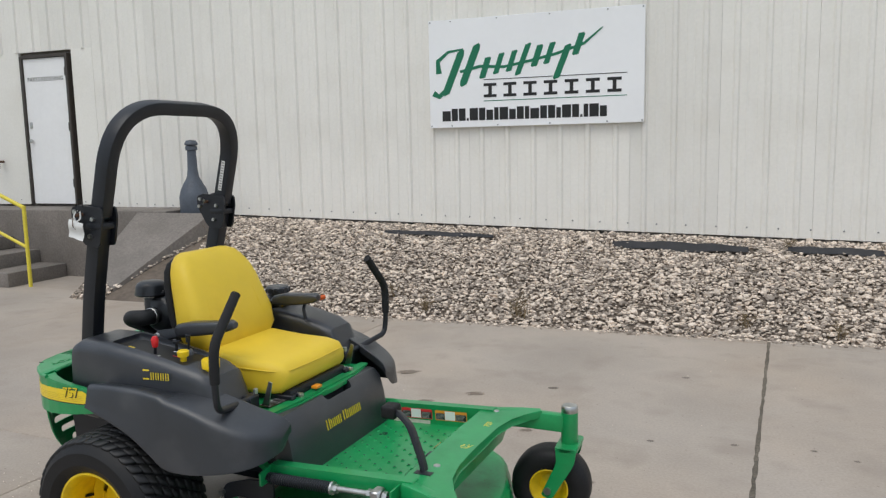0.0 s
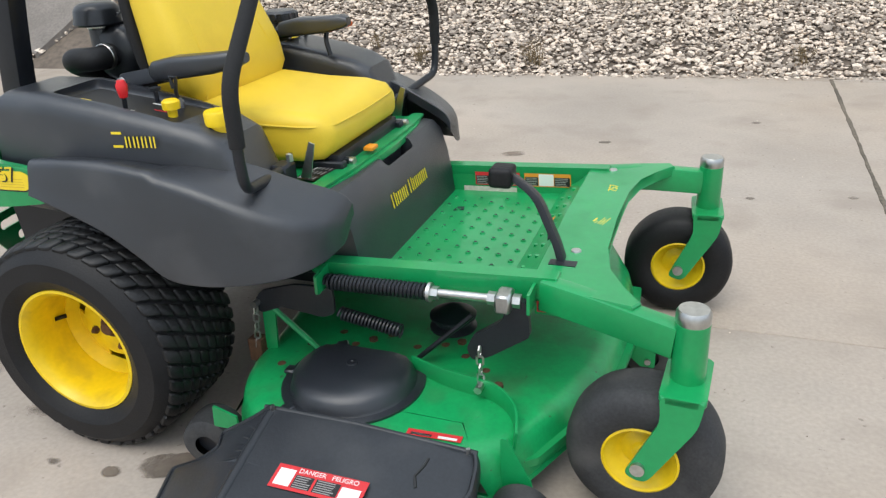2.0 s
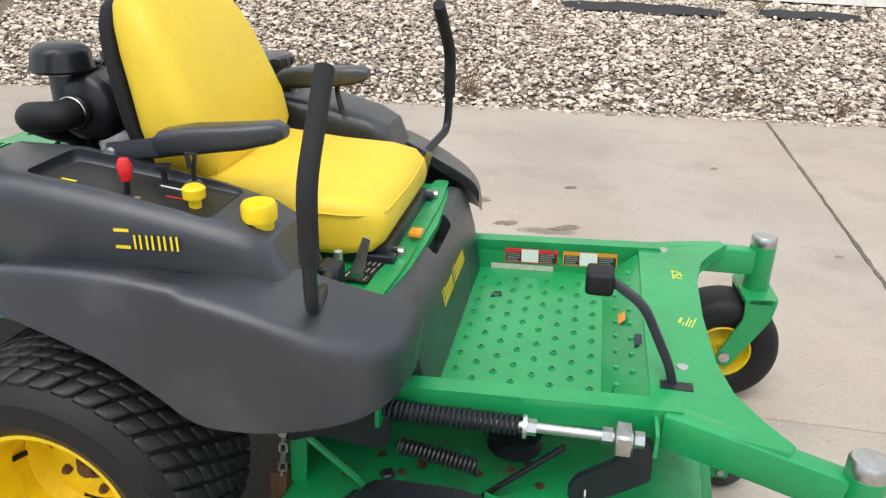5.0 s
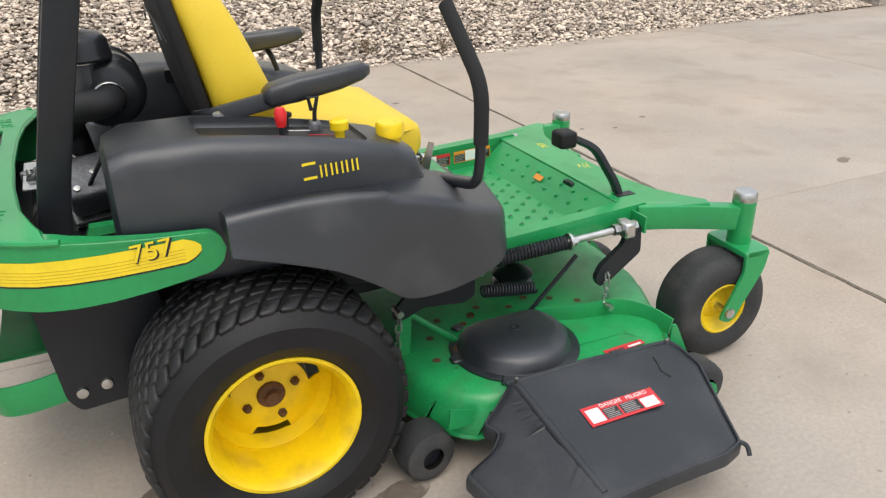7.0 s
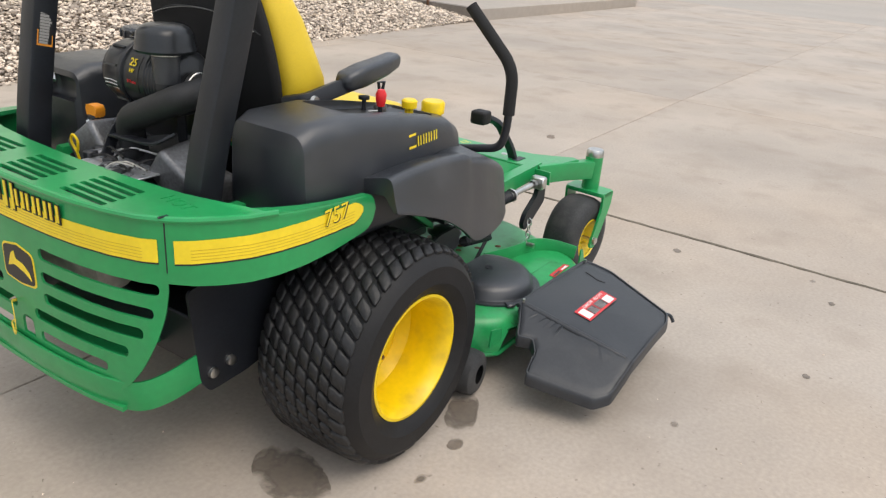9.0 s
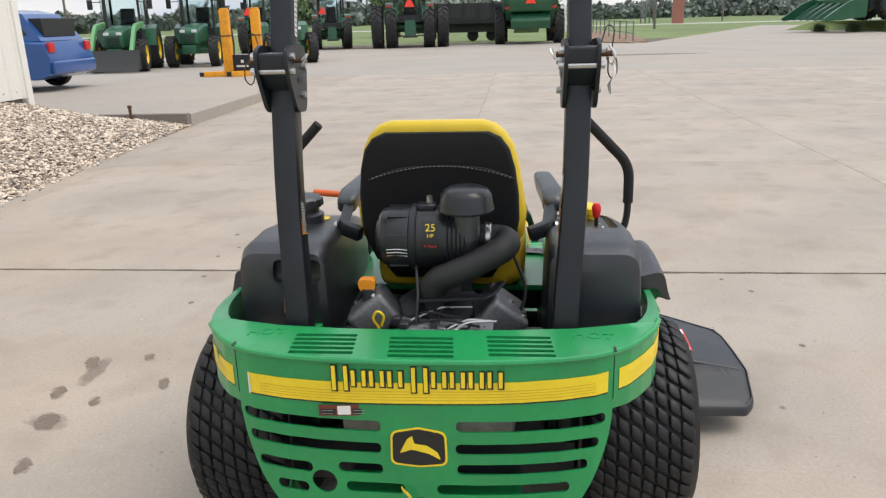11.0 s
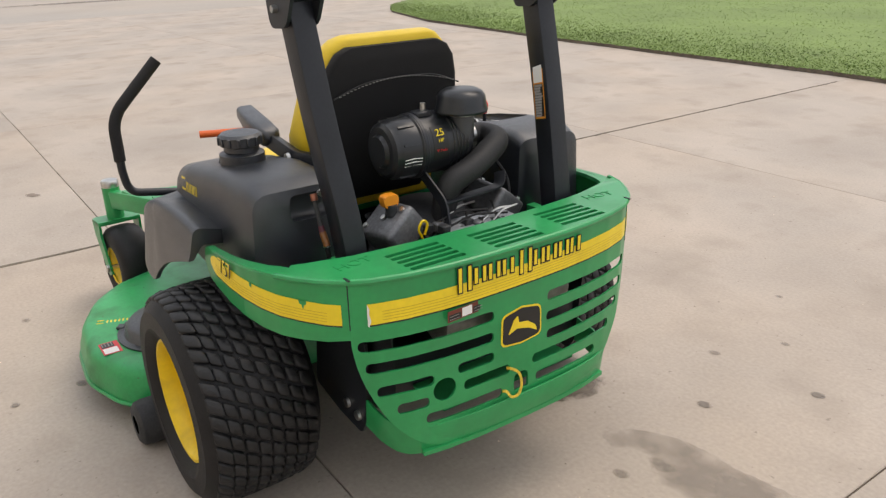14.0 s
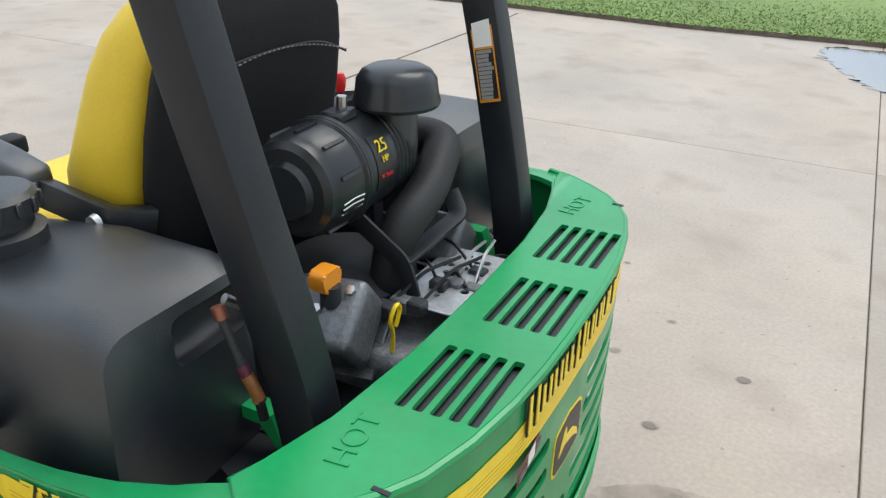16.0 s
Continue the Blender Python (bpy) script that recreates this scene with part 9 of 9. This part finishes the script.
for ob in list(bpy.data.objects):
    if ob not in NEAR_BY and ob.parent is None:
        ob.matrix_world = FAR @ ob.matrix_world

# ---- stains, drips and standing water on the concrete ----
WATER = mat("standing_water", (0.17, 0.155, 0.14), 0.03, blotch=0.1, bscale=1.0, spec=1.0, coat=1.0)


def fade_edges(m, amount, scale):
    """A stain wears thin in spots and towards its rim."""
    n, l = m.node_tree.nodes, m.node_tree.links
    tc = n.new("ShaderNodeTexCoord")
    sub = n.new("ShaderNodeVectorMath")
    sub.operation = "SUBTRACT"
    sub.inputs[1].default_value = (0.5, 0.5, 0.0)
    flat = n.new("ShaderNodeVectorMath")
    flat.operation = "MULTIPLY"
    flat.inputs[1].default_value = (2.0, 2.0, 0.0)
    ln = n.new("ShaderNodeVectorMath")
    ln.operation = "LENGTH"
    no = n.new("ShaderNodeTexNoise")
    no.inputs["Scale"].default_value, no.inputs["Detail"].default_value = scale, 6
    ad = n.new("ShaderNodeMath")
    ad.operation = "MULTIPLY_ADD"
    ad.inputs[1].default_value = -1.9
    mr = n.new("ShaderNodeMapRange")
    mr.inputs["From Min"].default_value, mr.inputs["From Max"].default_value = 0.15, -0.45
    mr.inputs["To Max"].default_value = amount
    l.new(tc.outputs["Generated"], sub.inputs[0])
    l.new(sub.outputs[0], flat.inputs[0])
    l.new(flat.outputs[0], ln.inputs[0])
    l.new(tc.outputs["Object"], no.inputs["Vector"])
    l.new(no.outputs["Fac"], ad.inputs[0])
    l.new(ln.outputs["Value"], ad.inputs[2])
    l.new(ad.outputs[0], mr.inputs["Value"])
    l.new(mr.outputs[0], n["Principled BSDF"].inputs["Alpha"])


def stain(name, pts, material, label, z=0.0025, seed=0, rough=0.10, kind=""):
    """A thin patch with a ragged edge."""
    r = random.Random(seed)
    ring = []
    k = len(pts)
    dens = fillet2(pts, 10, 4)
    for i, p in enumerate(dens):
        a, b = Vector(p), Vector(dens[(i + 1) % len(dens)])
        n = Vector(((b - a).y, -(b - a).x))
        L = (b - a).length
        for j in range(4):
            q = a.lerp(b, j / 4)
            ring.append((q.x + n.normalized().x * r.uniform(-1, 1) * rough * min(0.25, L), q.y + n.normalized().y * r.uniform(-1, 1) * rough * min(0.25, L)) if L > 1e-6 else (q.x, q.y))
    bm = bmesh.new()
    bm.faces.new([bm.verts.new((x, y, z)) for x, y in ring])
    bmesh.ops.triangulate(bm, faces=bm.faces[:])
    return tagged(fold(part(name, bm, material, None, "", 0)), label, "stain", "", "structure")


LIGHT_DAMP = mat("drying_damp_stain", (0.27, 0.225, 0.185), 0.6, grain=0.16, scale=55, blotch=0.12, bscale=3, bump=0.2, bumpscale=90)
SMEAR = mat("dry_brown_smear", (0.235, 0.185, 0.145), 0.7, grain=0.2, scale=60)
fade_edges(SMEAR, 0.7, 22)
fade_edges(LIGHT_DAMP, 0.55, 9)
fade_edges(DAMP, 0.85, 16)
stain("damp_strip", [(-0.48, -0.41), (-0.62, -0.36), (-0.80, -0.35), (-1.03, -0.40), (-1.35, -0.42), (-1.65, -0.44), (-1.92, -0.50), (-1.65, -0.62), (-1.35, -0.60), (-1.18, -0.64), (-0.95, -0.58), (-0.68, -0.57), (-0.56, -0.48)], LIGHT_DAMP, "drying damp streak on the concrete", 0.002, 1)
stain("damp_patch", [(-0.50, 1.10), (-0.45, 0.97), (-0.26, 0.95), (-0.18, 1.08), (-0.26, 1.21), (-0.44, 1.19)], LIGHT_DAMP, "drying damp patch on the concrete", 0.002, 2)
stain("oil_stain", [(-0.26, -0.37), (-0.18, -0.40), (-0.18, -0.52), (-0.25, -0.64), (-0.33, -0.65), (-0.37, -0.53), (-0.33, -0.42)], DAMP, "dark wet drip by the wheel", 0.0022, 3)
stain("oil_stain", [(0.18, -0.68), (0.28, -0.64), (0.36, -0.65), (0.34, -0.71), (0.24, -0.76), (0.18, -0.77), (0.15, -0.73)], DAMP, "dark wet drip by the wheel", 0.0022, 4)
stain("oil_stain", [(0.08, -0.755), (0.13, -0.745), (0.145, -0.775), (0.11, -0.795), (0.085, -0.785)], DAMP, "dark wet drip by the wheel", 0.0022, 9)
stain("oil_stain", [(-0.10, -0.77), (-0.05, -0.762), (-0.045, -0.79), (-0.085, -0.80)], DAMP, "small wet drip by the wheel", 0.0022, 10)
stain("damp_patch", [(0.30, 1.50), (0.44, 1.56), (0.46, 1.72), (0.38, 1.75), (0.33, 1.62)], LIGHT_DAMP, "drying damp patch on the concrete", 0.002, 5)
stain("damp_patch", [(0.66, 1.62), (0.95, 1.64), (0.97, 1.70), (0.70, 1.71)], LIGHT_DAMP, "drying damp patch on the concrete", 0.002, 6)
for k, (x, y, s) in enumerate(((1.48, 0.93, 0.03), (0.79, 1.07, 0.025), (0.80, 0.85, 0.03), (1.66, 1.57, 0.025), (-0.43, -1.09, 0.025), (-0.81, -1.12, 0.03), (2.09, 1.67, 0.028), (2.48, 1.73, 0.026), (2.68, 1.66, 0.024), (1.66, -0.43, 0.03), (0.62, -1.23, 0.02), (1.99, -0.78, 0.03), (2.09, -1.36, 0.022), (1.90, -1.47, 0.02), (1.7, 2.84, 0.035), (2.98, 1.78, 0.03), (3.58, -3.1, 0.04), (-0.62, -0.78, 0.03),
                               (-0.70, -0.30, 0.03), (-0.92, -0.28, 0.025), (-0.55, -1.35, 0.02), (0.9, 2.3, 0.04), (-0.3, -1.7, 0.02), (1.2, -1.5, 0.02), (-0.74, -0.42, 0.05), (-1.35, 0.9, 0.03))):
    stain("drip_spot", [(x + s * math.cos(a), y + s * 0.75 * math.sin(a * 1.0 + 0.3)) for a in (0, 1.0, 2.1, 3.1, 4.2, 5.2)], DAMP if k % 2 else LIGHT_DAMP, "small dark drip on the concrete", 0.0023, 20 + k, 0.3)
for k, (x, y, a, b) in enumerate(((0.38, 1.62, 0.16, 0.10), (0.55, 1.52, 0.10, 0.05), (0.62, 1.72, 0.16, 0.06), (0.90, 1.72, 0.20, 0.06), (0.97, 1.48, 0.10, 0.05), (0.08, 1.53, 0.14, 0.06), (0.2, 1.75, 0.12, 0.06), (0.72, 1.30, 0.14, 0.05), (0.45, 2.0, 0.16, 0.08), (-0.2, 2.3, 0.20, 0.10), (3.4, 0.6, 0.15, 0.06), (-1.3, -1.2, 0.2, 0.1))):
    stain("damp_smear", [(x + (0.62 * a * math.cos(q) - 0.35 * b * math.sin(q)) * 0.8, y + 0.45 * b * math.sin(q) + 0.25 * a * math.cos(q)) for q in (0, 0.9, 1.9, 2.9, 3.9, 5.1)], SMEAR, "brown damp smear on the concrete", 0.0024, 80 + k, 0.3)
stain("puddle", [(-0.70, -6.62), (-0.66, -6.2), (-0.88, -5.5), (-1.15, -5.0), (-1.9, -4.7), (-3.4, -4.6), (-3.6, -6.3)], WATER, "shallow puddle at the lawn edge", 0.003, 50, 0.45)
stain("puddle", [(24.5, -21.5), (25.5, -26), (25, -31), (21, -28), (18.6, -23), (19.6, -18.6), (22, -19.5)], WATER, "shallow puddle on the far concrete", 0.003, 51, 0.15)
stain("damp_streak", [(26, -2.2), (27, -1.6), (27.4, -4.5), (26.6, -8.0), (26, -5)], LIGHT_DAMP, "long damp streak across the yard", 0.003, 52, 0.1)

# fine white chippings scattered behind the mower
rr_ = np.random.default_rng(77)
V, F = [], []
for k in range(420):
    if k < 260:
        x, y = rr_.normal(-0.95, 0.16), rr_.normal(-0.05, 0.13)
    else:
        x, y = rr_.uniform(-2, 2.6), rr_.uniform(-3, 3.6)
    s = rr_.uniform(0.0015, 0.004)
    q = len(V)
    V += [(x - s, y - s, 0.0005), (x + s, y - s * 0.6, 0.0005), (x + s * 0.2, y + s, 0.0005), (x, y, 0.0005 + s)]
    F += [(q, q + 1, q + 3), (q + 1, q + 2, q + 3), (q + 2, q, q + 3)]
me = bpy.data.meshes.new("chippings")
me.from_pydata(V, [], F)
me.materials.append(GRAVEL)
tagged(new("chippings", me), "fine pale chippings scattered on the concrete", "gravel", "", "stuff")

# ---- concrete slabs of the yard, one by one ----
def slab_mesh(w, h, name):
    bm = bmesh.new()
    add_box(bm, (0.0025, 0.002, -0.06), (w - 0.0025, h - 0.002, 0.0), 0.003, 1)
    me = bpy.data.meshes.new(name)
    bmesh.ops.recalc_face_normals(bm, faces=bm.faces[:])
    bm.to_mesh(me)
    bm.free()
    me.materials.append(CONCRETE)
    return me


yard = thing("pavement", "sand-coloured concrete yard slabs with dirty joints", "pavement", "", "structure")
slab = slab_mesh(PX, PY, "slab")
for i in range(-3, 6):
    for j in range(-5, 2):
        o = new("slab", slab)
        o.parent = yard
        o.matrix_world = (FALL if i > 1 else Matrix()) @ Matrix.Translation((X0 + i * PX, Y0 + j * PY, 0))

# old filler standing in the joint ahead of the mower
rj = random.Random(8)
L_, R_ = [], []
y = -6.6
while y < 5.0:
    L_.append((X0 + PX - 0.013 - rj.uniform(-0.004, 0.005), y))
    R_.append((X0 + PX + 0.013 + rj.uniform(-0.004, 0.005), y))
    y += 0.07
bm = bmesh.new()
rows_j = [[bm.verts.new((x, yy, -0.004)), bm.verts.new((x + 0.006, yy, 0.0035)), bm.verts.new((x2 - 0.006, yy, 0.0035)), bm.verts.new((x2, yy, -0.004))] for (x, yy), (x2, _) in zip(L_, R_)]
for a, b in zip(rows_j, rows_j[1:]):
    for i in range(3):
        bm.faces.new((a[i], a[i + 1], b[i + 1], b[i]))
o = part("joint_filler", bm, JOINT, yard, "crumbling dark joint filler", 0)
